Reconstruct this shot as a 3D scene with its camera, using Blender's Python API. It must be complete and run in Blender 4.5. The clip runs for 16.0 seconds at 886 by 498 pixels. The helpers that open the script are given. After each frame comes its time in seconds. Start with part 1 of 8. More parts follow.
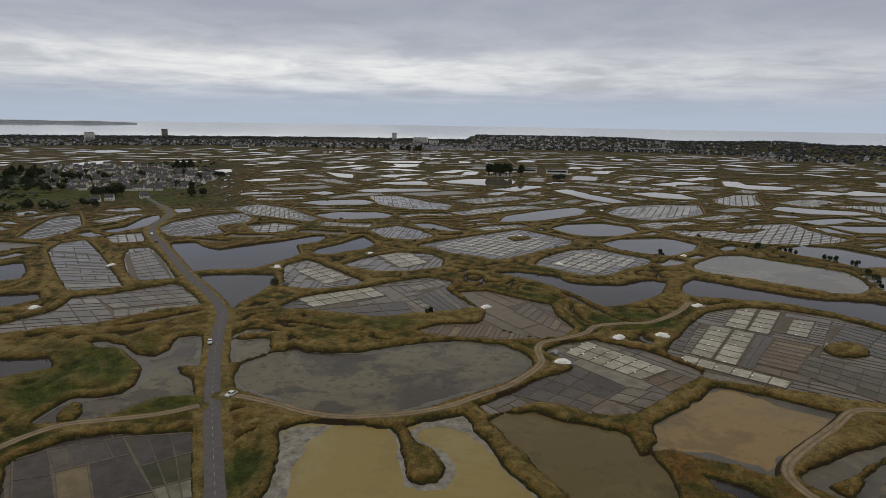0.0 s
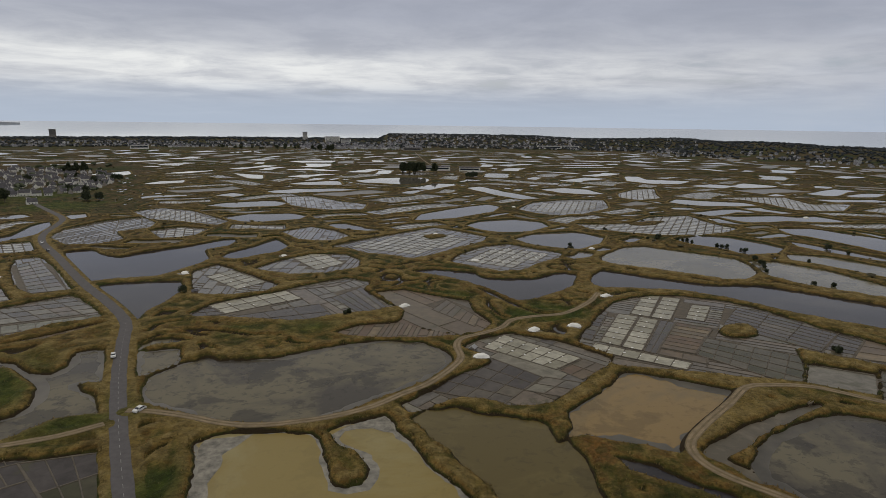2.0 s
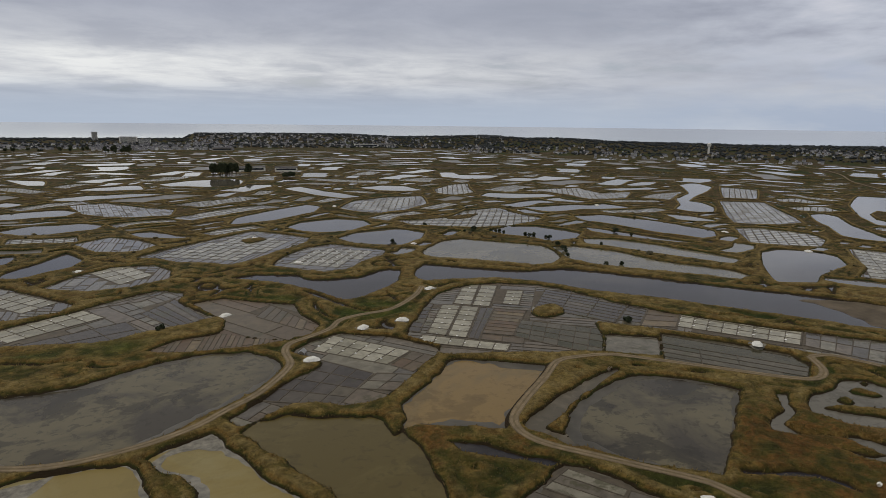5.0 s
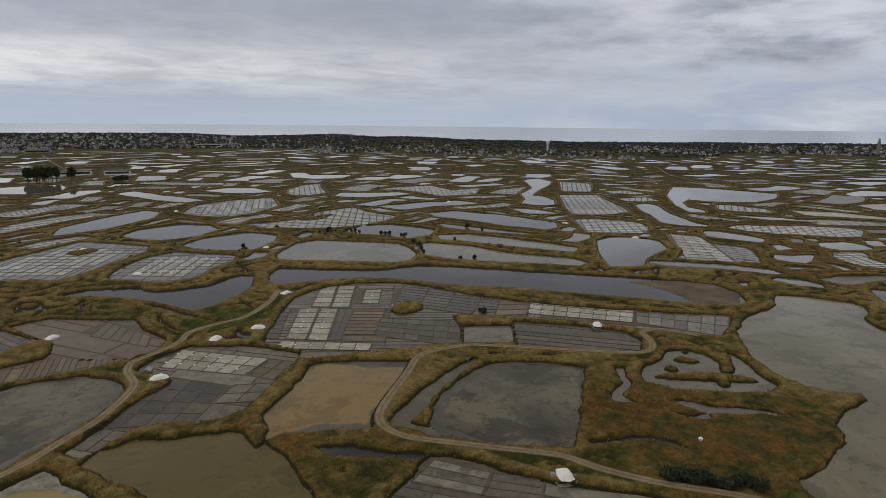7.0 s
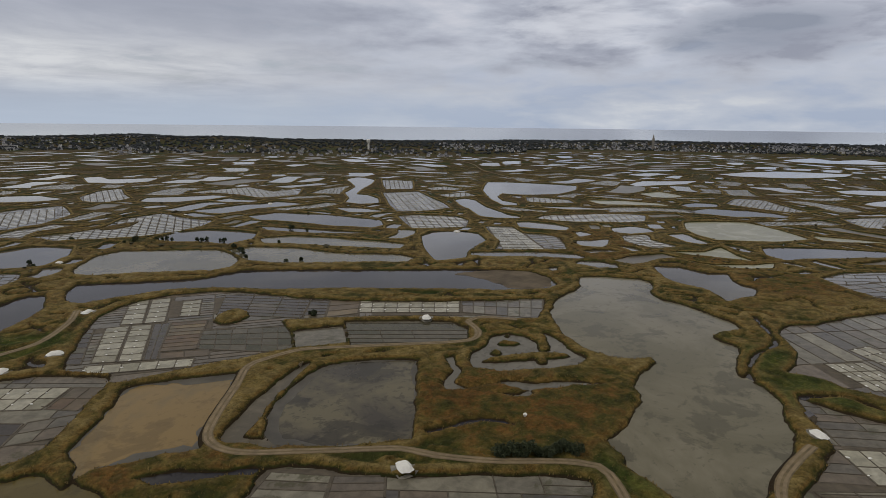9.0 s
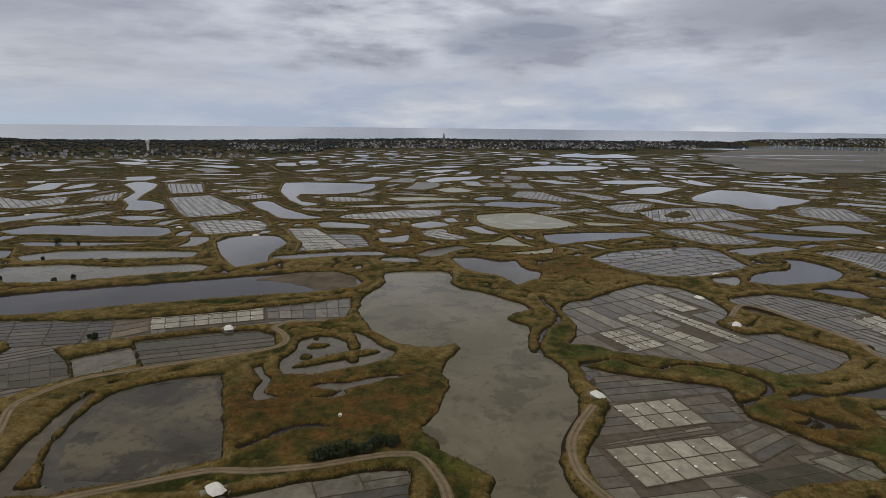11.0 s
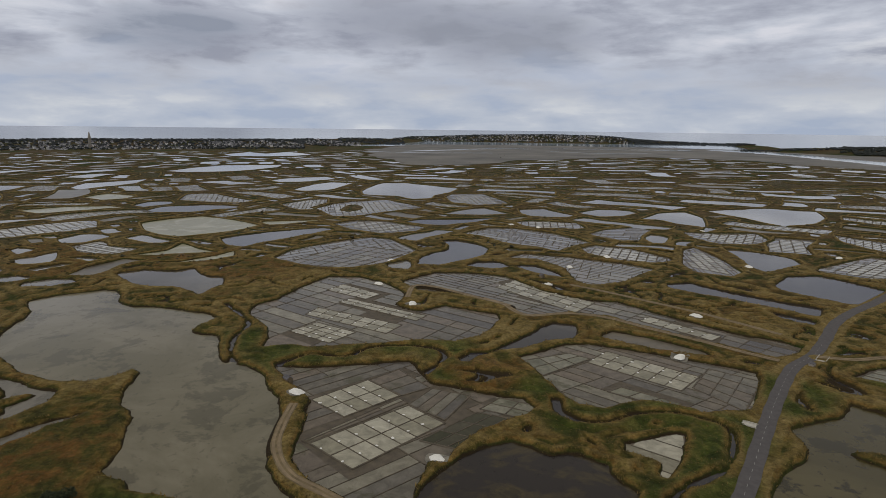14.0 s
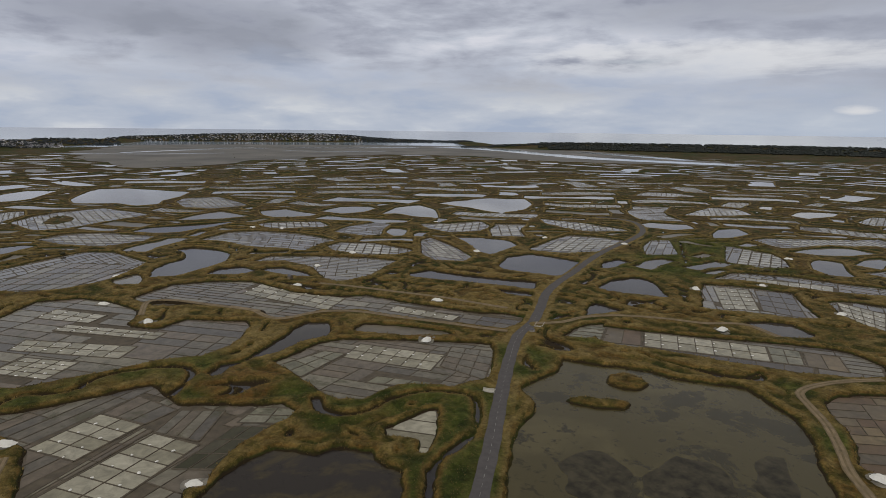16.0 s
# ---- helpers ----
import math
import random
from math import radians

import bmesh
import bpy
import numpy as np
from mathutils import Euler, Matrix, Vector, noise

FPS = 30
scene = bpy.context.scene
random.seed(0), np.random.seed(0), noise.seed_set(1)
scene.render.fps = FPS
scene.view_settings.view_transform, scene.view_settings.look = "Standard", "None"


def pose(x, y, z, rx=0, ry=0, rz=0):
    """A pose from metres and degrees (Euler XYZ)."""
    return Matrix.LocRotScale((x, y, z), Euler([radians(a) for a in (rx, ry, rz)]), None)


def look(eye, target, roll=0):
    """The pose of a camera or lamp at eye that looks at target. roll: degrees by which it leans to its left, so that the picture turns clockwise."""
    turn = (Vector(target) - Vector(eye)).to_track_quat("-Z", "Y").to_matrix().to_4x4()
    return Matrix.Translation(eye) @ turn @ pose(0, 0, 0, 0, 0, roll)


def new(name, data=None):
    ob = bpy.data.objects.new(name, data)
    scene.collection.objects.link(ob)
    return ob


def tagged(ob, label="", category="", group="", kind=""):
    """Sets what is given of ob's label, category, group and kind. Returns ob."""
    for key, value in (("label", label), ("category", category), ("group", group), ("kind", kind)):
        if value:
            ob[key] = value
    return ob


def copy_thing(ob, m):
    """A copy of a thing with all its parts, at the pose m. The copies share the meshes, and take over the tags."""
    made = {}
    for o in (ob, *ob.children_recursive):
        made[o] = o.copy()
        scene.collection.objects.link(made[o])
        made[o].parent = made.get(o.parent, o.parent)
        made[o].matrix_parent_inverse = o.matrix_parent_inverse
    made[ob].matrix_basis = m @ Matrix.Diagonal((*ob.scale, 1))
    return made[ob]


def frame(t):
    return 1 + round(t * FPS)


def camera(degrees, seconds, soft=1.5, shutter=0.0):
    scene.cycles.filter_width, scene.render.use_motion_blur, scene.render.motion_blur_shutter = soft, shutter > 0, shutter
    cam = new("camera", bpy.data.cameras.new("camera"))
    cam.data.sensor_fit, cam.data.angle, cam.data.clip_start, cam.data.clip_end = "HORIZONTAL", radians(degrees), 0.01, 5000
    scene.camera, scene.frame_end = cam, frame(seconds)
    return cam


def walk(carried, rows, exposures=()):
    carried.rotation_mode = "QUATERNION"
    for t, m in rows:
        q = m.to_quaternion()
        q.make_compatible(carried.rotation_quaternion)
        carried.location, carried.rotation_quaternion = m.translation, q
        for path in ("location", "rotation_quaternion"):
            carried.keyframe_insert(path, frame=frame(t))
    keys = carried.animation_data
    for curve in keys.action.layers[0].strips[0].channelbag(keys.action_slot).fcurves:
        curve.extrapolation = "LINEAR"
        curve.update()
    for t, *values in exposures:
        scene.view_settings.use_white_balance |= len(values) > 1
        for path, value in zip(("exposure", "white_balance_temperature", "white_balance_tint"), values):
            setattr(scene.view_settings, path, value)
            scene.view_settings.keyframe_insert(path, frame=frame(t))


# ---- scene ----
cam = camera(71.4, 16.0, soft=0.6)
# seconds, eye x, y, z in metres, then heading, pitch and lean in degrees: a drone turning on the spot
ROWS = [
    (0.0, 0.04, 0.12, 89.94, 0.00, -11.58, 0.94),
    (0.5, -0.05, 0.00, 90.01, -1.95, -11.58, 0.89),
    (1.0, -0.15, -0.13, 90.08, -3.89, -11.59, 0.84),
    (1.5, -0.25, -0.25, 90.15, -5.88, -11.59, 0.80),
    (2.0, -0.35, -0.38, 90.22, -7.96, -11.59, 0.76),
    (2.5, -0.46, -0.51, 90.29, -10.45, -11.59, 0.73),
    (3.0, -0.57, -0.64, 90.36, -13.18, -11.59, 0.70),
    (3.5, -0.69, -0.77, 90.43, -15.79, -11.58, 0.67),
    (6.0, -1.33, -1.31, 90.76, -31.15, -11.54, 0.61),
    (6.5, -1.47, -1.40, 90.83, -34.53, -11.53, 0.60),
    (7.0, -1.61, -1.47, 90.90, -38.19, -11.52, 0.60),
    (7.5, -1.75, -1.52, 90.96, -42.19, -11.51, 0.60),
    (8.0, -1.90, -1.56, 91.03, -46.24, -11.49, 0.60),
    (8.5, -2.05, -1.59, 91.10, -50.33, -11.48, 0.61),
    (11.0, -2.84, -1.42, 91.45, -73.03, -11.38, 0.64),
    (11.5, -3.00, -1.32, 91.53, -78.25, -11.36, 0.64),
    (12.0, -3.17, -1.20, 91.60, -83.32, -11.33, 0.65),
    (12.5, -3.33, -1.04, 91.68, -88.19, -11.31, 0.65),
    (13.0, -3.50, -0.86, 91.75, -92.91, -11.28, 0.66),
    (13.5, -3.67, -0.65, 91.83, -97.64, -11.25, 0.66),
    (14.0, -3.84, -0.40, 91.91, -102.59, -11.23, 0.66),
    (14.5, -4.02, -0.12, 92.00, -107.77, -11.20, 0.66),
    (15.0, -4.19, 0.19, 92.08, -113.55, -11.17, 0.66),
    (15.5, -4.37, 0.53, 92.16, -119.74, -11.13, 0.65),
    (16.0, -4.54, 0.92, 92.25, -126.41, -11.10, 0.65),
]


def view(x, y, z, heading, pitch, lean):
    a, b = radians(heading), radians(pitch)
    way = Vector((-math.sin(a) * math.cos(b), math.cos(a) * math.cos(b), math.sin(b)))
    return look((x, y, z), Vector((x, y, z)) + way * 10, lean)


walk(cam, [(t, view(*row)) for t, *row in ROWS])

# ---- sky and sun ----
world = bpy.data.worlds.new("overcast_sky")
scene.world = world
world.use_nodes = True
wn, wl = world.node_tree.nodes, world.node_tree.links
wn.clear()


def wnode(kind, **values):
    n = wn.new(kind)
    for key, value in values.items():
        n.inputs[key].default_value = value
    return n


def wmath(op, a, b=None, clamp=False):
    n = wn.new("ShaderNodeMath")
    n.operation, n.use_clamp = op, clamp
    for i, v in enumerate((a, b)):
        if v is None:
            continue
        if isinstance(v, (int, float)):
            n.inputs[i].default_value = v
        else:
            wl.new(v, n.inputs[i])
    return n.outputs[0]


def wramp(value, stops):
    n = wn.new("ShaderNodeValToRGB")
    while len(n.color_ramp.elements) < len(stops):
        n.color_ramp.elements.new(0.5)
    for e, (at, c) in zip(n.color_ramp.elements, stops):
        e.position, e.color = at, (*c, 1)
    wl.new(value, n.inputs[0])
    return n.outputs[0]


def wmix(fac, a, b):
    n = wn.new("ShaderNodeMix")
    n.data_type = "RGBA"
    wl.new(fac, n.inputs[0])
    for i, v in ((6, a), (7, b)):
        if isinstance(v, tuple):
            n.inputs[i].default_value = (*v, 1)
        else:
            wl.new(v, n.inputs[i])
    return n.outputs[2]


coord = wn.new("ShaderNodeTexCoord")
split = wn.new("ShaderNodeSeparateXYZ")
wl.new(coord.outputs["Generated"], split.inputs[0])
up = wmath("MAXIMUM", split.outputs[2], 0.0)
# clouds lie on a high sheet, so that they close up towards the horizon
lift = wmath("ADD", up, 0.085)
cx, cy = wmath("DIVIDE", split.outputs[0], lift), wmath("DIVIDE", split.outputs[1], lift)
sheet = wn.new("ShaderNodeCombineXYZ")
wl.new(cx, sheet.inputs[0])
wl.new(cy, sheet.inputs[1])
big = wnode("ShaderNodeTexNoise", Scale=0.30, Detail=6.0, Roughness=0.55, Distortion=0.5)
fine = wnode("ShaderNodeTexNoise", Scale=1.1, Detail=8.0, Roughness=0.62, Distortion=0.3)
wl.new(sheet.outputs[0], big.inputs["Vector"])
wl.new(sheet.outputs[0], fine.inputs["Vector"])
flat = wn.new("ShaderNodeCombineXYZ")
wl.new(split.outputs[0], flat.inputs[0])
wl.new(split.outputs[1], flat.inputs[1])
flat_n = wn.new("ShaderNodeVectorMath")
flat_n.operation = "NORMALIZE"
wl.new(flat.outputs[0], flat_n.inputs[0])


def towards(bearing):
    """Cosine of the angle, on the compass, between the view and a bearing (degrees clockwise from +y)."""
    n = wn.new("ShaderNodeVectorMath")
    n.operation = "DOT_PRODUCT"
    n.inputs[1].default_value = (math.sin(radians(bearing)), math.cos(radians(bearing)), 0)
    wl.new(flat_n.outputs[0], n.inputs[0])
    return n.outputs["Value"]


def grey(v):
    return (v, v, v)


puff_at = wn.new("ShaderNodeCombineXYZ")
soft_lift = wmath("ADD", up, 0.16)
wl.new(wmath("DIVIDE", split.outputs[0], soft_lift), puff_at.inputs[0])
wl.new(wmath("DIVIDE", split.outputs[1], soft_lift), puff_at.inputs[1])
wl.new(wmath("MULTIPLY", up, 9.0), puff_at.inputs[2])
puff = wnode("ShaderNodeTexNoise", Scale=1.35, Detail=9.0, Roughness=0.56, Distortion=0.35)
wl.new(puff_at.outputs[0], puff.inputs["Vector"])
heap_at = wn.new("ShaderNodeVectorMath")
heap_at.operation = "MULTIPLY"
heap_at.inputs[1].default_value = (0.9, 0.9, 3.6)
wl.new(coord.outputs["Generated"], heap_at.inputs[0])
heaped = wnode("ShaderNodeTexNoise", Scale=7.0, Detail=10.0, Roughness=0.56, Distortion=0.15)
wl.new(heap_at.outputs[0], heaped.inputs["Vector"])
cloud = wmath("ADD", wmath("MULTIPLY", big.outputs[0], 0.55), wmath("MULTIPLY", fine.outputs[0], 0.45))
# an even grey deck, paler where it is thin
deck = wramp(cloud, [(0.36, (0.318, 0.343, 0.410)), (0.48, (0.358, 0.383, 0.455)), (0.58, (0.405, 0.430, 0.503)), (0.72, (0.54, 0.56, 0.62))])
# a bright, torn gap low in the sky, where the sun stands behind the cloud
wavy = wmath("ADD", up, wmath("MULTIPLY", wmath("SUBTRACT", big.outputs[0], 0.5), 0.075))
gap = wramp(wavy, [(0.0, grey(0.0)), (0.030, grey(0.12)), (0.052, grey(0.80)), (0.085, grey(0.95)), (0.115, grey(0.30)), (0.16, grey(0.0))])
side = wramp(wmath("ADD", wmath("MULTIPLY", towards(-12), 0.5), 0.5), [(0.30, grey(0.0)), (0.72, grey(0.25)), (0.93, grey(0.65)), (1.0, grey(1.0))])
torn = wramp(fine.outputs[0], [(0.36, grey(0.45)), (0.60, grey(1.0))])
gap = wmath("MULTIPLY", wmath("MULTIPLY", gap, side), torn, True)
sky = wmix(gap, deck, (0.86, 0.87, 0.86))
# heavier, lumpy cloud away from the sun
west = wramp(wmath("ADD", wmath("MULTIPLY", towards(104), 0.5), 0.5), [(0.66, grey(0.0)), (0.90, grey(1.0))])


def cloud_bank(sky_, bearing, height, half_wide, half_high, colour, strength):
    """One dark, ragged cloud at a bearing and height above the horizon."""
    a = wmath("DIVIDE", towards(bearing + 90), half_wide)
    e = wmath("DIVIDE", wmath("SUBTRACT", up, height), half_high)
    d = wmath("ADD", wmath("MULTIPLY", a, a), wmath("MULTIPLY", e, e))
    d = wmath("ADD", d, wmath("MULTIPLY", wmath("SUBTRACT", heaped.outputs[0], 0.5), 3.6))
    d = wmath("ADD", d, wmath("MULTIPLY", wmath("SUBTRACT", puff.outputs[0], 0.5), 3.0))
    front = wmath("GREATER_THAN", towards(bearing), 0.0)
    m = wmath("MULTIPLY", wmath("MULTIPLY", wramp(d, [(0.0, grey(1.0)), (0.3, grey(0.75)), (1.0, grey(0.0))]), front), strength, True)
    return wmix(m, sky_, colour)


lumpy = wramp(wmath("ADD", wmath("MULTIPLY", puff.outputs[0], 0.35), wmath("MULTIPLY", heaped.outputs[0], 0.65)), [(0.38, (0.68, 0.69, 0.75)), (0.46, (0.53, 0.56, 0.635)), (0.53, (0.41, 0.435, 0.51)), (0.61, (0.29, 0.31, 0.38))])
sky = wmix(wmath("MULTIPLY", west, 0.93), sky, lumpy)
sky = cloud_bank(sky, 81, 0.125, 0.14, 0.042, (0.255, 0.285, 0.355), 0.95)
sky = cloud_bank(sky, 99, 0.155, 0.17, 0.045, (0.30, 0.32, 0.385), 0.85)
sky = cloud_bank(sky, 108, 0.135, 0.16, 0.055, (0.275, 0.295, 0.355), 0.9)
sky = cloud_bank(sky, 152, 0.185, 0.30, 0.045, (0.31, 0.33, 0.39), 0.7)
sky = cloud_bank(sky, 150, 0.098, 0.28, 0.028, (0.74, 0.745, 0.76), 0.8)
sky = cloud_bank(sky, 65, 0.155, 0.10, 0.045, (0.62, 0.64, 0.70), 0.75)
# unseen cloud overhead, added in a warm tint to warm light and reflections
over = wramp(up, [(0.19, grey(0.0)), (0.34, grey(1.0))])
sky = wmix(over, sky, wramp(cloud, [(0.38, (0.335, 0.325, 0.305)), (0.62, (0.47, 0.455, 0.425))]))
nishita = wn.new("ShaderNodeTexSky")
nishita.sky_type, nishita.sun_disc = "NISHITA", False
nishita.sun_elevation, nishita.sun_rotation = radians(56), radians(-20)
blue = wn.new("ShaderNodeMix")
blue.data_type, blue.blend_type = "RGBA", "MULTIPLY"
blue.inputs[0].default_value = 1.0
blue.inputs[7].default_value = (0.08, 0.08, 0.08, 1)
wl.new(nishita.outputs[0], blue.inputs[6])
thin = wramp(cloud, [(0.30, grey(0.35)), (0.42, grey(0.0))])
sky = wmix(thin, sky, blue.outputs[2])
# pale blue-grey air low over the sea, deeper away from the sun
low = wramp(up, [(0.0, grey(0.9)), (0.022, grey(0.75)), (0.060, grey(0.0))])
sky = wmix(low, sky, (0.435, 0.505, 0.61))
air = wmath("MULTIPLY", west, wramp(wmath("ADD", up, wmath("MULTIPLY", wmath("SUBTRACT", heaped.outputs[0], 0.5), 0.12)), [(0.05, grey(0.8)), (0.115, grey(0.0))]), True)
veil = wramp(heaped.outputs[0], [(0.38, (0.35, 0.41, 0.53)), (0.47, (0.43, 0.475, 0.565)), (0.57, (0.51, 0.545, 0.615)), (0.66, (0.64, 0.66, 0.69))])
sky = wmix(air, sky, veil)
sky = cloud_bank(sky, 159.5, 0.030, 0.030, 0.008, (0.74, 0.735, 0.74), 0.7)
back = wnode("ShaderNodeBackground", Strength=1.0)
wl.new(sky, back.inputs[0])
wout = wn.new("ShaderNodeOutputWorld")
wl.new(back.outputs[0], wout.inputs[0])

sun = new("sun", bpy.data.lights.new("sun", "SUN"))
sun.data.energy, sun.data.angle, sun.data.color = 0.8, radians(16), (1.0, 0.95, 0.88)
sun.matrix_world = look((-20, 52, 583), (0, 0, 500))
scene.view_settings.exposure = 0.0

# ---- materials ----


def material(name):
    m = bpy.data.materials.new(name)
    m.use_nodes = True
    t = m.node_tree
    return m, t.nodes, t.links, t.nodes["Principled BSDF"]


def ramp(nt, links, value, stops):
    n = nt.new("ShaderNodeValToRGB")
    while len(n.color_ramp.elements) < len(stops):
        n.color_ramp.elements.new(0.5)
    for e, (at, c) in zip(n.color_ramp.elements, stops):
        e.position, e.color = at, (*c, 1)
    links.new(value, n.inputs[0])
    return n.outputs[0]


def texture(nt, links, scale, detail=6.0, rough=0.6, source="Object", stretch=None, distort=0.0):
    n = nt.new("ShaderNodeTexNoise")
    n.inputs["Scale"].default_value, n.inputs["Detail"].default_value = scale, detail
    n.inputs["Roughness"].default_value, n.inputs["Distortion"].default_value = rough, distort
    c = nt.new("ShaderNodeNewGeometry").outputs["Position"]
    if stretch:
        mp = nt.new("ShaderNodeMapping")
        mp.inputs["Scale"].default_value = stretch
        links.new(c, mp.inputs[0])
        c = mp.outputs[0]
    links.new(c, n.inputs["Vector"])
    return n.outputs[0]


def mixed(nt, links, fac, a, b, blend="MIX"):
    n = nt.new("ShaderNodeMix")
    n.data_type, n.blend_type = "RGBA", blend
    for i, v in ((0, fac), (6, a), (7, b)):
        if isinstance(v, tuple):
            n.inputs[i].default_value = (*v, 1)
        elif isinstance(v, (int, float)):
            n.inputs[i].default_value = v
        else:
            links.new(v, n.inputs[i])
    return n.outputs[2]


def bumped(nt, links, bsdf, height, strength, distance):
    n = nt.new("ShaderNodeBump")
    n.inputs["Strength"].default_value, n.inputs["Distance"].default_value = strength, distance
    links.new(height, n.inputs["Height"])
    links.new(n.outputs[0], bsdf.inputs["Normal"])


def random_value(nt, island=False):
    if island:
        return nt.new("ShaderNodeNewGeometry").outputs["Random Per Island"]
    return nt.new("ShaderNodeObjectInfo").outputs["Random"]


def plain(name, colour, rough=0.8, vary=0.25, scale=0.5, bump=0.0, metal=0.0):
    m, nt, links, b = material(name)
    f = texture(nt, links, scale)
    dark = tuple(c * (1 - vary) for c in colour)
    light = tuple(min(1.0, c * (1 + vary)) for c in colour)
    links.new(ramp(nt, links, f, [(0.35, dark), (0.65, light)]), b.inputs["Base Color"])
    b.inputs["Roughness"].default_value, b.inputs["Metallic"].default_value = rough, metal
    if bump:
        bumped(nt, links, b, texture(nt, links, scale * 6), bump, 0.1)
    return m


def water_material(name, deep, shoal, rough=0.10, patch=0.03, low=0.50, high=0.62, weed=0.35, dense=0.57):
    """Shallow still water over mud: the bed shows as drifting patches, weed as darker dabs, the wind as faint ripples."""
    m, nt, links, b = material(name)
    f = texture(nt, links, patch, 7.0, 0.62, distort=0.6)
    c = ramp(nt, links, f, [(low, deep), (high, shoal)])
    dabs = ramp(nt, links, texture(nt, links, 0.22, 5.0, 0.66, distort=0.5, stretch=(1.0, 1.2, 1.0)), [(dense, (0, 0, 0)), (dense + 0.05, (weed, weed, weed))])
    c = mixed(nt, links, dabs, c, tuple(v * 0.5 for v in deep))
    beds = ramp(nt, links, texture(nt, links, 0.045, 7.0, 0.66, distort=0.3), [(0.54, (0, 0, 0)), (0.58, (weed * 1.3, weed * 1.3, weed * 1.3))])
    c = mixed(nt, links, beds, c, tuple(v * 0.45 for v in deep))
    links.new(c, b.inputs["Base Color"])
    b.inputs["Roughness"].default_value, b.inputs["IOR"].default_value = rough, 1.33
    b.inputs["Specular IOR Level"].default_value = 0.38 if "dark" in name else 0.5
    bumped(nt, links, b, texture(nt, links, 1.6, 3.0, 0.5, stretch=(1.0, 0.6, 1.0)), 0.05, 0.03)
    return m


WATER = {
    "milk": water_material("milky_yellow_water", (0.235, 0.178, 0.056), (0.270, 0.228, 0.104), 0.3, 0.018, weed=0.12),
    "brown": water_material("brown_water", (0.098, 0.074, 0.022), (0.125, 0.098, 0.033), 0.2, 0.04),
    "ochre": water_material("ochre_water", (0.225, 0.150, 0.058), (0.150, 0.115, 0.058), 0.2, 0.025, 0.52, 0.64),
    "murky": water_material("murky_grey_water", (0.052, 0.045, 0.037), (0.130, 0.112, 0.070), 0.2, 0.030, 0.40, 0.56, 0.5, 0.55),
    "olive": water_material("olive_grey_water", (0.130, 0.117, 0.076), (0.182, 0.163, 0.114), 0.15, 0.02, 0.46, 0.60, 0.42, 0.58),
    "dark": water_material("dark_slate_water", (0.030, 0.028, 0.034), (0.062, 0.056, 0.052), 0.08, 0.02, 0.52, 0.66),
    "darkbrown": water_material("dark_brown_water", (0.024, 0.019, 0.017), (0.062, 0.047, 0.020), 0.15, 0.045, 0.48, 0.60),
    "grey": water_material("grey_water", (0.080, 0.072, 0.060), (0.108, 0.098, 0.080), 0.05, 0.03),
    "silver": water_material("pale_grey_water", (0.13, 0.12, 0.10), (0.17, 0.155, 0.13), 0.04, 0.03),
    "lagoon": water_material("olive_lagoon_water", (0.060, 0.049, 0.018), (0.086, 0.071, 0.029), 0.2, 0.02, 0.50, 0.62, 0.85, 0.58),
    "jade": water_material("pale_green_water", (0.27, 0.26, 0.165), (0.36, 0.345, 0.245), 0.25, 0.04, weed=0.12),
    "mud": water_material("wet_mud_water", (0.092, 0.078, 0.055), (0.145, 0.122, 0.088), 0.3, 0.06),
}

SEAWATER, _nt, _links, _b = material("sea_water")
# base paled and blued to paint haze over the water
_b.inputs["Base Color"].default_value = (0.31, 0.38, 0.46, 1)
_b.inputs["Roughness"].default_value, _b.inputs["IOR"].default_value = 0.07, 1.33


def cell_material(name, stops, rough, island):
    m, nt, links, b = material(name)
    r = random_value(nt, island)
    c = ramp(nt, links, r, stops)
    f = ramp(nt, links, texture(nt, links, 0.22, 6.0, 0.65, distort=0.5), [(0.30, (0.62, 0.62, 0.62)), (0.70, (1.25, 1.25, 1.25))])
    c = mixed(nt, links, 1.0, c, f, "MULTIPLY")
    film_ = ramp(nt, links, texture(nt, links, 0.05, 8.0, 0.7, distort=0.4), [(0.56, (0, 0, 0)), (0.62, (0.7, 0.7, 0.7))])
    if "salt" not in name:
        c = mixed(nt, links, film_, c, (0.062, 0.060, 0.030))
    links.new(c, b.inputs["Base Color"])
    b.inputs["Roughness"].default_value, b.inputs["IOR"].default_value = rough * (0.6 if island else 1.0), 1.33
    b.inputs["Specular IOR Level"].default_value = 0.65 if island else 0.32
    return m


BRINE = [(0.0, (0.088, 0.081, 0.078)), (0.18, (0.136, 0.121, 0.098)), (0.36, (0.148, 0.118, 0.090)), (0.52, (0.112, 0.102, 0.092)),
         (0.68, (0.196, 0.180, 0.138)), (0.84, (0.116, 0.105, 0.090)), (1.0, (0.232, 0.215, 0.166))]
MUDDY = [(0.0, (0.115, 0.073, 0.045)), (0.4, (0.140, 0.100, 0.062)), (0.7, (0.102, 0.085, 0.063)), (1.0, (0.190, 0.142, 0.080))]
SALTY = [(0.0, (0.225, 0.210, 0.155)), (0.5, (0.310, 0.293, 0.228)), (1.0, (0.410, 0.390, 0.320))]
SLATY = [(0.0, (0.054, 0.047, 0.047)), (0.45, (0.067, 0.058, 0.056)), (0.8, (0.084, 0.073, 0.066)), (1.0, (0.132, 0.112, 0.080))]
PALE = [(0.0, (0.135, 0.132, 0.094)), (0.5, (0.176, 0.170, 0.125)), (1.0, (0.215, 0.205, 0.160))]
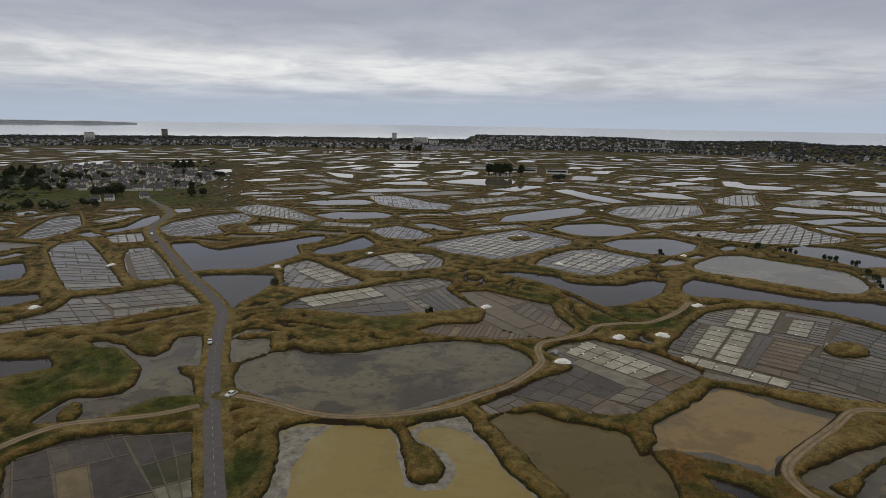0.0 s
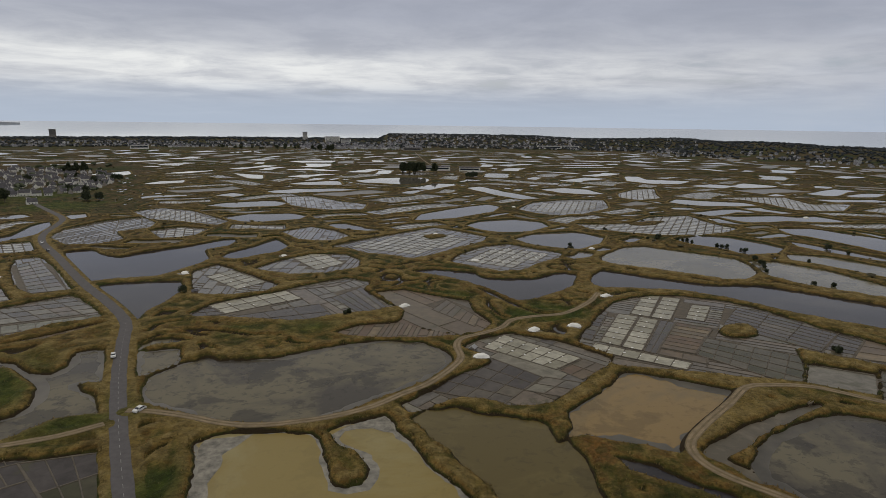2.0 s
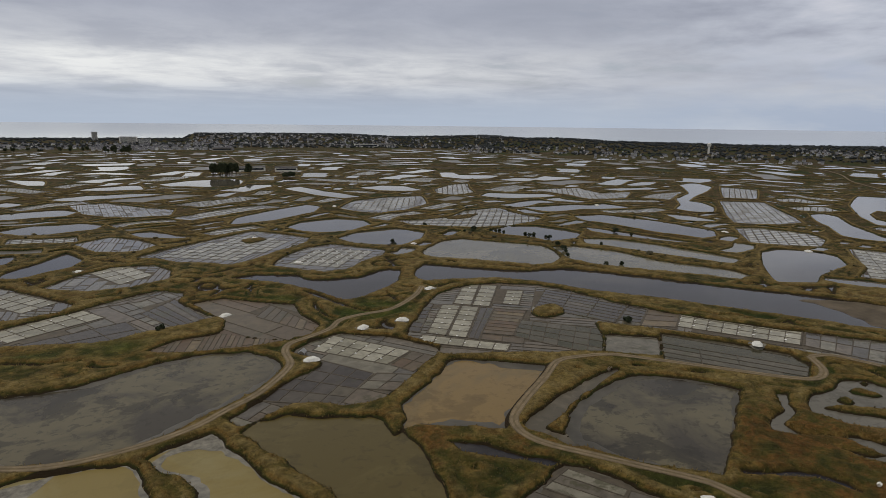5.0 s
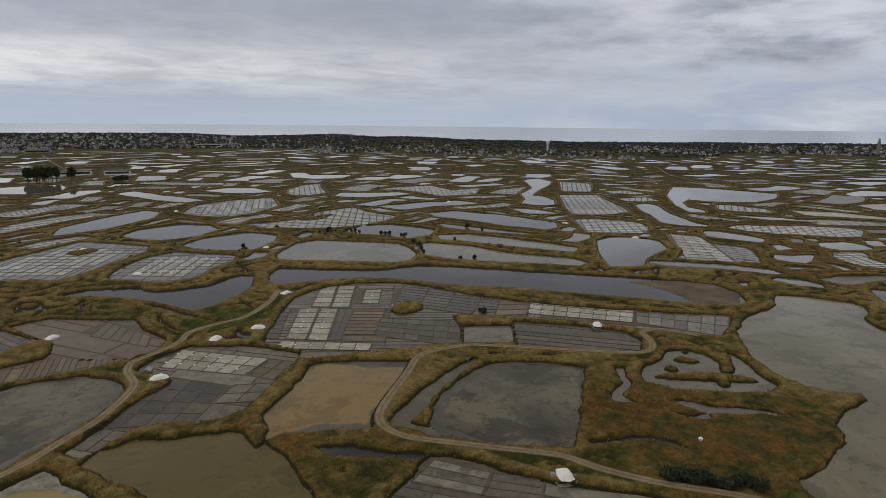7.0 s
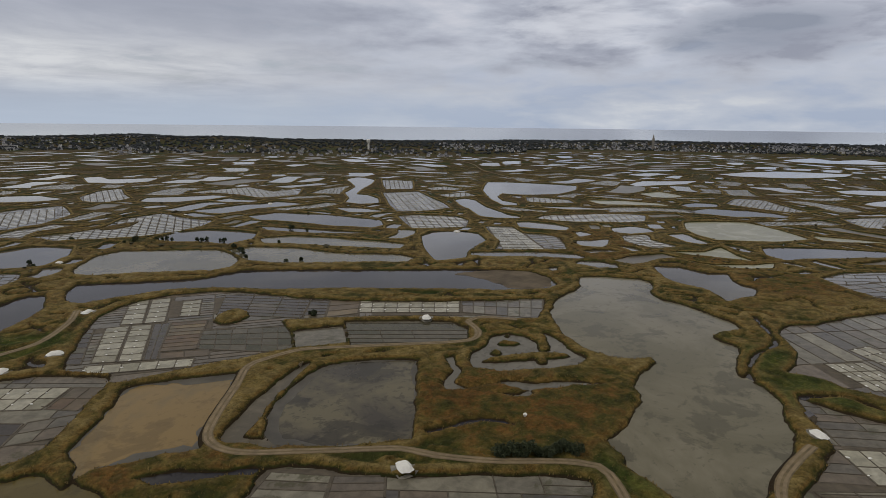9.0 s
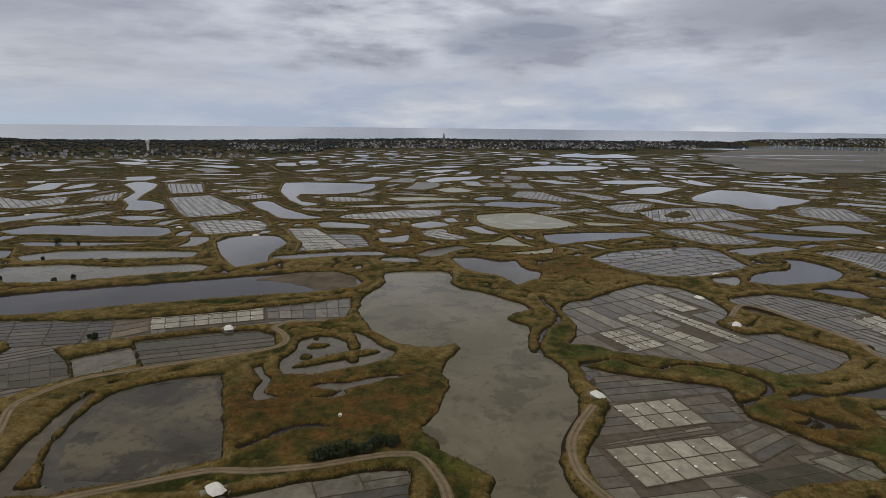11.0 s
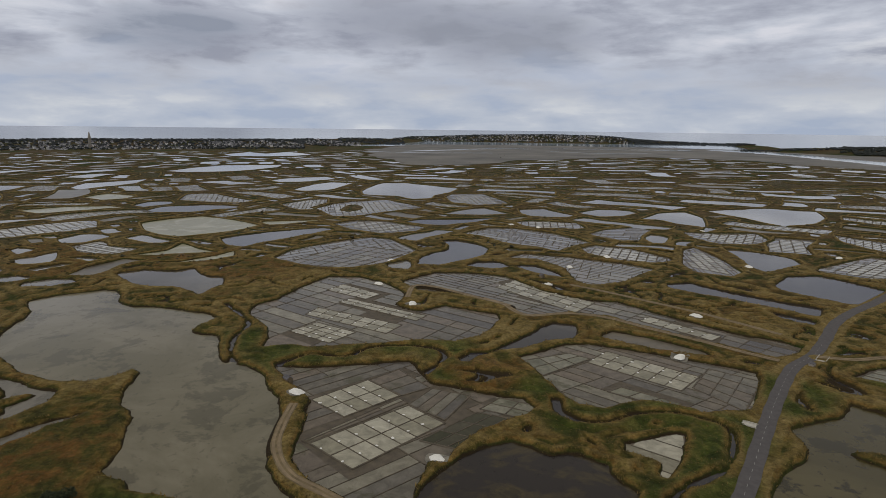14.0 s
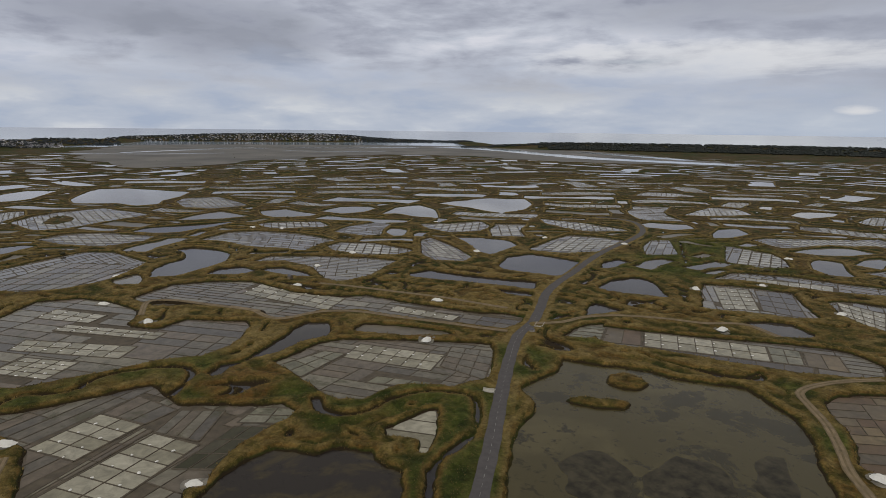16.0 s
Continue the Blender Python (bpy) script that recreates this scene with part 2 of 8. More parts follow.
TAN = [(0.0, (0.150, 0.114, 0.062)), (1.0, (0.175, 0.135, 0.076))]
WEEDY = [(0.0, (0.040, 0.040, 0.020)), (0.5, (0.070, 0.063, 0.042)), (1.0, (0.102, 0.089, 0.066))]
CELL = {k: (cell_material("brine_" + k, s, r, False), cell_material("brine_" + k + "_far", s, r, True))
        for k, s, r in (("pan", BRINE, 0.16), ("mud", MUDDY, 0.3), ("salt", SALTY, 0.2), ("weed", WEEDY, 0.15), ("slate", SLATY, 0.15), ("pale", PALE, 0.2), ("tan", TAN, 0.3))}
CLAY = plain("clay_ridge", (0.084, 0.067, 0.046), 0.7, 0.3, 0.3, 0.3)
SALT = plain("white_salt", (0.80, 0.79, 0.75), 0.6, 0.06, 1.5, 0.3)
DIRT = plain("dirt_track", (0.150, 0.112, 0.058), 0.9, 0.3, 0.35, 0.4)
RUT = plain("worn_wheel_rut", (0.212, 0.160, 0.097), 0.9, 0.25, 0.3, 0.3)
ASPHALT = plain("asphalt", (0.085, 0.078, 0.080), 0.85, 0.14, 0.6, 0.2)
PAINT = plain("white_road_paint", (0.27, 0.265, 0.255), 0.7, 0.1, 2.0)
# far walls: greyed and blued, so distance haze sits in the colour
TOWNWALL, _nt, _links, _b = material("hazy_pale_wall")
_links.new(ramp(_nt, _links, random_value(_nt, True), [(0.0, (0.34, 0.34, 0.37)), (0.6, (0.52, 0.52, 0.54)), (0.85, (0.70, 0.69, 0.69)), (1.0, (0.84, 0.82, 0.80))]), _b.inputs["Base Color"])
_b.inputs["Roughness"].default_value = 0.85
WHITEWALL = plain("white_render", (0.86, 0.84, 0.79), 0.85, 0.08, 0.3)
GREYWALL = plain("grey_stone_wall", (0.34, 0.31, 0.27), 0.9, 0.2, 0.6)
SLATE = plain("slate_roof", (0.105, 0.100, 0.110), 0.85, 0.3, 0.5)
# copy of the slate, paler and bluer to paint in haze
HAZY_SLATE = plain("hazy_slate_roof", (0.125, 0.125, 0.145), 0.6, 0.35, 0.05)
GLASS = plain("dark_window", (0.03, 0.035, 0.045), 0.15, 0.2, 0.5)
BARK = plain("bark", (0.09, 0.07, 0.05), 0.9, 0.3, 2.0, 0.5)
RUBBER = plain("rubber", (0.02, 0.02, 0.02), 0.8, 0.2, 5.0)
CARPAINT = plain("white_car_paint", (0.75, 0.75, 0.74), 0.25, 0.04, 1.0)
DARKPAINT = plain("dark_car_paint", (0.06, 0.065, 0.075), 0.25, 0.1, 1.0)
STEEL = plain("grey_steel", (0.4, 0.4, 0.4), 0.4, 0.1, 1.0, metal=0.8)
PLANK = plain("weathered_plank", (0.20, 0.16, 0.11), 0.9, 0.3, 1.0)


def leaf_material(name, dark, light, scale=0.35):
    m, nt, links, b = material(name)
    r = random_value(nt, True)
    f = mixed(nt, links, 0.5, r, texture(nt, links, scale))
    links.new(ramp(nt, links, f, [(0.25, dark), (0.75, light)]), b.inputs["Base Color"])
    b.inputs["Roughness"].default_value = 0.85
    return m


LEAVES = leaf_material("dark_leaves", (0.020, 0.032, 0.015), (0.072, 0.086, 0.038))
# blue haze of distance is put into this leaf colour
HAZY_LEAVES = leaf_material("hazy_leaves", (0.018, 0.024, 0.030), (0.040, 0.048, 0.052), 0.02)
PINES = leaf_material("pine_needles", (0.010, 0.015, 0.014), (0.026, 0.032, 0.027), 0.02)
SCRUB = leaf_material("dark_scrub", (0.020, 0.020, 0.006), (0.085, 0.065, 0.020), 0.02)
REED = leaf_material("reed_and_grass", (0.085, 0.058, 0.014), (0.24, 0.165, 0.046), 0.06)
PALEMUD = plain("pale_dry_mud", (0.182, 0.168, 0.138), 0.7, 0.5, 0.35, 0.3)
GREYMUD = plain("grey_drying_mud", (0.185, 0.172, 0.142), 0.6, 0.4, 0.25, 0.3)
WETMUD = plain("dark_wet_mud", (0.072, 0.064, 0.050), 0.5, 0.35, 0.10, 0.3)
FLAT = plain("tidal_mud", (0.098, 0.090, 0.078), 0.55, 0.55, 0.006, 0.0)
SEDGE = leaf_material("green_sedge", (0.042, 0.048, 0.009), (0.135, 0.122, 0.029), 0.05)


def ground_material():
    """Marsh soil and grass: a dark waterline of wet mud and painted bank shade, then a belt of ochre reed, then olive
    and russet grass.
    """
    m, nt, links, b = material("marsh_grass")
    broad = texture(nt, links, 0.014, 5.0, 0.6, distort=0.4)
    mid = texture(nt, links, 0.11, 6.0, 0.68, distort=0.3)
    fine_ = texture(nt, links, 0.9, 6.0, 0.75)
    inland = ramp(nt, links, mixed(nt, links, 0.5, broad, mid), [(0.40, (0.036, 0.040, 0.009)), (0.45, (0.064, 0.060, 0.014)), (0.49, (0.104, 0.084, 0.022)), (0.525, (0.156, 0.110, 0.031)), (0.56, (0.132, 0.078, 0.020)), (0.61, (0.056, 0.046, 0.012))])
    belt = ramp(nt, links, mid, [(0.38, (0.056, 0.052, 0.012)), (0.45, (0.118, 0.089, 0.023)), (0.52, (0.205, 0.134, 0.040)), (0.58, (0.150, 0.088, 0.023)), (0.66, (0.056, 0.052, 0.012))])
    shore = nt.new("ShaderNodeAttribute")
    shore.attribute_name = "shore"
    reach = nt.new("ShaderNodeMath")
    reach.operation = "MULTIPLY_ADD"
    links.new(mid, reach.inputs[0])
    reach.inputs[1].default_value = 3.0
    links.new(shore.outputs["Fac"], reach.inputs[2])
    scaled = nt.new("ShaderNodeMath")
    scaled.operation = "MULTIPLY"
    links.new(reach.outputs[0], scaled.inputs[0])
    scaled.inputs[1].default_value = 0.1
    c = mixed(nt, links, ramp(nt, links, scaled.outputs[0], [(0.30, (0, 0, 0)), (0.62, (1, 1, 1))]), belt, inland)
    # distance haze painted into the grass as a brown tone
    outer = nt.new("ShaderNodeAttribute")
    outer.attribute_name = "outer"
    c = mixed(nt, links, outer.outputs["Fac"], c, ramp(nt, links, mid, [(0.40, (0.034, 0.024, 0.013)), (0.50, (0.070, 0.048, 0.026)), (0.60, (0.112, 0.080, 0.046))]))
    crest = nt.new("ShaderNodeAttribute")
    crest.attribute_name = "crest"
    lie = nt.new("ShaderNodeMath")
    lie.operation = "MULTIPLY_ADD"
    links.new(mid, lie.inputs[0])
    lie.inputs[1].default_value = 0.4
    links.new(crest.outputs["Fac"], lie.inputs[2])
    # sedge hollows and khaki crests; relief shade and top light are painted in too
    hollow = ramp(nt, links, lie.outputs[0], [(0.52, (1, 1, 1)), (0.84, (0, 0, 0))])
    c = mixed(nt, links, hollow, c, ramp(nt, links, broad, [(0.42, (0.026, 0.038, 0.008)), (0.50, (0.046, 0.050, 0.012)), (0.58, (0.050, 0.038, 0.011))]))
    dry = nt.new("ShaderNodeMath")
    dry.operation = "MULTIPLY"
    links.new(lie.outputs[0], dry.inputs[0])
    dry.inputs[1].default_value = 0.5
    c = mixed(nt, links, ramp(nt, links, dry.outputs[0], [(0.475, (0, 0, 0)), (0.60, (0.85, 0.85, 0.85))]), c, ramp(nt, links, mid, [(0.42, (0.175, 0.122, 0.038)), (0.52, (0.232, 0.175, 0.070)), (0.60, (0.160, 0.118, 0.042))]))
    mead = nt.new("ShaderNodeAttribute")
    mead.attribute_name = "meadow"
    c = mixed(nt, links, mead.outputs["Fac"], c, ramp(nt, links, mixed(nt, links, 0.6, broad, mid), [(0.42, (0.042, 0.044, 0.010)), (0.47, (0.074, 0.062, 0.015)), (0.515, (0.112, 0.070, 0.018)), (0.55, (0.150, 0.072, 0.020)), (0.60, (0.082, 0.056, 0.015))]))
    lush = nt.new("ShaderNodeAttribute")
    lush.attribute_name = "lush"
    c = mixed(nt, links, lush.outputs["Fac"], c, ramp(nt, links, mid, [(0.38, (0.026, 0.040, 0.007)), (0.52, (0.058, 0.074, 0.014)), (0.64, (0.105, 0.105, 0.026))]))
    g = ramp(nt, links, fine_, [(0.28, (0.58, 0.58, 0.58)), (0.72, (1.42, 1.42, 1.42))])
    clump = ramp(nt, links, texture(nt, links, 0.28, 5.0, 0.7), [(0.36, (0.70, 0.70, 0.70)), (0.52, (1.03, 1.03, 1.03)), (0.66, (1.35, 1.35, 1.35))])
    g = mixed(nt, links, 1.0, g, clump, "MULTIPLY")
    c = mixed(nt, links, 1.0, c, g, "MULTIPLY")
    # dark waterline: wet mud, with the bank's shade and reflection painted in
    wet = ramp(nt, links, scaled.outputs[0], [(0.15, (1, 1, 1)), (0.21, (0, 0, 0))])
    c = mixed(nt, links, wet, c, (0.036, 0.025, 0.013))
    links.new(c, b.inputs["Base Color"])
    b.inputs["Specular IOR Level"].default_value = 0.15
    b.inputs["Roughness"].default_value = 0.95
    bumped(nt, links, b, fine_, 1.0, 0.8)
    return m


GRASS = ground_material()

# ---- mesh helpers ----


def mesh_object(name, verts, faces, mat, parent=None, smooth=False):
    me = bpy.data.meshes.new(name)
    me.from_pydata([tuple(v) for v in verts], [], faces)
    if smooth:
        me.shade_smooth()
    me.materials.append(mat)
    ob = new(name, me)
    ob.parent = parent
    return ob


def part(name, bm, mat, parent, label=""):
    me = bpy.data.meshes.new(name)
    bm.to_mesh(me)
    bm.free()
    me.materials.append(mat)
    ob = new(name, me)
    ob.parent = parent
    if label:
        ob["label"] = label
    return ob


def empty(name, x, y, z=0.0, turn=0.0):
    ob = new(name)
    ob.matrix_world = pose(x, y, z, 0, 0, turn)
    return ob


def smooth_outline(pts, step, soft=0.55):
    """A closed, rounded outline through the corners, with a point about every step metres."""
    p = np.array(pts, float)
    n, out = len(p), []
    for i in range(n):
        a, b, c, d = p[i - 1], p[i], p[(i + 1) % n], p[(i + 2) % n]
        k = max(1, min(12, int(np.hypot(*(c - b)) / step)))
        for j in range(k):
            t = j / k
            out.append(0.5 * (2 * b + (c - a) * t + (2 * a - 5 * b + 4 * c - d) * t * t + (3 * b - a - 3 * c + d) * t ** 3) * soft
                       + (1 - soft) * (b + (c - b) * t))
    return np.array(out)


def smooth_line(pts, step):
    p = np.array(pts, float)
    p = np.vstack([2 * p[0] - p[1], p, 2 * p[-1] - p[-2]])
    out = []
    for i in range(1, len(p) - 2):
        a, b, c, d = p[i - 1], p[i], p[i + 1], p[i + 2]
        k = max(1, int(np.hypot(*(c - b)) / step))
        for j in range(k):
            t = j / k
            out.append(0.5 * (2 * b + (c - a) * t + (2 * a - 5 * b + 4 * c - d) * t * t + (3 * b - a - 3 * c + d) * t ** 3))
    out.append(p[-2])
    return np.array(out)


def area(p):
    x, y = p[:, 0], p[:, 1]
    return 0.5 * float(np.sum(x * np.roll(y, -1) - np.roll(x, -1) * y))


def grown(p, by):
    """The outline moved outwards."""
    if area(p) < 0:
        p = p[::-1]
    d = np.roll(p, -1, 0) - np.roll(p, 1, 0)
    d /= np.maximum(np.hypot(d[:, 0], d[:, 1])[:, None], 1e-6)
    return p + np.stack([d[:, 1], -d[:, 0]], 1) * by


def inside(pts, poly):
    x, y = pts[:, 0], pts[:, 1]
    hit = np.zeros(len(pts), bool)
    for (x0, y0), (x1, y1) in zip(poly, np.roll(poly, -1, 0)):
        if y0 == y1:
            continue
        cross = (y0 > y) != (y1 > y)
        hit ^= cross & (x < (x1 - x0) * (y - y0) / (y1 - y0) + x0)
    return hit


def edge_distance(pts, poly):
    best = np.full(len(pts), 1e9)
    for a, b in zip(poly, np.roll(poly, -1, 0)):
        ab = b - a
        t = np.clip(((pts - a) @ ab) / max(ab @ ab, 1e-9), 0, 1)
        q = pts - a - t[:, None] * ab
        best = np.minimum(best, q[:, 0] ** 2 + q[:, 1] ** 2)
    return np.sqrt(best)


def clip(poly, origin, normal, at):
    """Keep the part of a polygon where normal.(p - origin) <= at."""
    out = []
    for i in range(len(poly)):
        a, b = poly[i], poly[(i + 1) % len(poly)]
        da, db = (a - origin) @ normal - at, (b - origin) @ normal - at
        if da <= 0:
            out.append(a)
        if da * db < 0:
            out.append(a + (b - a) * (da / (da - db)))
    return out


def fill(poly):
    """Triangles of a flat outline."""
    from mathutils.geometry import tessellate_polygon
    return [tuple(t) for t in tessellate_polygon([[Vector((x, y, 0)) for x, y in poly]])]


rng = np.random.default_rng(5)
LATTICE = rng.uniform(-1, 1, (256, 256))


def ripple(x, y, scale, shift=0):
    """Smooth random relief between -1 and 1, about 1/scale metres from bump to bump."""
    x, y = np.asarray(x) * scale + shift * 17.3, np.asarray(y) * scale + shift * 5.1
    i, j = np.floor(x).astype(int), np.floor(y).astype(int)
    u, v = x - i, y - j
    u, v = u * u * (3 - 2 * u), v * v * (3 - 2 * v)
    g = lambda a, b: LATTICE[a % 256, b % 256]
    return (g(i, j) * (1 - u) + g(i + 1, j) * u) * (1 - v) + (g(i, j + 1) * (1 - u) + g(i + 1, j + 1) * u) * v



# ---- margins of bare mud round the shallow ponds ----


def margin(corners, low, high, mat, seed, label):
    p = smooth_outline(corners, 2.0)
    outer = grown(p, 0.3)
    if area(p) < 0:
        p = p[::-1]
    d = np.roll(p, -1, 0) - np.roll(p, 1, 0)
    d /= np.maximum(np.hypot(d[:, 0], d[:, 1])[:, None], 1e-6)
    w = low + (high - low) * np.clip(0.5 + 0.9 * ripple(p[:, 0], p[:, 1], 0.045, seed) + 0.3 * ripple(p[:, 0], p[:, 1], 0.3, seed + 1), 0, 1)
    inner = p - np.stack([d[:, 1], -d[:, 0]], 1) * w[:, None]
    n = len(p)
    v = [(x, y, 0.05) for x, y in outer] + [(x, y, 0.012) for x, y in inner]
    f = [(i, (i + 1) % n, n + (i + 1) % n, n + i) for i in range(n)]
    tagged(mesh_object("mud_margin", v, f, mat), label, "mud margin", kind="structure")


# ---- ponds and salt pans: the plan ----
BASINS, ISLANDS = [], []
LABEL = {
    "milk": "shallow pond of milky yellow water with pale margins", "brown": "pond of opaque brown water between grassy banks",
    "ochre": "shallow ochre pond with dark mud showing through", "murky": "murky grey pond with dark weed patches",
    "lagoon": "broad shallow olive lagoon with large dark weed patches", "olive": "broad shallow olive-grey lagoon with weed patches", "dark": "still dark slate-coloured pond between low banks",
    "darkbrown": "very dark pond with brown weed showing through", "grey": "still grey pond mirroring the overcast sky",
    "silver": "pale silvery pond mirroring the bright sky", "jade": "shallow pale green pond between grassy banks",
    "mud": "ditch of wet grey mud and shallow water",
}


def pond(look_, corners):
    c = np.mean(corners, 0)
    far = math.hypot(*c)
    p = smooth_outline(corners, max(2.0, far * 0.010), 0.3)
    BASINS.append(p)
    q = grown(p, 1.6 if far < 1200 else 0.0)
    z = (0.0 if far < 1200 else 0.35) - 0.0006 * (len(BASINS) % 40)
    ob = mesh_object("pond", [(x, y, z) for x, y in q], fill(q), WATER[look_])
    tagged(ob, LABEL[look_], "pond", "marsh ponds", "structure")
    if look_ == "milk":
        margin(corners, 0.3, 3.6, GREYMUD, 3, "bare pale mud round a milky pond")
    elif look_ == "ochre":
        margin(corners, 0.3, 5.5, WETMUD, 5, "bare dark mud round an ochre pond")
    elif look_ == "murky" and far < 260:
        margin(corners, 0.1, 4.0, WETMUD, 7, "bare dark mud round a murky pond")


def strip_box(a, b, wide, high, z=0.0):
    """A low clay ridge from a to b with sloping sides."""
    d = (b - a) / max(np.hypot(*(b - a)), 1e-6)
    s = np.array([-d[1], d[0]])
    v = []
    for e in (a, b):
        for k, h in ((-1.0, 0.0), (-0.55, high), (0.55, high), (1.0, 0.0)):
            v.append((*(e + s * wide * 0.5 * k), z + h))
    return v, [(0, 4, 5, 1), (1, 5, 6, 2), (2, 6, 7, 3), (0, 1, 2, 3), (7, 6, 5, 4)]


FIELD_LABEL = {"pan": "salt pan of grey brine cells between clay ridges", "mud": "drained salt pan with reddish mud cells",
               "slate": "flooded salt pan with large slate-grey brine cells",
               "salt": "small basin of pale green brine cells",
               "weed": "disused salt pan with dark weedy brine cells"}
HEAPS = []


BLOCKS = []


def cell_block(kind, across, deep, quad):
    """A block of like cells inside a salt pan, four corners of it: cells run from the first to the second corner, rows to the fourth."""
    BLOCKS.append((kind, across, deep, np.array(quad, float)))


cell_block("salt", 4, 2, [(197.5, 0.2), (210.5, -20.5), (194.7, -30.0), (182.3, -10.0)])
cell_block("salt", 6, 2, [(167.4, 1.0), (186.7, -31.7), (171.8, -40.9), (150.7, -10.3)])
cell_block("pan", 1, 3, [(210.3, -21.0), (218.2, -33.2), (199.5, -41.3), (194.6, -30.6)])
cell_block("pan", 1, 4, [(187.4, -31.8), (198.5, -42.3), (190.0, -54.1), (173.9, -41.4)])
cell_block("pale", 2, 2, [(179.3, -54.5), (186.3, -63.6), (177.4, -74.4), (168.5, -68.3)])
cell_block("pan", 4, 2, [(169.3, 3.1), (192.6, -29.7), (188.7, -31.7), (167.6, 1.4)])
cell_block("weed", 3, 3, [(162.5, -31.1), (177.3, -52.9), (167.9, -66.0), (154.7, -41.8)])
cell_block("salt", 4, 3, [(272.3, 9.0), (283.3, -3.3), (265.1, -20.3), (252.9, -8.0)])
cell_block("salt", 2, 7, [(296.6, 1.9), (307.5, -4.8), (271.6, -42.6), (260.8, -33.7)])
cell_block("salt", 2, 6, [(315.7, -15.4), (321.4, -22.0), (283.7, -56.7), (276.6, -50.1)])
cell_block("salt", 2, 4, [(341.6, -10.2), (353.0, -20.2), (327.5, -39.3), (318.7, -30.0)])
cell_block("salt", 6, 2, [(211.3, -108.0), (179.3, -129.4), (189.4, -143.7), (221.4, -121.7)])
cell_block("pale", 2, 3, [(217.8, -83.5), (202.1, -85.7), (214.3, -110.9), (222.2, -105.1)])
cell_block("pan", 3, 4, [(181.0, -135.2), (160.4, -140.8), (180.8, -163.8), (195.9, -152.1)])
cell_block("pale", 3, 1, [(183.6, -103.0), (167.7, -117.6), (169.7, -123.2), (186.5, -109.7)])
cell_block("salt", 7, 3, [(331.0, -107.0), (275.2, -132.0), (289.9, -150.1), (345.5, -124.0)])
cell_block("salt", 6, 1, [(256.9, -157.2), (224.6, -174.2), (228.5, -181.9), (261.7, -165.7)])
cell_block("slate", 3, 2, [(221.9, -175.1), (198.7, -187.0), (205.3, -202.3), (230.4, -186.4)])
cell_block("salt", 1, 5, [(130.7, 273.2), (137.8, 267.1), (160.2, 300.9), (152.5, 305.2)])
cell_block("salt", 1, 5, [(138.3, 266.7), (145.5, 261.5), (169.2, 295.6), (161.3, 300.1)])
cell_block("salt", 1, 4, [(153.8, 263.3), (160.6, 257.8), (177.1, 280.2), (169.2, 284.8)])
cell_block("salt", 1, 6, [(100.6, 236.7), (106.9, 230.6), (132.7, 268.4), (124.5, 273.5)])
cell_block("salt", 1, 6, [(107.4, 229.9), (113.8, 224.4), (139.9, 262.2), (133.2, 268.0)])
cell_block("salt", 6, 1, [(92.9, 227.6), (121.9, 203.5), (127.4, 209.9), (97.7, 235.3)])
cell_block("slate", 1, 7, [(93.8, 242.8), (97.9, 238.6), (120.8, 276.2), (114.7, 282.0)])
cell_block("slate", 2, 1, [(114.4, 224.0), (117.8, 220.5), (146.1, 257.7), (140.5, 261.8)])
cell_block("mud", 1, 8, [(122.8, 227.5), (133.7, 218.8), (158.6, 247.6), (146.4, 257.5)])
cell_block("mud", 2, 1, [(118.5, 220.0), (132.5, 208.2), (136.4, 214.2), (122.3, 226.1)])
cell_block("weed", 6, 4, [(134.0, 217.8), (154.7, 184.1), (176.9, 209.7), (148.1, 236.8)])
cell_block("slate", 3, 7, [(166.6, 252.5), (187.2, 216.0), (214.9, 237.9), (190.0, 278.1)])
cell_block("slate", 1, 6, [(186.5, 214.3), (194.7, 207.9), (216.9, 226.7), (213.4, 236.8)])
cell_block("mud", 1, 3, [(195.4, 207.8), (209.2, 199.9), (227.7, 215.6), (216.8, 226.2)])
cell_block("salt", 8, 3, [(210.5, 200.5), (240.4, 161.1), (260.4, 174.5), (229.9, 216.9)])
cell_block("pan", 7, 2, [(241.7, 160.2), (256.8, 123.8), (286.9, 138.9), (260.5, 173.3)])
cell_block("salt", 6, 2, [(49.7, 235.2), (72.4, 209.2), (86.0, 219.3), (61.8, 249.2)])
cell_block("mud", 2, 2, [(73.4, 208.4), (79.0, 199.1), (93.3, 209.4), (86.4, 218.5)])
cell_block("slate", 4, 4, [(22.7, 196.5), (45.8, 182.4), (65.0, 203.1), (46.7, 228.3)])
cell_block("pan", 2, 2, [(55.6, 192.7), (67.8, 185.9), (79.5, 195.7), (66.2, 202.9)])
cell_block("salt", 5, 2, [(-64.1, 290.9), (-29.6, 314.6), (-41.8, 333.5), (-74.6, 305.7)])
cell_block("slate", 2, 3, [(-78.7, 287.1), (-63.0, 290.8), (-74.0, 305.7), (-80.9, 306.3)])
cell_block("slate", 1, 5, [(-14.6, 314.3), (3.2, 279.2), (14.5, 291.6), (1.0, 334.5)])
cell_block("slate", 3, 2, [(-49.6, 272.0), (-9.8, 277.0), (-20.4, 303.6), (-59.2, 286.9)])
cell_block("pan", 3, 2, [(-40.0, 331.0), (-14.6, 337.0), (1.2, 356.2), (-24.2, 342.8)])
cell_block("salt", 2, 5, [(-66.0, 335.7), (-52.5, 350.3), (-77.6, 381.3), (-88.9, 365.3)])
cell_block("salt", 2, 4, [(-26.3, 377.1), (-9.4, 394.5), (-25.7, 429.5), (-45.6, 416.2)])
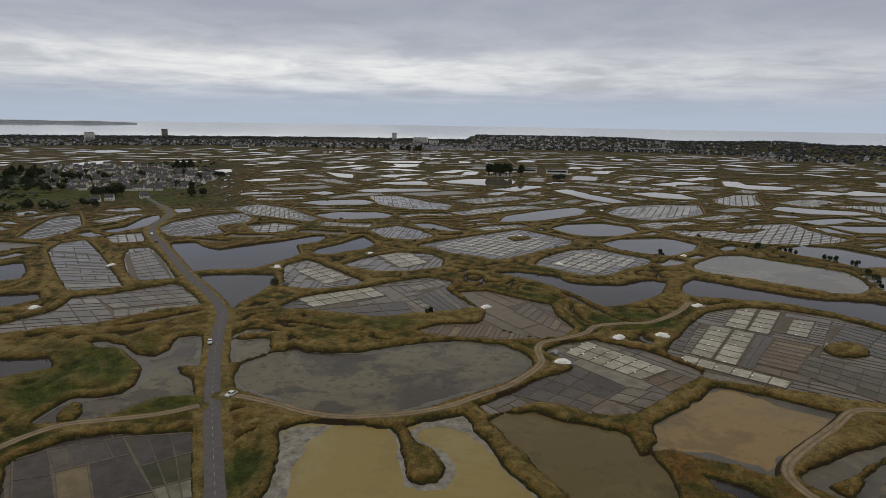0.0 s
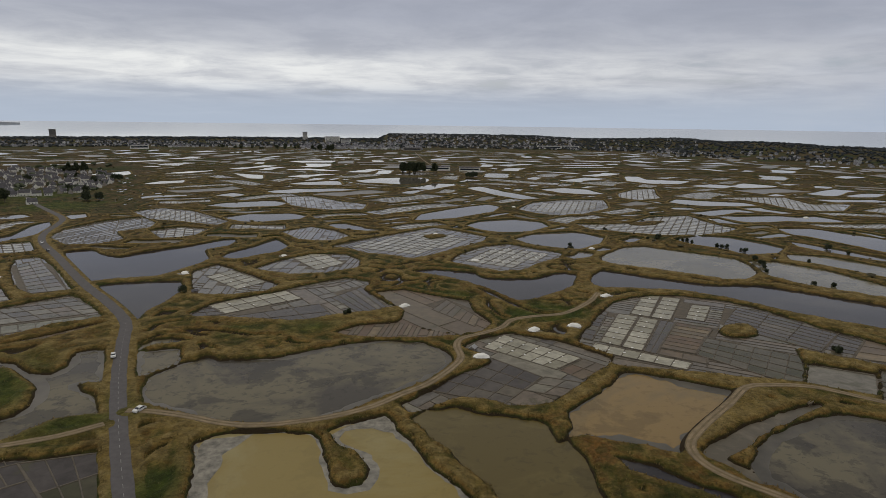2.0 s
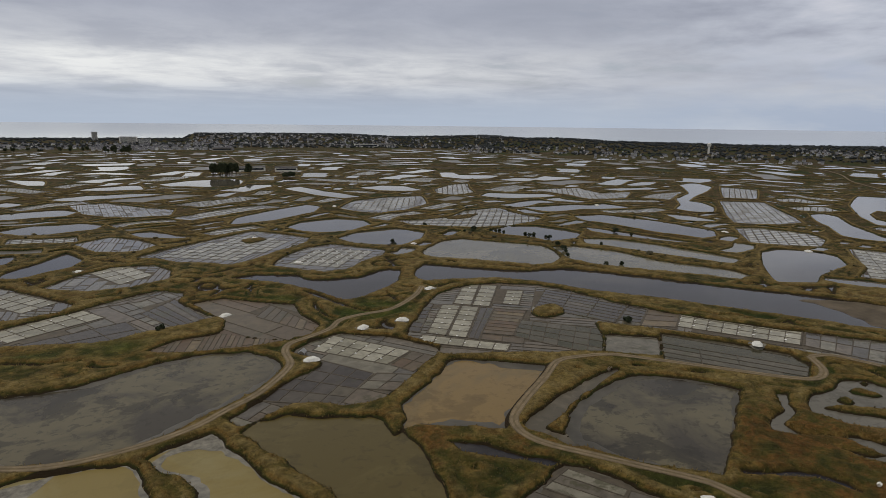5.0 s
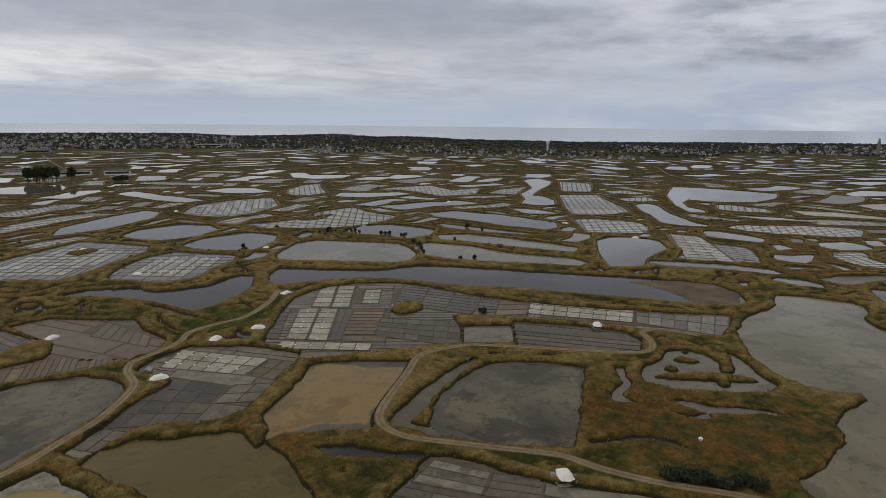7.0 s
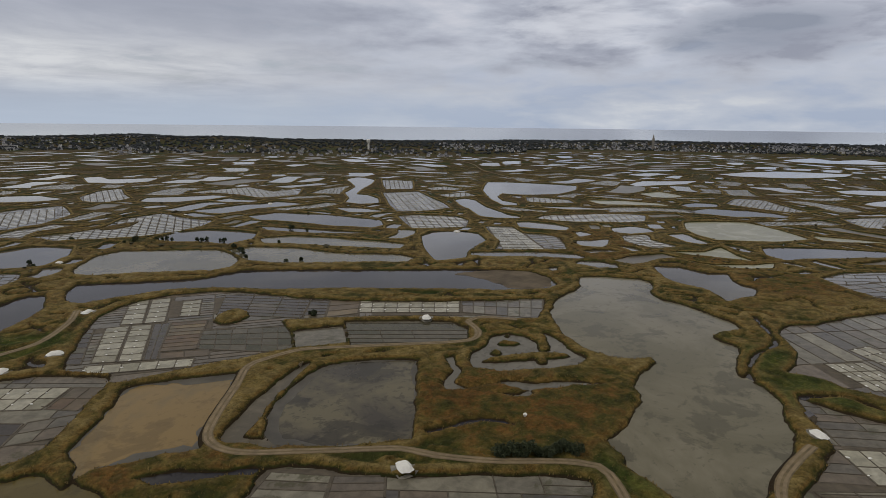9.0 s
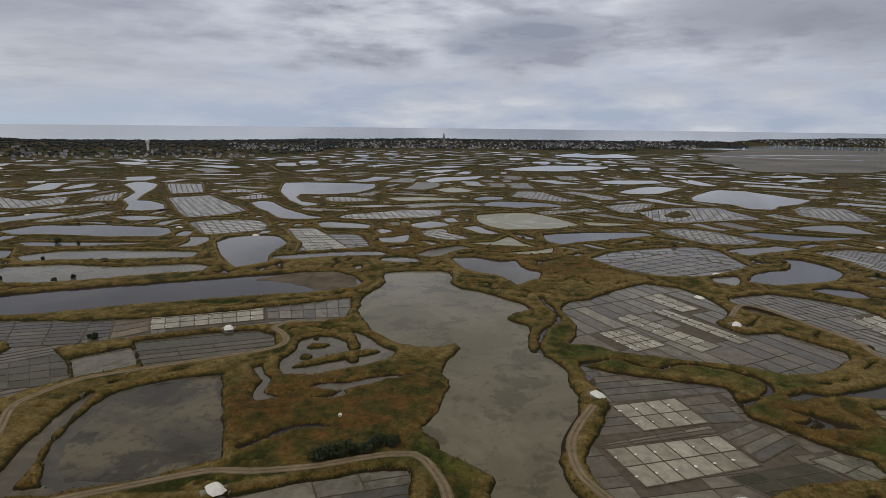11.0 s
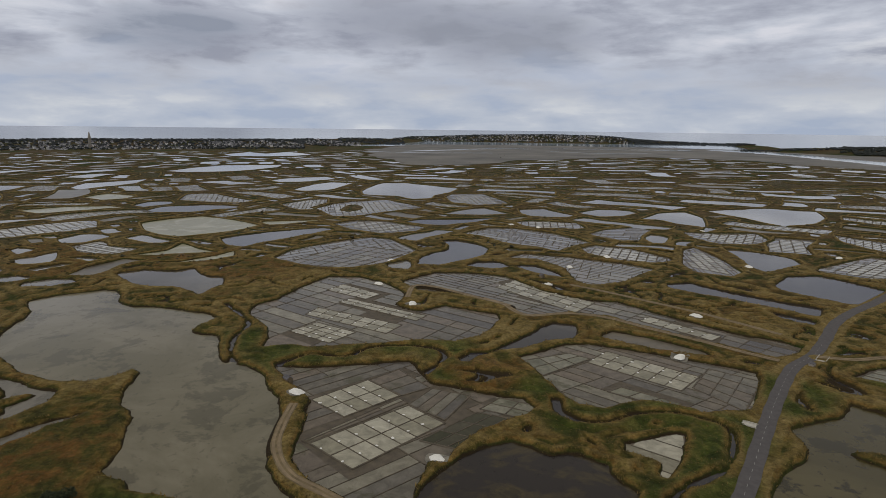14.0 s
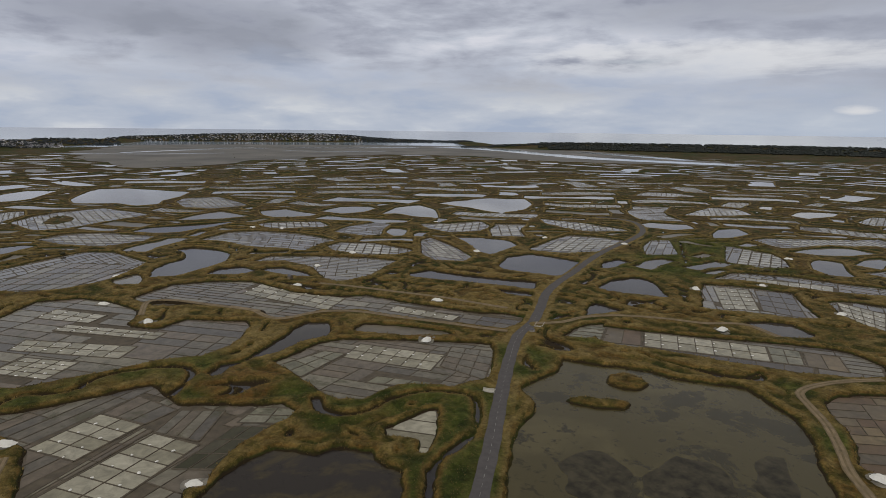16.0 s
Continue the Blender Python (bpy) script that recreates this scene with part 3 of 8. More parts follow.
cell_block("mud", 6, 1, [(35.1, 288.7), (51.2, 261.3), (55.8, 274.1), (44.6, 305.7)])
cell_block("pan", 2, 9, [(-171.3, 336.1), (-155.3, 342.5), (-203.9, 419.8), (-211.0, 404.3)])
cell_block("pan", 5, 4, [(-158.0, 284.2), (-121.7, 299.9), (-145.2, 326.3), (-187.6, 312.5)])
cell_block("pale", 6, 1, [(-151.1, 270.8), (-116.4, 285.7), (-120.3, 296.2), (-156.8, 281.7)])
cell_block("salt", 7, 2, [(148.7, -221.5), (107.4, -248.8), (117.9, -265.1), (160.5, -237.8)])
cell_block("pale", 2, 2, [(107.1, -249.2), (97.4, -255.8), (106.6, -271.6), (117.6, -265.5)])
cell_block("mud", 2, 1, [(163.1, -210.8), (149.9, -221.1), (161.3, -236.7), (174.6, -228.9)])
cell_block("mud", 2, 1, [(96.4, -256.1), (83.8, -263.0), (93.9, -278.4), (105.6, -271.9)])
cell_block("slate", 6, 1, [(139.8, -213.0), (90.6, -247.4), (94.6, -256.7), (146.0, -221.7)])
cell_block("pale", 1, 4, [(176.6, -201.8), (164.0, -210.8), (176.1, -229.8), (183.7, -223.3)])
cell_block("salt", 3, 5, [(160.1, -305.1), (147.4, -318.4), (172.6, -354.9), (189.1, -344.6)])
cell_block("slate", 3, 4, [(146.5, -319.6), (126.0, -323.9), (154.5, -368.2), (170.7, -357.8)])
cell_block("salt", 8, 1, [(180.7, -366.9), (140.4, -389.2), (147.4, -406.7), (190.0, -384.4)])
cell_block("salt", 4, 4, [(114.5, -340.7), (94.6, -331.2), (106.3, -366.3), (131.5, -370.5)])
cell_block("salt", 3, 9, [(386.4, 219.7), (407.7, 196.5), (477.9, 260.6), (473.0, 287.4)])
cell_block("pan", 2, 7, [(422.0, 208.7), (425.9, 187.5), (473.6, 222.5), (462.1, 244.2)])
cell_block("pan", 6, 5, [(417.2, 14.7), (394.5, -27.2), (439.0, -73.9), (476.3, -32.4)])

cell_block("slate", 4, 1, [(-99.2, 143.7), (-83.9, 153.6), (-90.9, 162.3), (-107.7, 154.6)])
cell_block("slate", 3, 1, [(-79.1, 147.0), (-67.8, 155.0), (-72.0, 165.6), (-90.9, 162.3)])
cell_block("tan", 1, 1, [(-90.5, 130.7), (-81.8, 131.0), (-92.9, 148.2), (-99.2, 143.7)])
cell_block("slate", 1, 1, [(-81.8, 131.0), (-70.3, 136.3), (-83.9, 153.6), (-92.9, 148.2)])
cell_block("weed", 3, 1, [(-71.0, 137.3), (-62.8, 142.4), (-67.8, 155.0), (-79.1, 147.0)])
cell_block("slate", 1, 2, [(-101.0, 130.4), (-90.5, 130.7), (-107.7, 154.6), (-113.6, 149.2)])
cell_block("pale", 3, 1, [(-66.4, 131.4), (-59.5, 134.3), (-62.7, 142.2), (-71.0, 137.3)])
cell_block("pan", 1, 3, [(81.7, 116.6), (92.3, 101.1), (101.1, 107.2), (92.8, 121.6)])
cell_block("pan", 1, 3, [(92.6, 100.6), (101.9, 89.7), (109.4, 95.7), (101.3, 106.8)])


def lay_block(thing, c, z, kind, across, deep, quad, far):
    """The cells of one block, with clay ridges between them and a salt mound beside each salty cell."""
    a, b, e, d = quad

    def at(s, t):
        return (a * (1 - s) + b * s) * (1 - t) + (d * (1 - s) + e * s) * t

    for i in range(across):
        for j in range(deep):
            k = np.array([at(s / across, t / deep) for s, t in ((i, j), (i + 1, j), (i + 1, j + 1), (i, j + 1))])
            m = k.mean(0)
            k = m + (k - m) * (1 - 0.3 / np.maximum(np.hypot(*(k - m).T), 1.0))[:, None]
            f = [(0, 1, 2, 3)] if area(k) > 0 else [(3, 2, 1, 0)]
            ob = mesh_object("brine_cell", [(x - m[0], y - m[1], 0) for x, y in k], f, CELL[kind][0], thing)
            ob.location = (m[0] - c[0], m[1] - c[1], z)
            if kind == "salt":
                HEAPS.append((at((i + (0.08 if across > deep else 0.5)) / across, (j + (0.5 if across > deep else 0.1)) / deep), far))
    rv, rf = [], []
    lines = [(at(i / across, 0), at(i / across, 1)) for i in range(across + 1)] + [(at(0, j / deep), at(1, j / deep)) for j in range(deep + 1)]
    for n, (p0, p1) in enumerate(lines):
        edge = n in (0, across, across + 1, across + deep + 1)
        vs, fs = strip_box(p0 - c, p1 - c, 0.75 if edge else 0.45, 0.16, z - 0.02)
        if far < 300:
            mesh_object("clay_ridge", vs, fs, CLAY, thing)
        else:
            rf += [tuple(len(rv) + m for m in f) for f in fs]
            rv += vs
    if rv:
        mesh_object("ridge_lattice", rv, rf, CLAY, thing)["kind"] = "stuff"


def salt_field(look_, corners, origin, u, v, bright):
    p = smooth_outline(corners, 4.0, 0.2)
    BASINS.append(p)
    o, u, v = np.array(origin), np.array(u), np.array(v)
    far = math.hypot(*np.mean(corners, 0))
    if far > 330:
        u, v = u * min(1.0, 7.0 / np.hypot(*u)), v * min(1.0, 9.0 / np.hypot(*v))
    near = far < 322
    c = np.mean(corners, 0)
    thing = empty("salt_pan", *c)
    label = FIELD_LABEL[look_] + (", some salty" if bright else "")
    tagged(thing, label, "salt pan", "salt pans")
    q = grown(p, 0.8)
    deep = -0.03 - 0.0013 * (len(BASINS) % 30)
    bed = mesh_object("bed", [(x - c[0], y - c[1], deep) for x, y in q], fill(q), CLAY, thing)
    inv = np.linalg.inv(np.stack([u, v], 1))
    st = (p - o) @ inv.T
    s0, s1 = math.floor(st[:, 0].min()), math.ceil(st[:, 0].max())
    t0, t1 = math.floor(st[:, 1].min()), math.ceil(st[:, 1].max())
    bright = [grown(np.array(b, float), 1.9) for b in bright]
    ridge = 0.42 if near else 0.65
    # pale salt cells stand in for the sky's sheen on far brine
    if not bright and far > 330 and look_ == "pan" and int(c[0]) % 5 < 3:
        bright = [p * 0.72 + c * 0.28]
    # pans on this side turned almost wholly pale for the same sheen
    if far > 330 and look_ == "pan" and c[0] > 260 and c[1] > -60:
        bright = [p * 0.9 + c * 0.1]
    du, dv = ridge * 0.5 / np.hypot(*u), ridge * 0.5 / np.hypot(*v)
    rnd = random.Random(int(abs(c[0] * 7 + c[1] * 13)))
    joined = {"dull": ([], []), "salt": ([], [])}
    one = np.array((1.0, 0.0)), np.array((0.0, 1.0))
    mine = [b for b in BLOCKS if inside(b[3].mean(0)[None], p)[0]]
    if mine:
        bright = []
    taken = [b[3] for b in mine]
    for n, b in enumerate(mine):
        lay_block(thing, c, 0.085 + deep + 0.008 * n, *b, far)
    edges, done = [], set()
    along = rnd.random() < 0.5
    for i in range(s0, s1):
        for j in range(t0, t1):
            if (i, j) in done:
                continue
            mid = o + u * (i + 0.5) + v * (j + 0.5)
            if any(inside(mid[None], b)[0] for b in taken):
                continue
            shine = any(inside(mid[None], b)[0] for b in bright)
            # brine channels: long basins take the place of two or three cells
            si = sj = 1
            if not shine:
                step = rnd.choices((1, 2, 3, 5), (2, 4, 3, 3) if near else (6, 3, 2, 1))[0]
                for q in range(1, step):
                    cell = (i + q, j) if along else (i, j + q)
                    m = o + u * (cell[0] + 0.5) + v * (cell[1] + 0.5)
                    if cell in done or any(inside(m[None], b)[0] for b in bright + taken):
                        break
                    si, sj = (q + 1, 1) if along else (1, q + 1)
            done.update((i + a, j + b) for a in range(si) for b in range(sj))
            # dull basins are halved into long strips
            halves = [(i, j, i + si, j + sj)]
            if not shine and rnd.random() < (0.75 if near else 0.4):
                halves = [(i, j, i + si, j + sj / 2), (i, j + sj / 2, i + si, j + sj)] if si >= sj else [(i, j, i + si / 2, j + sj), (i + si / 2, j, i + si, j + sj)]
            for a0, b0, a1, b1 in halves:
                poly = [np.array(w) for w in st]
                k = 1.7 if shine else 1.0
                for n, at in ((-one[0], -(a0 + du * k)), (one[0], a1 - du * k), (-one[1], -(b0 + dv * k)), (one[1], b1 - dv * k)):
                    if len(poly) > 2:
                        poly = clip(poly, np.zeros(2), n, at)
                if len(poly) < 3:
                    continue
                w = np.array([o + u * a + v * b for a, b in poly])
                if abs(area(w)) < 3:
                    continue
                edges += [(i if a0 == i else 1, (a0, b0), (a0, b1)), (j if b0 == j else 1, (a0, b0), (a1, b0))]
                kind = "salt" if shine else "dull"
                f = fill(w)
                if near:
                    k = np.mean(w, 0)
                    ob = mesh_object("brine_cell", [(x - k[0], y - k[1], 0) for x, y in w], f, CELL["salt" if shine else look_][0], thing)
                    ob.location = (k[0] - c[0], k[1] - c[1], 0.06 + deep)
                else:
                    vs, fs = joined[kind]
                    n = len(vs)
                    vs += [(x - c[0], y - c[1], 0.06 + deep) for x, y in w]
                    fs += [tuple(n + a for a in tri) for tri in f]
                if shine and far < 430 and len(w) < 9:
                    HEAPS.append((o + u * (i + 0.5) + v * (j + 0.06), far))
    for kind, (vs, fs) in joined.items():
        if vs:
            ob = mesh_object("brine_patchwork", vs, fs, CELL["salt" if kind == "salt" else look_][1], thing)
            ob["kind"] = "stuff"
    # clay ridges along two sides of every cell
    rv, rf = [], []
    for k, a, b in edges:
        e = np.array([o + u * s + v * t for s, t in (a, b)])
        n = max(1, int(np.hypot(*(e[1] - e[0])) / 3.0))
        mids = e[0] + (e[1] - e[0]) * ((np.arange(n) + 0.5) / n)[:, None]
        ok = inside(mids, p)
        for b in taken:
            ok &= ~inside(mids, b)
        q = 0
        while q < n:
            if not ok[q]:
                q += 1
                continue
            w = q
            while w < n and ok[w]:
                w += 1
            vs, fs = strip_box(e[0] + (e[1] - e[0]) * q / n - c, e[0] + (e[1] - e[0]) * w / n - c, ridge * (1.5 if k % 4 == 0 else 0.8), 0.16)
            if far < 200:
                mesh_object("clay_ridge", vs, fs, CLAY, thing)
            else:
                rf += [tuple(len(rv) + m for m in f) for f in fs]
                rv += vs
            q = w
    if rv:
        ob = mesh_object("ridge_lattice", rv, rf, CLAY, thing)
        ob["kind"] = "stuff"


ISLANDS.append([(130.2, -152.1), (129.5, -158.4), (122.5, -165), (115.6, -168.3), (114, -164.7), (120.4, -156.6), (126.9, -152.8)])
ISLANDS.append([(-114.8, 170.7), (-117.4, 176.3), (-118.3, 183.6), (-114.9, 182.6), (-111.4, 176.8), (-110.2, 171.1)])
ISLANDS.append([(133.3, -176.5), (136.2, -183.4), (134.1, -189.1), (126.9, -189.8), (121.8, -188), (120.5, -181.2), (124.1, -176.3), (128.1, -175)])
ISLANDS.append([(191.6, 117.9), (197.1, 117.5), (205.2, 110.9), (215.1, 103.9), (219.1, 91.8), (209.5, 98.6), (205.9, 96.8), (203, 97.7), (206.7, 102), (194.8, 112.4)])
ISLANDS.append([(201.7, 119.6), (206.4, 120.7), (205.6, 116.8), (201.5, 115.1)])
ISLANDS.append([(213, 123.8), (217.7, 123.4), (220.2, 115.5), (215, 116.5), (211.8, 121.2)])
ISLANDS.append([(223.8, 127), (226.2, 124.3), (221.7, 123)])
ISLANDS.append([(158.8, 243.3), (164.3, 249.5), (171.6, 251.7), (177.2, 250.3), (177.2, 243.3), (173.3, 236.7), (166.7, 234.2), (160.2, 235.4), (157.4, 238)])
ISLANDS.append([(51, 489), (66, 495), (71, 486), (57, 475)])
ISLANDS.append([(248, 540), (278, 554), (293, 553), (272, 532), (253, 528)])
ISLANDS.append([(682, -35), (729, -50), (721, -62), (692, -63), (666, -46)])
pond("darkbrown", [(144.6, -33.4), (151.8, -43), (155.7, -50.6), (156.7, -57.7), (152.1, -62.7), (147.4, -65.7), (147.1, -71.8), (140.7, -78.4), (139.3, -80.4), (134.8, -78.7), (129.3, -79), (125.9, -81.3), (116.2, -75.7), (102, -65.4), (130.4, -23)])
pond("milk", [(-47.1, 167.3), (-43.4, 171.4), (-37.1, 173.5), (-26.7, 172.2), (-14.7, 169.9), (-12.8, 166.6), (-11.7, 161.7), (-10.1, 154.2), (-8.7, 147.2), (-6.7, 142.6), (-3.8, 140.9), (-0.3, 141.8), (1.4, 144.9), (1.8, 148.9), (-0.5, 154.5), (-2.9, 158.9), (-7, 163.5), (-10.6, 170.7), (-3.2, 174.9), (7.1, 178.9), (8.7, 176.8), (10.1, 169), (14.4, 159.4), (19.2, 145.3), (23.9, 137.3), (27.8, 120.6), (-41.2, 118.5), (-42.7, 135.1), (-43, 143.1), (-43.6, 151.3), (-45.2, 158.6)])
pond("dark", [(69.1, 147.5), (75.8, 143.4), (80.1, 138.3), (84.8, 131), (91.4, 126.9), (92.5, 124.5), (88.7, 124.5), (85.2, 128.9), (77.8, 134.4), (70.7, 140.6)])
pond("brown", [(15.5, 175.5), (21.2, 180.9), (30.2, 182.2), (38, 176.7), (46.1, 173.9), (53.7, 170.5), (55.6, 166.4), (55.4, 161.5), (56.6, 157.5), (59.7, 158.4), (59.4, 153.9), (60.8, 146.9), (59.6, 137.4), (56.7, 120.4), (37.8, 120.6), (30.8, 137.4), (25.8, 150.8), (20.2, 162.7)])
pond("mud", [(95.8, 147.8), (114.7, 159.1), (136.1, 167.5), (147.2, 170.9), (151, 170.3), (142.9, 165.8), (129.7, 159.5), (117.9, 153.9), (105.7, 145.1), (99.6, 142.7), (102.3, 136.2), (103.1, 129.2), (100.1, 129.3), (99, 137.4), (94.8, 143.1)])
pond("murky", [(110.8, 146.1), (119.4, 152.8), (126.7, 155.8), (142.8, 162.5), (152.2, 163.6), (163.7, 157.1), (173.6, 145.9), (178.3, 138.9), (167.5, 130.8), (152.8, 119.2), (136.5, 107.8), (127.5, 102.3), (119.8, 109.1), (111.6, 116.6), (107.3, 123.9), (102.8, 131.5), (104.8, 138.8)])
pond("ochre", [(65.5, 174.5), (77, 183.9), (90.8, 197.5), (96.9, 203), (106.8, 199.3), (124.1, 186.7), (130.4, 182), (119.8, 173.1), (107, 164.8), (94.4, 153.5), (88.1, 146.7), (80.2, 151.3), (71.3, 155.6), (64.3, 159.8), (60.6, 158.4), (59.1, 159), (63, 165)])
pond("lagoon", [(158.2, -180.7), (147.5, -185.3), (130.7, -198.6), (119.3, -200.2), (106.1, -209.1), (99.6, -213.5), (90.9, -208.9), (78.3, -203.5), (71.3, -196.3), (65.4, -189), (60.4, -179.3), (54.8, -171.8), (49, -165), (38.9, -148.4), (87.9, -85.2), (100.3, -98.1), (106.6, -103.8), (114.9, -112.3), (117.8, -113.8), (121.8, -119.8), (125.6, -126.8), (128.7, -135.9), (132.7, -141.1), (138.6, -144.3), (146, -146), (148.5, -155.4), (149.9, -167.2), (154, -176.2)])
pond("silver", [(170.2, 99.7), (174.9, 91.6), (180.5, 90.4), (177.2, 87.5), (171.7, 91.9)])
pond("silver", [(187.3, 131.6), (190.3, 130), (183.4, 123.1), (178.3, 118.4), (169.5, 115.5), (168.2, 109.8), (175.3, 105.1), (183, 100.6), (186.8, 91.5), (195.5, 82.8), (202.5, 69.1), (192.7, 79.4), (179.7, 89.9), (177, 101.6), (166.3, 108.5), (161.9, 113.6), (169.3, 119.5), (177.6, 121.6), (182.9, 127.9)])
pond("murky", [(-70.2, 195.9), (-73.5, 207.2), (-74.9, 216.5), (-70.8, 224.1), (-65.9, 229.7), (-59.4, 235), (-52.9, 231.1), (-43.9, 229.8), (-31, 232.3), (-18.3, 239.1), (-4.9, 244.3), (11.3, 246.4), (24.9, 242.3), (32.9, 233.2), (35.7, 224.5), (32.9, 216.3), (23.4, 203.5), (13.2, 196.3), (3.7, 189.5), (-5.2, 182.4), (-13.8, 179), (-22.3, 177.8), (-34.4, 177.3), (-45.6, 180.5), (-56.5, 188), (-65.4, 192.6)])
pond("murky", [(-144.2, 238.1), (-135.1, 231.6), (-127, 230.4), (-114.8, 219.3), (-109, 210.9), (-105, 199.1), (-106, 191.1), (-111.2, 188.1), (-119.8, 186), (-121.9, 179.9), (-122.1, 168.9), (-113.6, 169.3), (-104.2, 171.6), (-99.3, 177.8), (-94.6, 185.5), (-88.4, 188.5), (-80.1, 190.4), (-88.5, 202.7), (-94.7, 208.8), (-97.4, 213.4), (-93.5, 215.3), (-88.2, 214.6), (-100.2, 246.9), (-110.2, 244.8), (-108.2, 231.8), (-110.2, 223.7), (-117.5, 225), (-128.4, 235.4), (-137.3, 238.7)])
pond("olive", [(345.5, 143), (354.7, 131.5), (362.3, 112.6), (360.5, 106), (350, 100.2), (337, 97.2), (325.9, 88.6), (322.2, 75), (313.1, 60.7), (304.6, 47.3), (297, 43.8), (284.5, 51), (279.8, 52.1), (274.3, 47.8), (271.3, 39.9), (261.2, 37.9), (246.6, 36.9), (238.8, 34.5), (232.6, 24.5), (221.2, 16.8), (208.2, 14.6), (198.9, 11.3), (188, 10.2), (182, 8.9), (174.1, 10.9), (165, 12.2), (155.4, 12.1), (148.3, 10.4), (142, 6.9), (138.1, 3.8), (121.4, -2.1), (118.5, 20.4), (134.8, 27.6), (140.4, 27.7), (142.9, 29.2), (147.5, 36.3), (152.1, 45.5), (154.9, 47.9), (163, 56.4), (165.8, 54.7), (175.4, 54), (187.8, 55.6), (194.8, 55.2), (201.6, 58.5), (205.2, 61.7), (214.2, 63.2), (222.9, 63.4), (232.5, 62.5), (236.6, 65.9), (231.2, 70.4), (226.7, 78.3), (231, 91.8), (242.6, 106.3), (256.3, 117.4), (267.8, 125.3), (281, 129.7), (295.7, 133.1), (312.6, 132.3), (324.4, 133.8)])
pond("silver", [(189.4, 122.1), (197.4, 126.3), (207.4, 125.3), (218.8, 129.6), (226.7, 125.9), (228.3, 118.6), (224.3, 110.7), (215.4, 104.5), (219.5, 101.6), (236.6, 112.2), (232.2, 103.6), (223.9, 93.6), (219.8, 86.6), (211, 86.6), (200.9, 94.3), (187.3, 107.8), (184.6, 115.9)])
pond("murky", [(-87.7, 243), (-71.9, 245.4), (-68.6, 235.7), (-68.8, 228.3), (-74.6, 222.1), (-79, 217.4)])
pond("dark", [(247.4, -98.5), (256.3, -106.2), (260.4, -115), (255.3, -122.7), (243.1, -118.7), (237.9, -112.8), (238.6, -105.2), (234, -95.5), (230.4, -86.6), (229.3, -76.8), (225.5, -66.6), (219, -61.3), (219.9, -58.1), (224, -58.6), (230.1, -64.8), (228.8, -72.1), (234.2, -80.9), (241.9, -91.1)])
pond("dark", [(-179, 213.7), (-167.9, 217.7), (-149.1, 220.6), (-143.5, 214.1), (-141.7, 210.4), (-147.7, 204.5), (-155.2, 199.7), (-163.8, 193.8)])
pond("murky", [(-88.8, 246.3), (-85.4, 256.6), (-78.5, 258.5), (-69.9, 253.9), (-74.1, 251.5), (-83.4, 250.2), (-87.6, 245)])
pond("mud", [(237.8, -126.7), (243.5, -135.7), (233.3, -147.9), (214.9, -160.4), (207.1, -160.9), (217.1, -143.6), (228.7, -133.2)])
pond("dark", [(202.8, -249.8), (204.6, -256.4), (190.9, -257.8), (186.8, -255), (191.1, -240.4), (192.5, -233.6)])
pond("dark", [(140.5, -289.4), (136.9, -299.1), (126.2, -306.2), (112, -298.3), (111.7, -292), (120.5, -282.7), (131.4, -282.9)])
pond("dark", [(258, -231.7), (239, -242.2), (233.9, -235.1), (245.2, -228.8)])
pond("dark", [(-142.7, 349.4), (-126.2, 354.7), (-101.3, 355.1), (-96.9, 344.9), (-95, 326.6), (-97.2, 313), (-101.4, 294.4), (-101, 280.6), (-108.3, 294), (-121.1, 313.5)])
pond("dark", [(133, 332.1), (142.3, 350.2), (152.5, 361), (166.1, 349.5), (181.7, 334.7), (204.2, 318.5), (228.5, 316.4), (244, 301.3), (266.8, 273.6), (287.6, 245.8), (310, 220.7), (329.4, 194.5), (338.7, 174.6), (331.5, 157.2), (318.7, 146), (305.5, 147.1), (295.5, 157.2), (285.5, 167.4), (271.5, 192.4), (253.2, 215.6), (235, 240.5), (213.6, 263.5), (203.4, 281.7), (191.2, 298.4), (175.3, 309.8), (156.5, 315.4), (144.4, 319.3), (134.7, 320.2)])
pond("dark", [(32.6, 367), (46.8, 372.2), (59.6, 365.9), (69.1, 362.3), (71.6, 349.2), (85, 343.7), (104.6, 344.7), (121.1, 355.8), (131.7, 352.5), (121.5, 327.7), (107.8, 314), (89.1, 300.2), (80.5, 299.8), (75.3, 314.6), (66.6, 330.7), (53.7, 348.2)])
pond("dark", [(-238.1, 298.7), (-228.5, 302.8), (-209.1, 306.7), (-201.2, 296.7), (-204.9, 286.4), (-211, 278.3), (-220.7, 275.5)])
pond("dark", [(319.4, -212.3), (318.9, -227.2), (292.7, -238.7), (271.4, -252.4), (257.6, -262.8), (244.7, -249.1), (258.2, -240.5), (279.3, -228.1), (296.1, -215.3), (308.5, -207.2)])
pond("dark", [(227.3, -285.9), (233.3, -306.3), (230.8, -325.4), (217.5, -324.4), (197.5, -306.9), (188.5, -299), (201.2, -290.9), (217.8, -281.9)])
pond("grey", [(403, 117), (411, 103), (405, 82), (411, 72), (394.1, 66), (386.8, 60.3), (383.6, 50.8), (361.4, 48.8), (353.4, 55), (343.5, 58.4), (359.3, 69.7), (364.1, 84.7), (372.5, 97.5)])
pond("silver", [(356.3, 168.5), (362.1, 166.6), (351.3, 160.7), (347.1, 163.2)])
pond("dark", [(383.4, -135), (381.7, -149.6), (361.6, -156.6), (343.9, -156.2), (357.5, -143.6)])
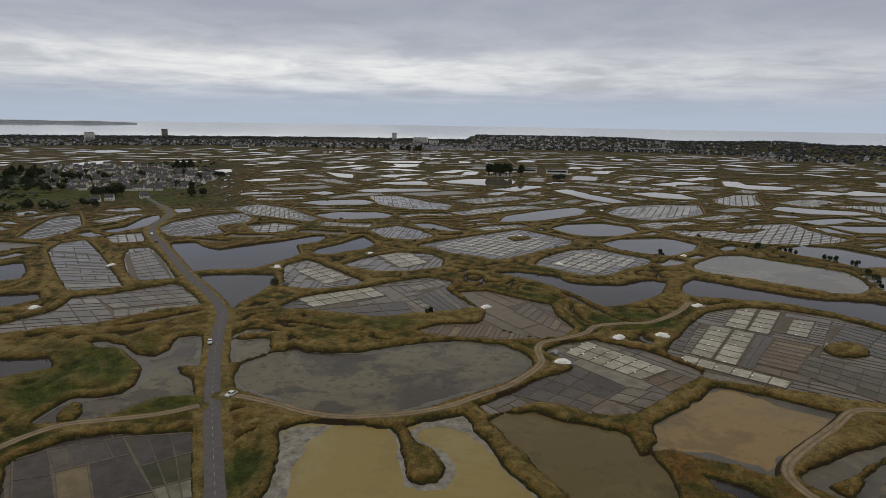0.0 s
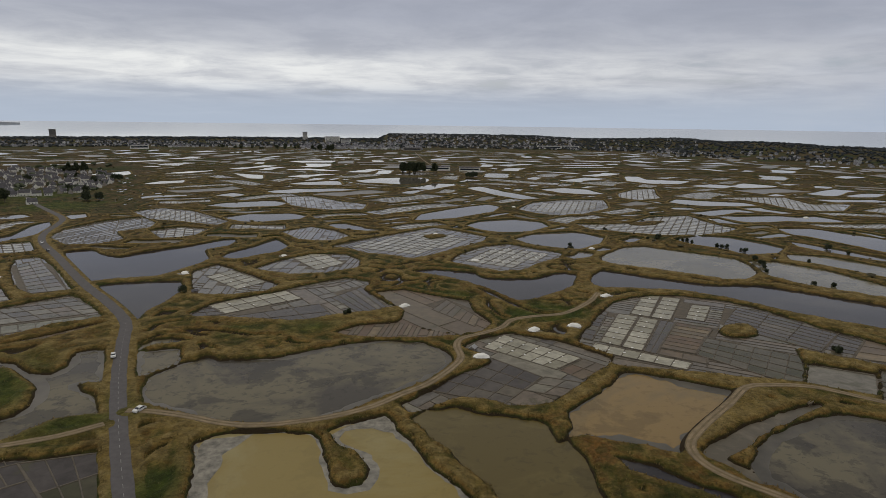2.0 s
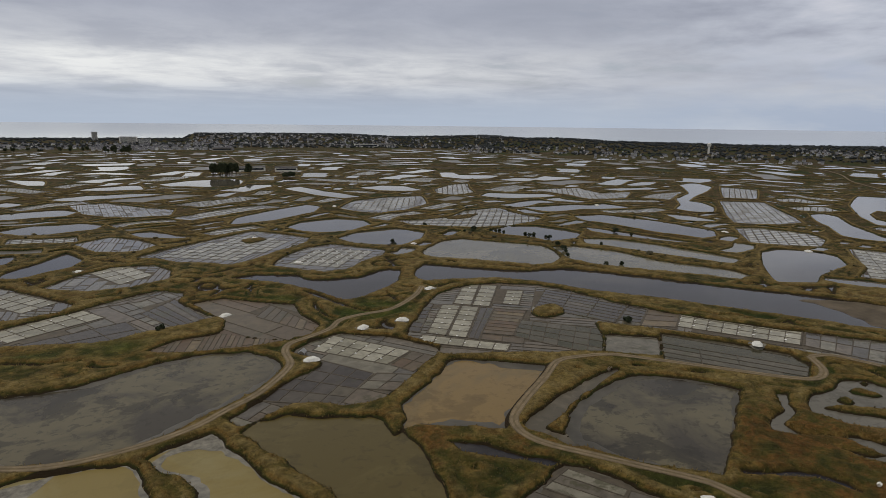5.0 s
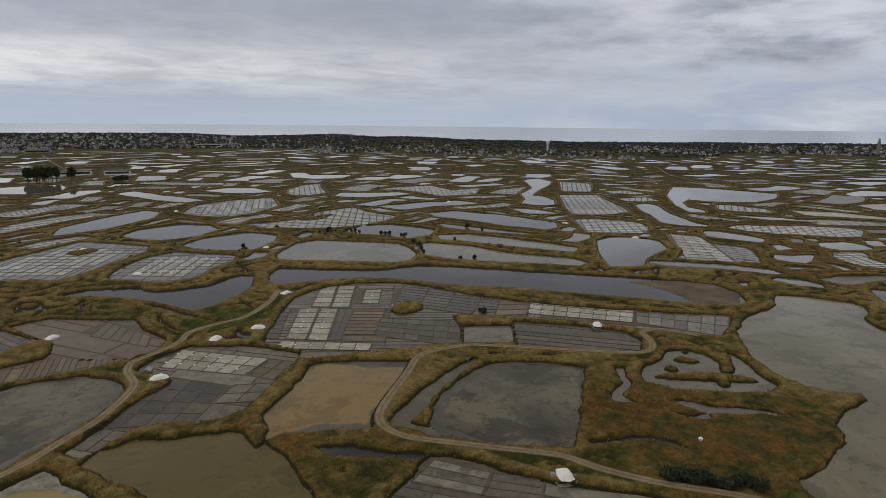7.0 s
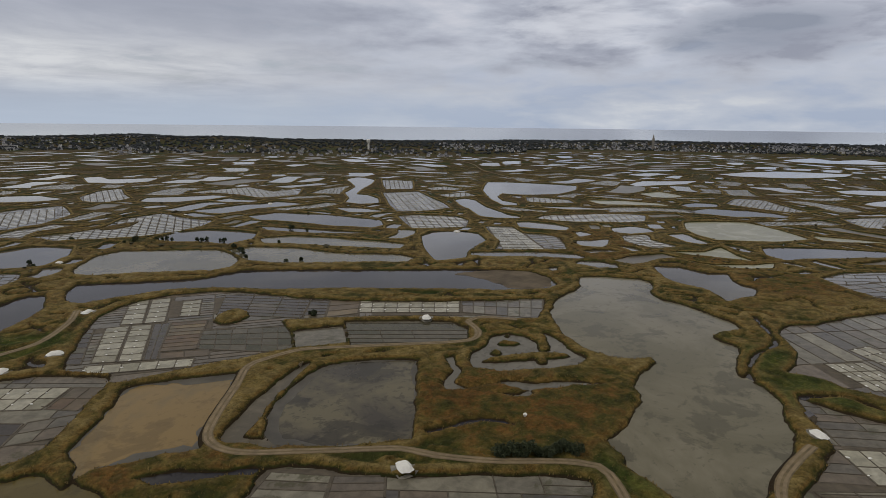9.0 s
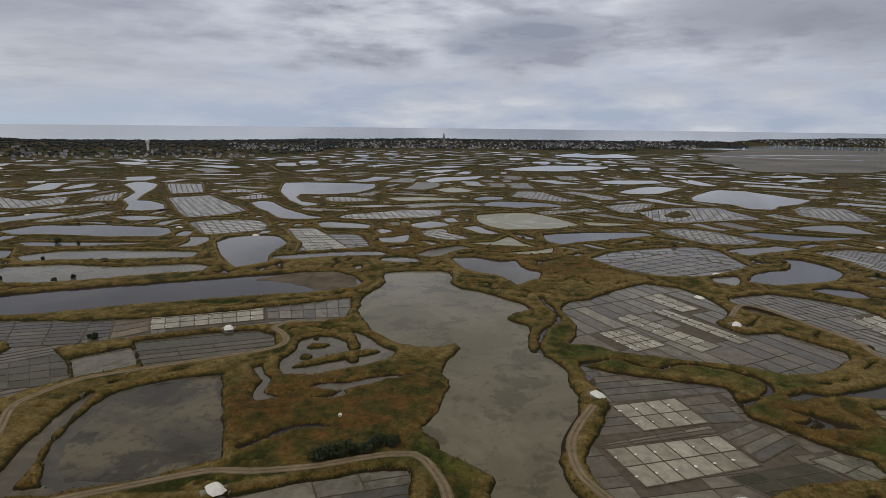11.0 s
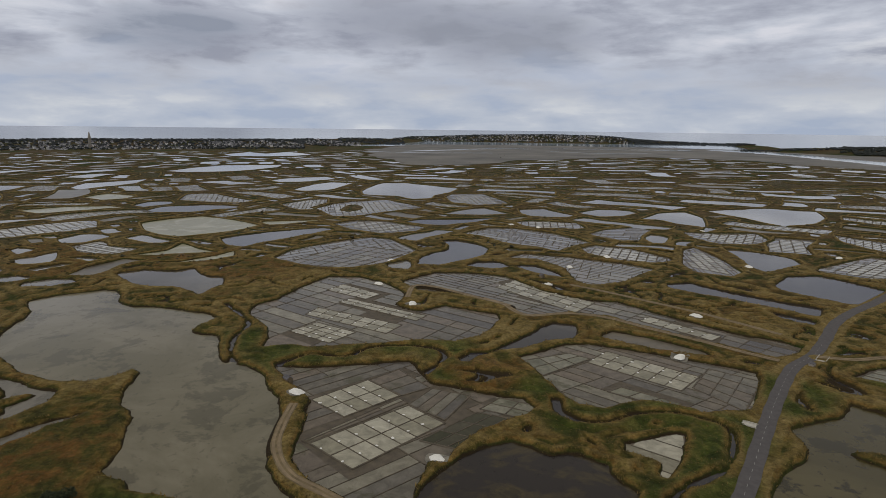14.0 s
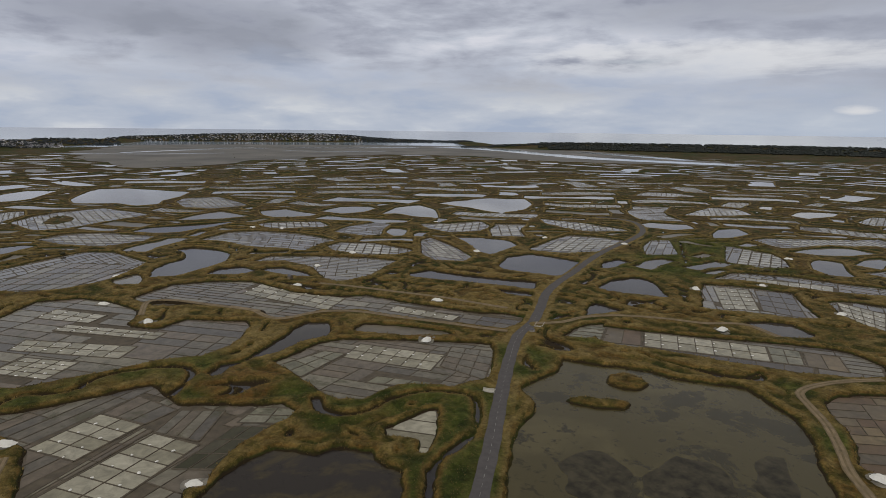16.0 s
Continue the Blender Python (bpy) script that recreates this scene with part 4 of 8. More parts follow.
pond("silver", [(402, -52), (413, -68), (399.9, -68.3), (383.8, -63.5), (389.8, -53.8)])
pond("dark", [(387.1, -103.6), (399.5, -115.5), (396.9, -128.8), (380.2, -134), (375.2, -119.1)])
pond("silver", [(388.2, 161.7), (393.9, 150.4), (393.5, 138.8), (382.7, 132.2), (375.2, 142.9), (375.9, 158.3)])
pond("dark", [(306.3, -276.3), (322.9, -301.7), (321.3, -322.6), (297.3, -329.9), (280.4, -331.6), (264.8, -308.4), (256.1, -293.4), (263.1, -283), (279.8, -274.6), (292.8, -269.3)])
pond("olive", [(263.2, 378.8), (281, 374.4), (298.4, 348.7), (303.9, 312.2), (316.5, 291.6), (328.7, 271.7), (325.4, 256.9), (311.7, 252.6), (295.7, 272.1), (275.2, 293), (256.5, 316.8), (249.7, 339.1), (257.1, 357.4)])
pond("silver", [(366.2, 236.2), (378.5, 222.9), (402, 191), (407, 172), (402, 162), (391.8, 165.3), (385.3, 182.7), (372.8, 201.7), (358.6, 219.8), (357.2, 229.4)])
pond("olive", [(166.6, 398.1), (174, 409), (197, 431), (216, 432), (234, 413), (258.8, 387.3), (255.2, 363.7), (247.1, 345.5), (230.1, 331.4), (216.5, 330.9), (203.5, 344.2), (187.2, 359.8), (169.3, 372.6), (162.4, 383.7)])
pond("dark", [(-282.9, 358.1), (-273.9, 366.4), (-262.9, 375.2), (-246.7, 353.7), (-237, 334.1), (-245.7, 327), (-255.9, 322.4)])
pond("dark", [(271.5, -345), (272.1, -361.1), (261.5, -360.1), (255.5, -328.2), (259.8, -327.8)])
pond("dark", [(-91, 418), (-89, 433), (-76, 455), (-64, 484), (-51, 453), (-57, 430), (-70, 418), (-80, 410)])
pond("dark", [(-192, 425), (-199, 445), (-184, 451), (-175, 437), (-158, 424), (-147, 439), (-120, 462), (-100, 488), (-92, 481), (-94, 458), (-107, 442), (-98, 414), (-100.5, 399.4), (-109.7, 379.2), (-116.5, 366.7), (-135.7, 362.4), (-149.6, 358.5), (-161.7, 375.3)])
pond("jade", [(434, 105), (434, 84), (452, 62), (465, 53), (443, 51), (431, 63), (428, 83)])
pond("dark", [(397.4, -72.5), (418, -78), (434, -90), (444, -104), (461, -109), (482, -108), (484, -121), (465, -133), (442, -136), (417, -124), (403, -106), (391.7, -85.6)])
pond("grey", [(396.4, 304.8), (420, 310), (437, 292), (437, 276), (413, 252), (392.2, 247), (365.7, 238.6), (346.3, 227.6), (325.7, 236.7), (341.8, 255.7), (361.7, 276)])
pond("olive", [(306.8, 397.5), (331, 387), (345.3, 355.2), (357.2, 318), (361.3, 293.8), (343.4, 284.1), (331, 305.1), (318.1, 326.9), (307, 358.8), (295.1, 378.6)])
pond("jade", [(459, 124), (475, 101), (502, 95), (477, 79), (461, 63), (459, 89), (457, 111)])
pond("grey", [(123, 471), (146, 492), (181, 500), (199, 473), (183, 444), (159, 424), (145, 432), (129, 446)])
pond("grey", [(414, -320), (407, -330), (375, -346), (351.5, -336.7), (341.8, -310.4), (335.3, -293.7), (351.1, -296.1), (378.9, -307.6)])
pond("silver", [(457, 197), (468, 185), (483, 177), (459, 169), (441, 167), (437, 181)])
pond("grey", [(188, -470), (189, -487), (175, -489), (161, -462), (149, -445), (160, -435), (174, -443)])
pond("grey", [(251, 459), (281, 474), (306, 467), (318, 440), (321, 420), (301, 401), (276.3, 397.6), (267, 416), (253, 435)])
pond("dark", [(521, 69), (535, 54), (549, 30), (564, -15), (550, -24), (521, 5), (495, 36), (480, 48), (490, 61)])
pond("grey", [(344, 445), (357, 417), (369.4, 380.3), (384.9, 340), (365.7, 356.5), (345.8, 389.8), (333, 419)])
pond("grey", [(-27, 550), (-12, 558), (7, 529), (26, 517), (7, 510), (-16, 522)])
pond("silver", [(495, 212), (504, 210), (493, 195), (475, 199)])
pond("silver", [(466, -282), (484, -299), (477, -304), (465, -305), (444, -288), (436, -275)])
pond("grey", [(95, 538), (115, 564), (149, 574), (169, 554), (169, 525), (145, 502), (116, 499), (101, 513)])
pond("silver", [(215, -493), (214, -515), (206, -549), (195, -556), (172, -550), (180, -518), (199, -501)])
pond("silver", [(513, 280), (524, 272), (525, 246), (516, 227), (496, 222), (488, 239), (486, 261)])
pond("silver", [(537, 195), (559, 185), (556, 167), (539, 157), (516, 170), (516, 185)])
pond("dark", [(-278, 491), (-268, 514), (-275, 560), (-270, 578), (-253, 545), (-251, 510), (-261, 482)])
pond("grey", [(376, 506), (408, 504), (426, 472), (437, 427), (439, 388), (418, 365), (399.6, 362.9), (383.7, 395.2), (376, 439), (367, 471)])
pond("jade", [(614, 151), (639, 130), (654, 103), (622, 69), (586, 43), (563, 57), (540, 80), (529, 103), (548, 122), (571, 138)])
pond("dark", [(585, -93), (602, -111), (600, -153), (598, -189), (582, -174), (567, -145), (558, -128), (566, -110)])
pond("grey", [(-127, 598), (-104, 619), (-70, 623), (-49, 606), (-55, 580), (-85, 567), (-105, 568)])
pond("jade", [(608, 42), (611, -10), (600, -13), (584, 33)])
pond("grey", [(295, -523), (309, -561), (300, -576), (276, -553), (273, -516), (279, -501)])
pond("grey", [(51, 567), (63, 610), (96, 645), (144, 682), (155, 661), (137, 619), (98, 586), (69, 566)])
pond("silver", [(371, -513), (371, -541), (343, -558), (322, -539), (327, -513), (354, -507)])
pond("silver", [(475, 486), (490, 470), (492, 433), (478, 423), (457, 446)])
pond("silver", [(-273, 615), (-261, 629), (-246, 598), (-256, 590)])
pond("silver", [(638, -142), (663, -168), (683, -202), (648, -209), (624, -218), (621, -185), (626, -159)])
pond("grey", [(620, 425), (641, 424), (634, 405), (591, 363), (557, 317), (549, 295), (531, 288), (517, 305), (518, 323), (557, 361), (584, 393)])
pond("silver", [(661, -238), (664, -269), (639, -272), (602, -281), (589, -262), (604, -232), (625, -228)])
pond("silver", [(567, -336), (610, -384), (618, -421), (566, -408), (510, -372), (534, -357), (558, -351)])
pond("silver", [(-341, 602), (-317, 628), (-299, 609), (-308, 593)])
pond("silver", [(-406, 568), (-401, 594), (-381, 577), (-387, 555)])
pond("silver", [(626, -292), (648, -331), (636, -361), (613, -359), (588, -327), (589, -301)])
pond("silver", [(636, 316), (651, 284), (670, 239), (662, 230), (626, 273), (620, 302)])
pond("grey", [(-164, 683), (-144, 710), (-95, 726), (-79, 702), (-87, 668), (-135, 663)])
pond("grey", [(703, 170), (739, 157), (753, 118), (734, 75), (711, 79), (683, 120), (682, 152)])
pond("silver", [(347, 648), (369, 646), (371, 625), (342, 626)])
pond("silver", [(617, -445), (628, -497), (629, -545), (596, -576), (546, -542), (512, -496), (504, -455), (528, -451), (569, -451)])
pond("jade", [(724, 295), (749, 259), (751, 217), (731, 197), (707, 232), (695, 268)])
pond("grey", [(756, 193), (789, 183), (794, 162), (764, 152), (735, 177)])
pond("silver", [(-175, 774), (-157, 809), (-133, 779), (-146, 754)])
pond("silver", [(366, 689), (396, 722), (420, 706), (460, 687), (467, 659), (423, 644), (377, 661)])
pond("silver", [(317, -719), (326, -768), (296, -791), (285, -747), (293, -708)])
pond("silver", [(150, 860), (177, 880), (199, 808), (224, 743), (227, 727), (199, 723), (175, 762)])
pond("silver", [(-122, 820), (-81, 854), (-20, 855), (11, 845), (-19, 820), (-76, 799), (-104, 796)])
pond("silver", [(854, 520), (880, 471), (895, 388), (826, 357), (763, 355), (719, 386), (714, 414), (682, 401), (654, 378), (644, 353), (619, 337), (612, 349), (648, 389), (738, 458)])
pond("silver", [(734, 720), (782, 740), (760, 682), (707, 640), (633, 593), (587, 559), (590, 543), (571, 507), (531, 471), (512, 483), (513, 506), (548, 534), (589, 581), (654, 624), (698, 675)])
pond("silver", [(253, 846), (295, 860), (321, 842), (326, 778), (293, 769), (264, 790)])
pond("jade", [(843, 271), (886, 256), (855, 214), (816, 220), (812, 242)])
pond("silver", [(884, -79), (973, -107), (1016, -129), (1006, -163), (954, -196), (907, -226), (844, -196), (806, -167), (775, -158), (769, -133), (812, -119), (820, -98), (835, -78)])
pond("silver", [(-107, 913), (-82, 952), (-31, 969), (-23, 901), (-69, 894)])
pond("silver", [(915, 20), (994, -13), (1031, -41), (1011, -76), (941, -50), (904, -37), (887, 3)])
pond("silver", [(-5, 974), (40, 1021), (105, 1033), (114, 985), (98, 921), (60, 906), (12, 931)])
pond("silver", [(-308, 922), (-290, 960), (-261, 983), (-251, 937), (-282, 907)])
pond("silver", [(802, 615), (843, 581), (835, 565), (787, 593)])
pond("silver", [(656, 755), (714, 780), (735, 767), (680, 729), (645, 729)])
pond("silver", [(497, 879), (556, 916), (582, 886), (533, 844)])
pond("silver", [(-215, 1113), (-159, 1074), (-148, 999), (-166, 997)])
pond("silver", [(563, 873), (623, 929), (651, 884), (616, 852), (567, 846)])
pond("silver", [(964, 328), (1051, 333), (1084, 292), (1117, 259), (1032, 258), (972, 289), (948, 309)])
pond("silver", [(1081, 58), (1129, 15), (1143, -35), (1089, -53), (1043, -5), (1031, 41)])
pond("silver", [(474, 1055), (498, 1054), (489, 1001), (550, 961), (496, 904), (454, 920), (436, 956)])
pond("silver", [(1155, -76), (1188, -98), (1120, -122), (1070, -140), (1060, -107)])
pond("silver", [(-441, 1071), (-400, 1153), (-370, 1080), (-377, 1032), (-417, 1062)])
pond("silver", [(-340, 1095), (-295, 1154), (-261, 1187), (-257, 1146), (-299, 1089)])
pond("silver", [(-145, 1193), (-95, 1232), (-27, 1173), (-48, 1156)])
pond("silver", [(870, 1039), (929, 1070), (950, 1037), (869, 1001)])
pond("silver", [(1297, 270), (1401, 234), (1480, 180), (1498, 55), (1393, 63), (1283, 133), (1259, 222)])
pond("silver", [(-736, 1210), (-713, 1329), (-669, 1214), (-670, 1156)])
pond("silver", [(-163, 1450), (-48, 1478), (-57, 1394), (-118, 1380)])
pond("silver", [(1045, 1009), (1124, 927), (1058, 920)])
pond("silver", [(-1004, 1655), (-927, 1748), (-836, 1665), (-869, 1580)])
pond("silver", [(1999, 244), (2197, 189), (2087, 124), (2207, 53), (2025, -23), (1929, 29), (1890, 129), (1901, 198)])


def shoal(corners, label, mat):
    """Bare mud that rises just out of the water."""
    p = smooth_outline(corners, 3.0, 0.8)
    p = p + np.stack([ripple(p[:, 0], p[:, 1], 0.15, 61), ripple(p[:, 0], p[:, 1], 0.15, 62)], 1) * 3.0
    tagged(mesh_object("mud_shoal", [(x, y, 0.03) for x, y in p], fill(p), mat), label, "mud shoal", kind="structure")


BROWNMUD = plain("brown_wet_mud", (0.118, 0.094, 0.066), 0.8, 0.4, 0.06, 0.2)
BROWNMUD.node_tree.nodes["Principled BSDF"].inputs["Specular IOR Level"].default_value = 0.2
shoal([(306, 208), (330, 192), (340, 175), (330, 155), (309, 148), (296, 160), (302, 174), (306, 192)], "brown mud laid bare at the end of a long pond", BROWNMUD)

shoal([(-46.5, 165.8), (-43.7, 170.0), (-37.3, 171.7), (-32.2, 170.1), (-35.2, 161.3), (-37.2, 152.5), (-38.3, 142.7), (-39.1, 133.8), (-42.9, 133.7), (-43.6, 149.5)], "pale salt-crusted mud along a milky pond", PALEMUD)
shoal([(-10.4, 167.7), (-3.2, 171.4), (8.6, 177.3), (10.8, 170.5), (13.0, 163.2), (9.8, 165.4), (2.8, 170.2), (-3.1, 168.6), (-7.0, 163.2)], "pale salt-crusted mud along a milky pond", PALEMUD)
WEED = plain("drowned_weed", (0.044, 0.038, 0.024), 0.4, 0.6, 0.25, 0.0)
WEED.node_tree.nodes["Principled BSDF"].inputs["Specular IOR Level"].default_value = 0.12
shoal([(106.3, -126.9), (102.1, -135.7), (89.6, -132.4), (82.5, -120.9), (90.4, -110.6), (98.5, -117.3)], "dark drowned weed in a broad olive lagoon", WEED)
shoal([(86.9, -136.2), (86.2, -151.1), (75.0, -155.6), (65.7, -144.6), (78.3, -126.8)], "dark drowned weed in a broad olive lagoon", WEED)
shoal([(71.8, -167.8), (65.8, -173.6), (56.4, -157.8), (61.9, -150.0)], "dark drowned weed in a broad olive lagoon", WEED)


def ditch(line, wide=1.6):
    """A narrow winding drain, cut between banks."""
    p = smooth_line(line, 3.0)
    d = np.gradient(p, axis=0)
    d /= np.hypot(d[:, 0], d[:, 1])[:, None]
    n = np.stack([-d[:, 1], d[:, 0]], 1) * wide * 0.5
    q = np.vstack([p + n, (p - n)[::-1]])
    BASINS.append(q)
    g = np.vstack([p + n * 1.8, (p - n * 1.8)[::-1]])
    k = len(p)
    f = [(i, i + 1, 2 * k - 2 - i, 2 * k - 1 - i) for i in range(k - 1)]
    tagged(mesh_object("ditch", [(x, y, -0.025) for x, y in g], f, WATER["dark"]), "narrow winding drain between grassy banks", "ditch", kind="structure")


ditch([(228.4, 28.1), (247.4, 31.5), (266, 32.2), (283.6, 27.7), (298.9, 32.1), (321.7, 42.3)])
ditch([(230.5, 13.2), (239.9, 0.1), (234.3, -13.3), (242.1, -24.9), (241.6, -40.6), (236.2, -50.8), (229, -53.8), (219.1, -48.8), (211.7, -42.5)])
ditch([(180.6, -82.1), (172, -79.5), (164.4, -83.4), (161.8, -92.2), (165.4, -105.3), (163, -117.6), (157.3, -123.3), (149.9, -126.8), (138, -119.5), (129.8, -111.6), (126, -99.6), (122.5, -91.1), (116.7, -84.8), (108.7, -78.7)])
ditch([(189.2, -186.7), (176.1, -172.1), (162.3, -164.4), (155.5, -162.2)])
ditch([(294, -472), (258, -420), (233, -386.5)])
ditch([(-90, 251.9), (-84.3, 261.2), (-74.9, 263.4), (-63.8, 258.7)])
ditch([(-75.9, 267.2), (-60.1, 264.3), (-46.4, 257.5), (-34.2, 256.7)])
ditch([(65.5, 325), (76.5, 294.9), (85.1, 276), (95, 273.8)])
ditch([(134.5, 100.8), (142.2, 96.8), (151.5, 91.5), (154.8, 82.5)])

salt_field("salt", [(148.8, -90.8), (149.6, -99.5), (151, -109.3), (150, -110.8), (141.1, -105.1), (133.2, -97.8), (129.1, -92.3), (130.2, -90.7), (136.8, -95.6), (142.3, -90.8), (144.5, -88.8)], (139.5, -98.5), (9.0, -13.0), (8.0, 6.5), [])
salt_field("pan", [(73, 113.3), (84.6, 118.8), (93.1, 124), (97.3, 119.4), (102, 110.7), (105.1, 103.1), (108.4, 96.2), (114.1, 87.2), (122.3, 78.8), (130.8, 66.9), (136.9, 57.1), (139.1, 51.2), (134.8, 48.6), (117.8, 45.3), (65.8, 100)], (123.2, 78.5), (3.42, -5.14), (-6.37, -5.11), [])
salt_field("slate", [(-93.4, 114.3), (-104.2, 130.3), (-110.1, 140.6), (-114, 145.9), (-112.2, 150.6), (-108.1, 157.3), (-102.4, 162.1), (-94.6, 163.4), (-81.5, 164.5), (-72.4, 166.8), (-59.4, 134.1), (-53.2, 117.8)], (-100.9, 142.9), (8.29, 3.21), (8.90, -12.11), [])
salt_field("pan", [(229.3, 13.1), (225.3, -0.2), (225.4, -21.5), (224.8, -38.4), (210.5, -40.4), (202.6, -42), (193.3, -56), (186.2, -64.9), (183.8, -71.1), (176.6, -72.2), (171.5, -65.6), (165, -49.4), (154.9, -39.5), (148.9, -35.5), (150.6, -31.4), (145, -29.1), (141.8, -27.3), (130.1, -23.1), (128.6, -9.9), (139.1, -4.6), (144.2, -0.2), (152.1, 3.8), (161, 5.9), (167.8, 4.6), (183, 1.7), (195.9, 0.2), (204.9, 2.4), (214.3, 7.9)], (200.6, -0.6), (3.20, -5.78), (-9.05, -5.20), [[(198, 1.2), (213.2, -22.7), (197.7, -31), (180.8, -11.6)], [(169, 0.5), (187, -29.7), (173.5, -42.3), (152.4, -10.6)]])
salt_field("pan", [(12.7, 185.7), (15.8, 180), (25.2, 184.9), (33, 189.1), (40, 187.6), (47.8, 181.4), (54.5, 179.9), (62.5, 182.7), (72.5, 191), (83.2, 202.3), (95.7, 213.3), (97.4, 217.6), (93, 225.9), (83.5, 237.7), (73.7, 243.9), (65.9, 250.4), (50.7, 245.2), (42, 234.7), (47.4, 227.8), (50.1, 219.4), (44.9, 214), (33.5, 206.2), (22.5, 194.4)], (62.4, 245.6), (3.95, -5.10), (-8.77, -8.63), [[(50.3, 236.9), (63.5, 250.4), (88.7, 220.2), (70.4, 209.4), (62.2, 212.8)]])
salt_field("mud", [(76.7, -223.5), (76.6, -235.3), (65.4, -251.2), (55.2, -262.3), (35.8, -194.8), (46.5, -191.5), (48, -187.2), (53, -188.4), (55.7, -195.6), (64.1, -208.5)], (77.1, -226.8), (-3.71, -3.76), (-7.15, 9.90), [])
salt_field("pan", [(221.5, -83.2), (225.3, -94.2), (231.3, -107), (230.4, -117.3), (223.6, -127.4), (212.8, -140.8), (200.1, -155.6), (187.7, -167.2), (174.6, -157.5), (160, -143.5), (161.6, -134.1), (161.5, -126.4), (168.5, -121.5), (174.6, -111), (172.9, -100.8), (171.1, -95.3), (175.4, -89), (180.4, -87.3), (190, -86.5), (203.5, -84.8), (217.5, -83.9)], (212.5, -111.1), (-5.60, -3.90), (-4.71, 10.71), [[(219.3, -109), (225, -125.4), (191.6, -146.3), (177.6, -130.6), (209.5, -106.6)]])
salt_field("pan", [(172.1, 203.3), (190, 191.9), (175.4, 173.8), (158.2, 186.7)], (158.2, 186.7), (17.21, -12.87), (-13.90, -16.59), [])
salt_field("weed", [(196, 194.4), (210.7, 178.4), (225.6, 155.4), (222.1, 144.3), (208, 135.9), (189.8, 146.9), (192.3, 150.4), (173.7, 170.1)], (173.7, 170.1), (8.52, -11.24), (-7.06, -7.71), [])
salt_field("mud", [(-11.3, 257.9), (-0.5, 267.6), (17.2, 270), (31.1, 257.7), (45.5, 249.1), (27.8, 248.4), (4.4, 250.2)], (-10.0, 256.5), (4.27, -0.59), (-2.95, -10.66), [])
salt_field("pan", [(177.3, -201.1), (182.7, -218.4), (179, -230.9), (167.2, -210.2), (171.4, -205.6)], (177.3, -201.1), (-12.73, -11.53), (-3.31, 4.99), [])
salt_field("pan", [(179.2, -226.2), (160, -239.1), (140, -253.4), (121.4, -268.6), (105, -282.1), (92.5, -286.8), (79.5, -281.9), (73.9, -269.3), (81.2, -257.1), (97.2, -243.8), (115.6, -234.2), (135.8, -225.1), (155.5, -212.9), (166, -210.6)], (159.0, -237.7), (-6.36, -4.10), (-4.28, 8.66), [[(151.6, -240), (111.1, -273.8), (103, -256.3), (145.3, -230.8)]])
salt_field("pan", [(91, 235.6), (98.4, 249.3), (112.3, 269.1), (130, 291.7), (149.2, 301.1), (170.2, 300.9), (191.5, 287.1), (201.2, 268), (208.4, 242.9), (179, 220.7), (167.4, 199.2), (156.9, 187.7), (139.8, 193.8), (122.5, 200.3), (107.9, 205.7), (96, 210.7), (99, 219.6)], (129.0, 270.5), (8.03, -5.78), (-4.38, -6.04), [[(153.2, 305.5), (164.4, 303.5), (138.2, 267.4), (131.4, 272.3)], [(166.4, 300.6), (177.9, 295.3), (149.4, 259.3), (140.4, 265.8)], [(172.7, 285.6), (180.2, 280.2), (161.5, 256.6), (155.3, 261)], [(120.9, 262.9), (127.8, 258), (110.1, 232.1), (101.4, 238.3)], [(129.6, 256.7), (136.7, 251.6), (118.5, 227.7), (111.7, 232.6)], [(97.7, 235.8), (128, 211.4), (122.9, 203.1), (93.7, 226.5)]])
salt_field("mud", [(8.1, 321.9), (23.3, 326.1), (42.6, 311), (55.5, 301.6), (54.8, 289.4), (59.3, 264.7), (52.2, 253.5), (42.2, 251), (28.9, 259.8), (17.3, 270.8), (21.4, 287.8), (16.1, 301.6)], (20.9, 287.8), (7.12, -12.27), (-11.73, -9.26), [])
salt_field("pan", [(208.4, 242.9), (218.7, 223.6), (234.5, 199.3), (244.4, 185.9), (260.8, 167.6), (273.2, 153.6), (288.2, 138.7), (275.2, 132.2), (254.2, 125.7), (242.4, 140.6), (232.9, 154.6), (225.1, 170.6), (214.4, 181.7), (202.8, 195.7), (191.2, 206.4), (179, 220.7)], (222.9, 211.6), (3.89, -4.86), (-8.25, -7.59), [[(225.4, 216), (256.9, 174.1), (243.8, 164.8), (210.8, 201.7)]])
salt_field("pan", [(302.4, 28.8), (318.5, 26.8), (325.7, 16.8), (352.5, 2.1), (372.8, -12.9), (368.6, -31.3), (353.1, -43.1), (336, -50.4), (319.8, -52.7), (306.4, -43.9), (297.5, -48.2), (291.3, -55.3), (297.8, -69.9), (290.1, -78.8), (279.3, -91.5), (271.4, -90.4), (261.8, -84.1), (248.3, -73.5), (243.6, -61.1), (248.1, -46.1), (248.4, -23.1), (248.5, 0.2), (254.1, 10), (252.7, 19.6), (264.2, 18), (276.3, 18.5), (293.3, 24.5)], (362.1, -16.0), (-8.71, -7.21), (11.69, -11.61), [[(274, 5.8), (314.4, -16), (351.1, -30.1), (314.3, -50.5), (290.9, -52.6), (255.3, -23.6), (256.9, -9.3)]])
salt_field("mud", [(-143.2, 257), (-134.2, 264.8), (-117, 280.4), (-113.4, 281.5), (-117.6, 275.1), (-130.2, 261.9)], (-142.0, 257.1), (5.58, 4.53), (4.47, -7.07), [])
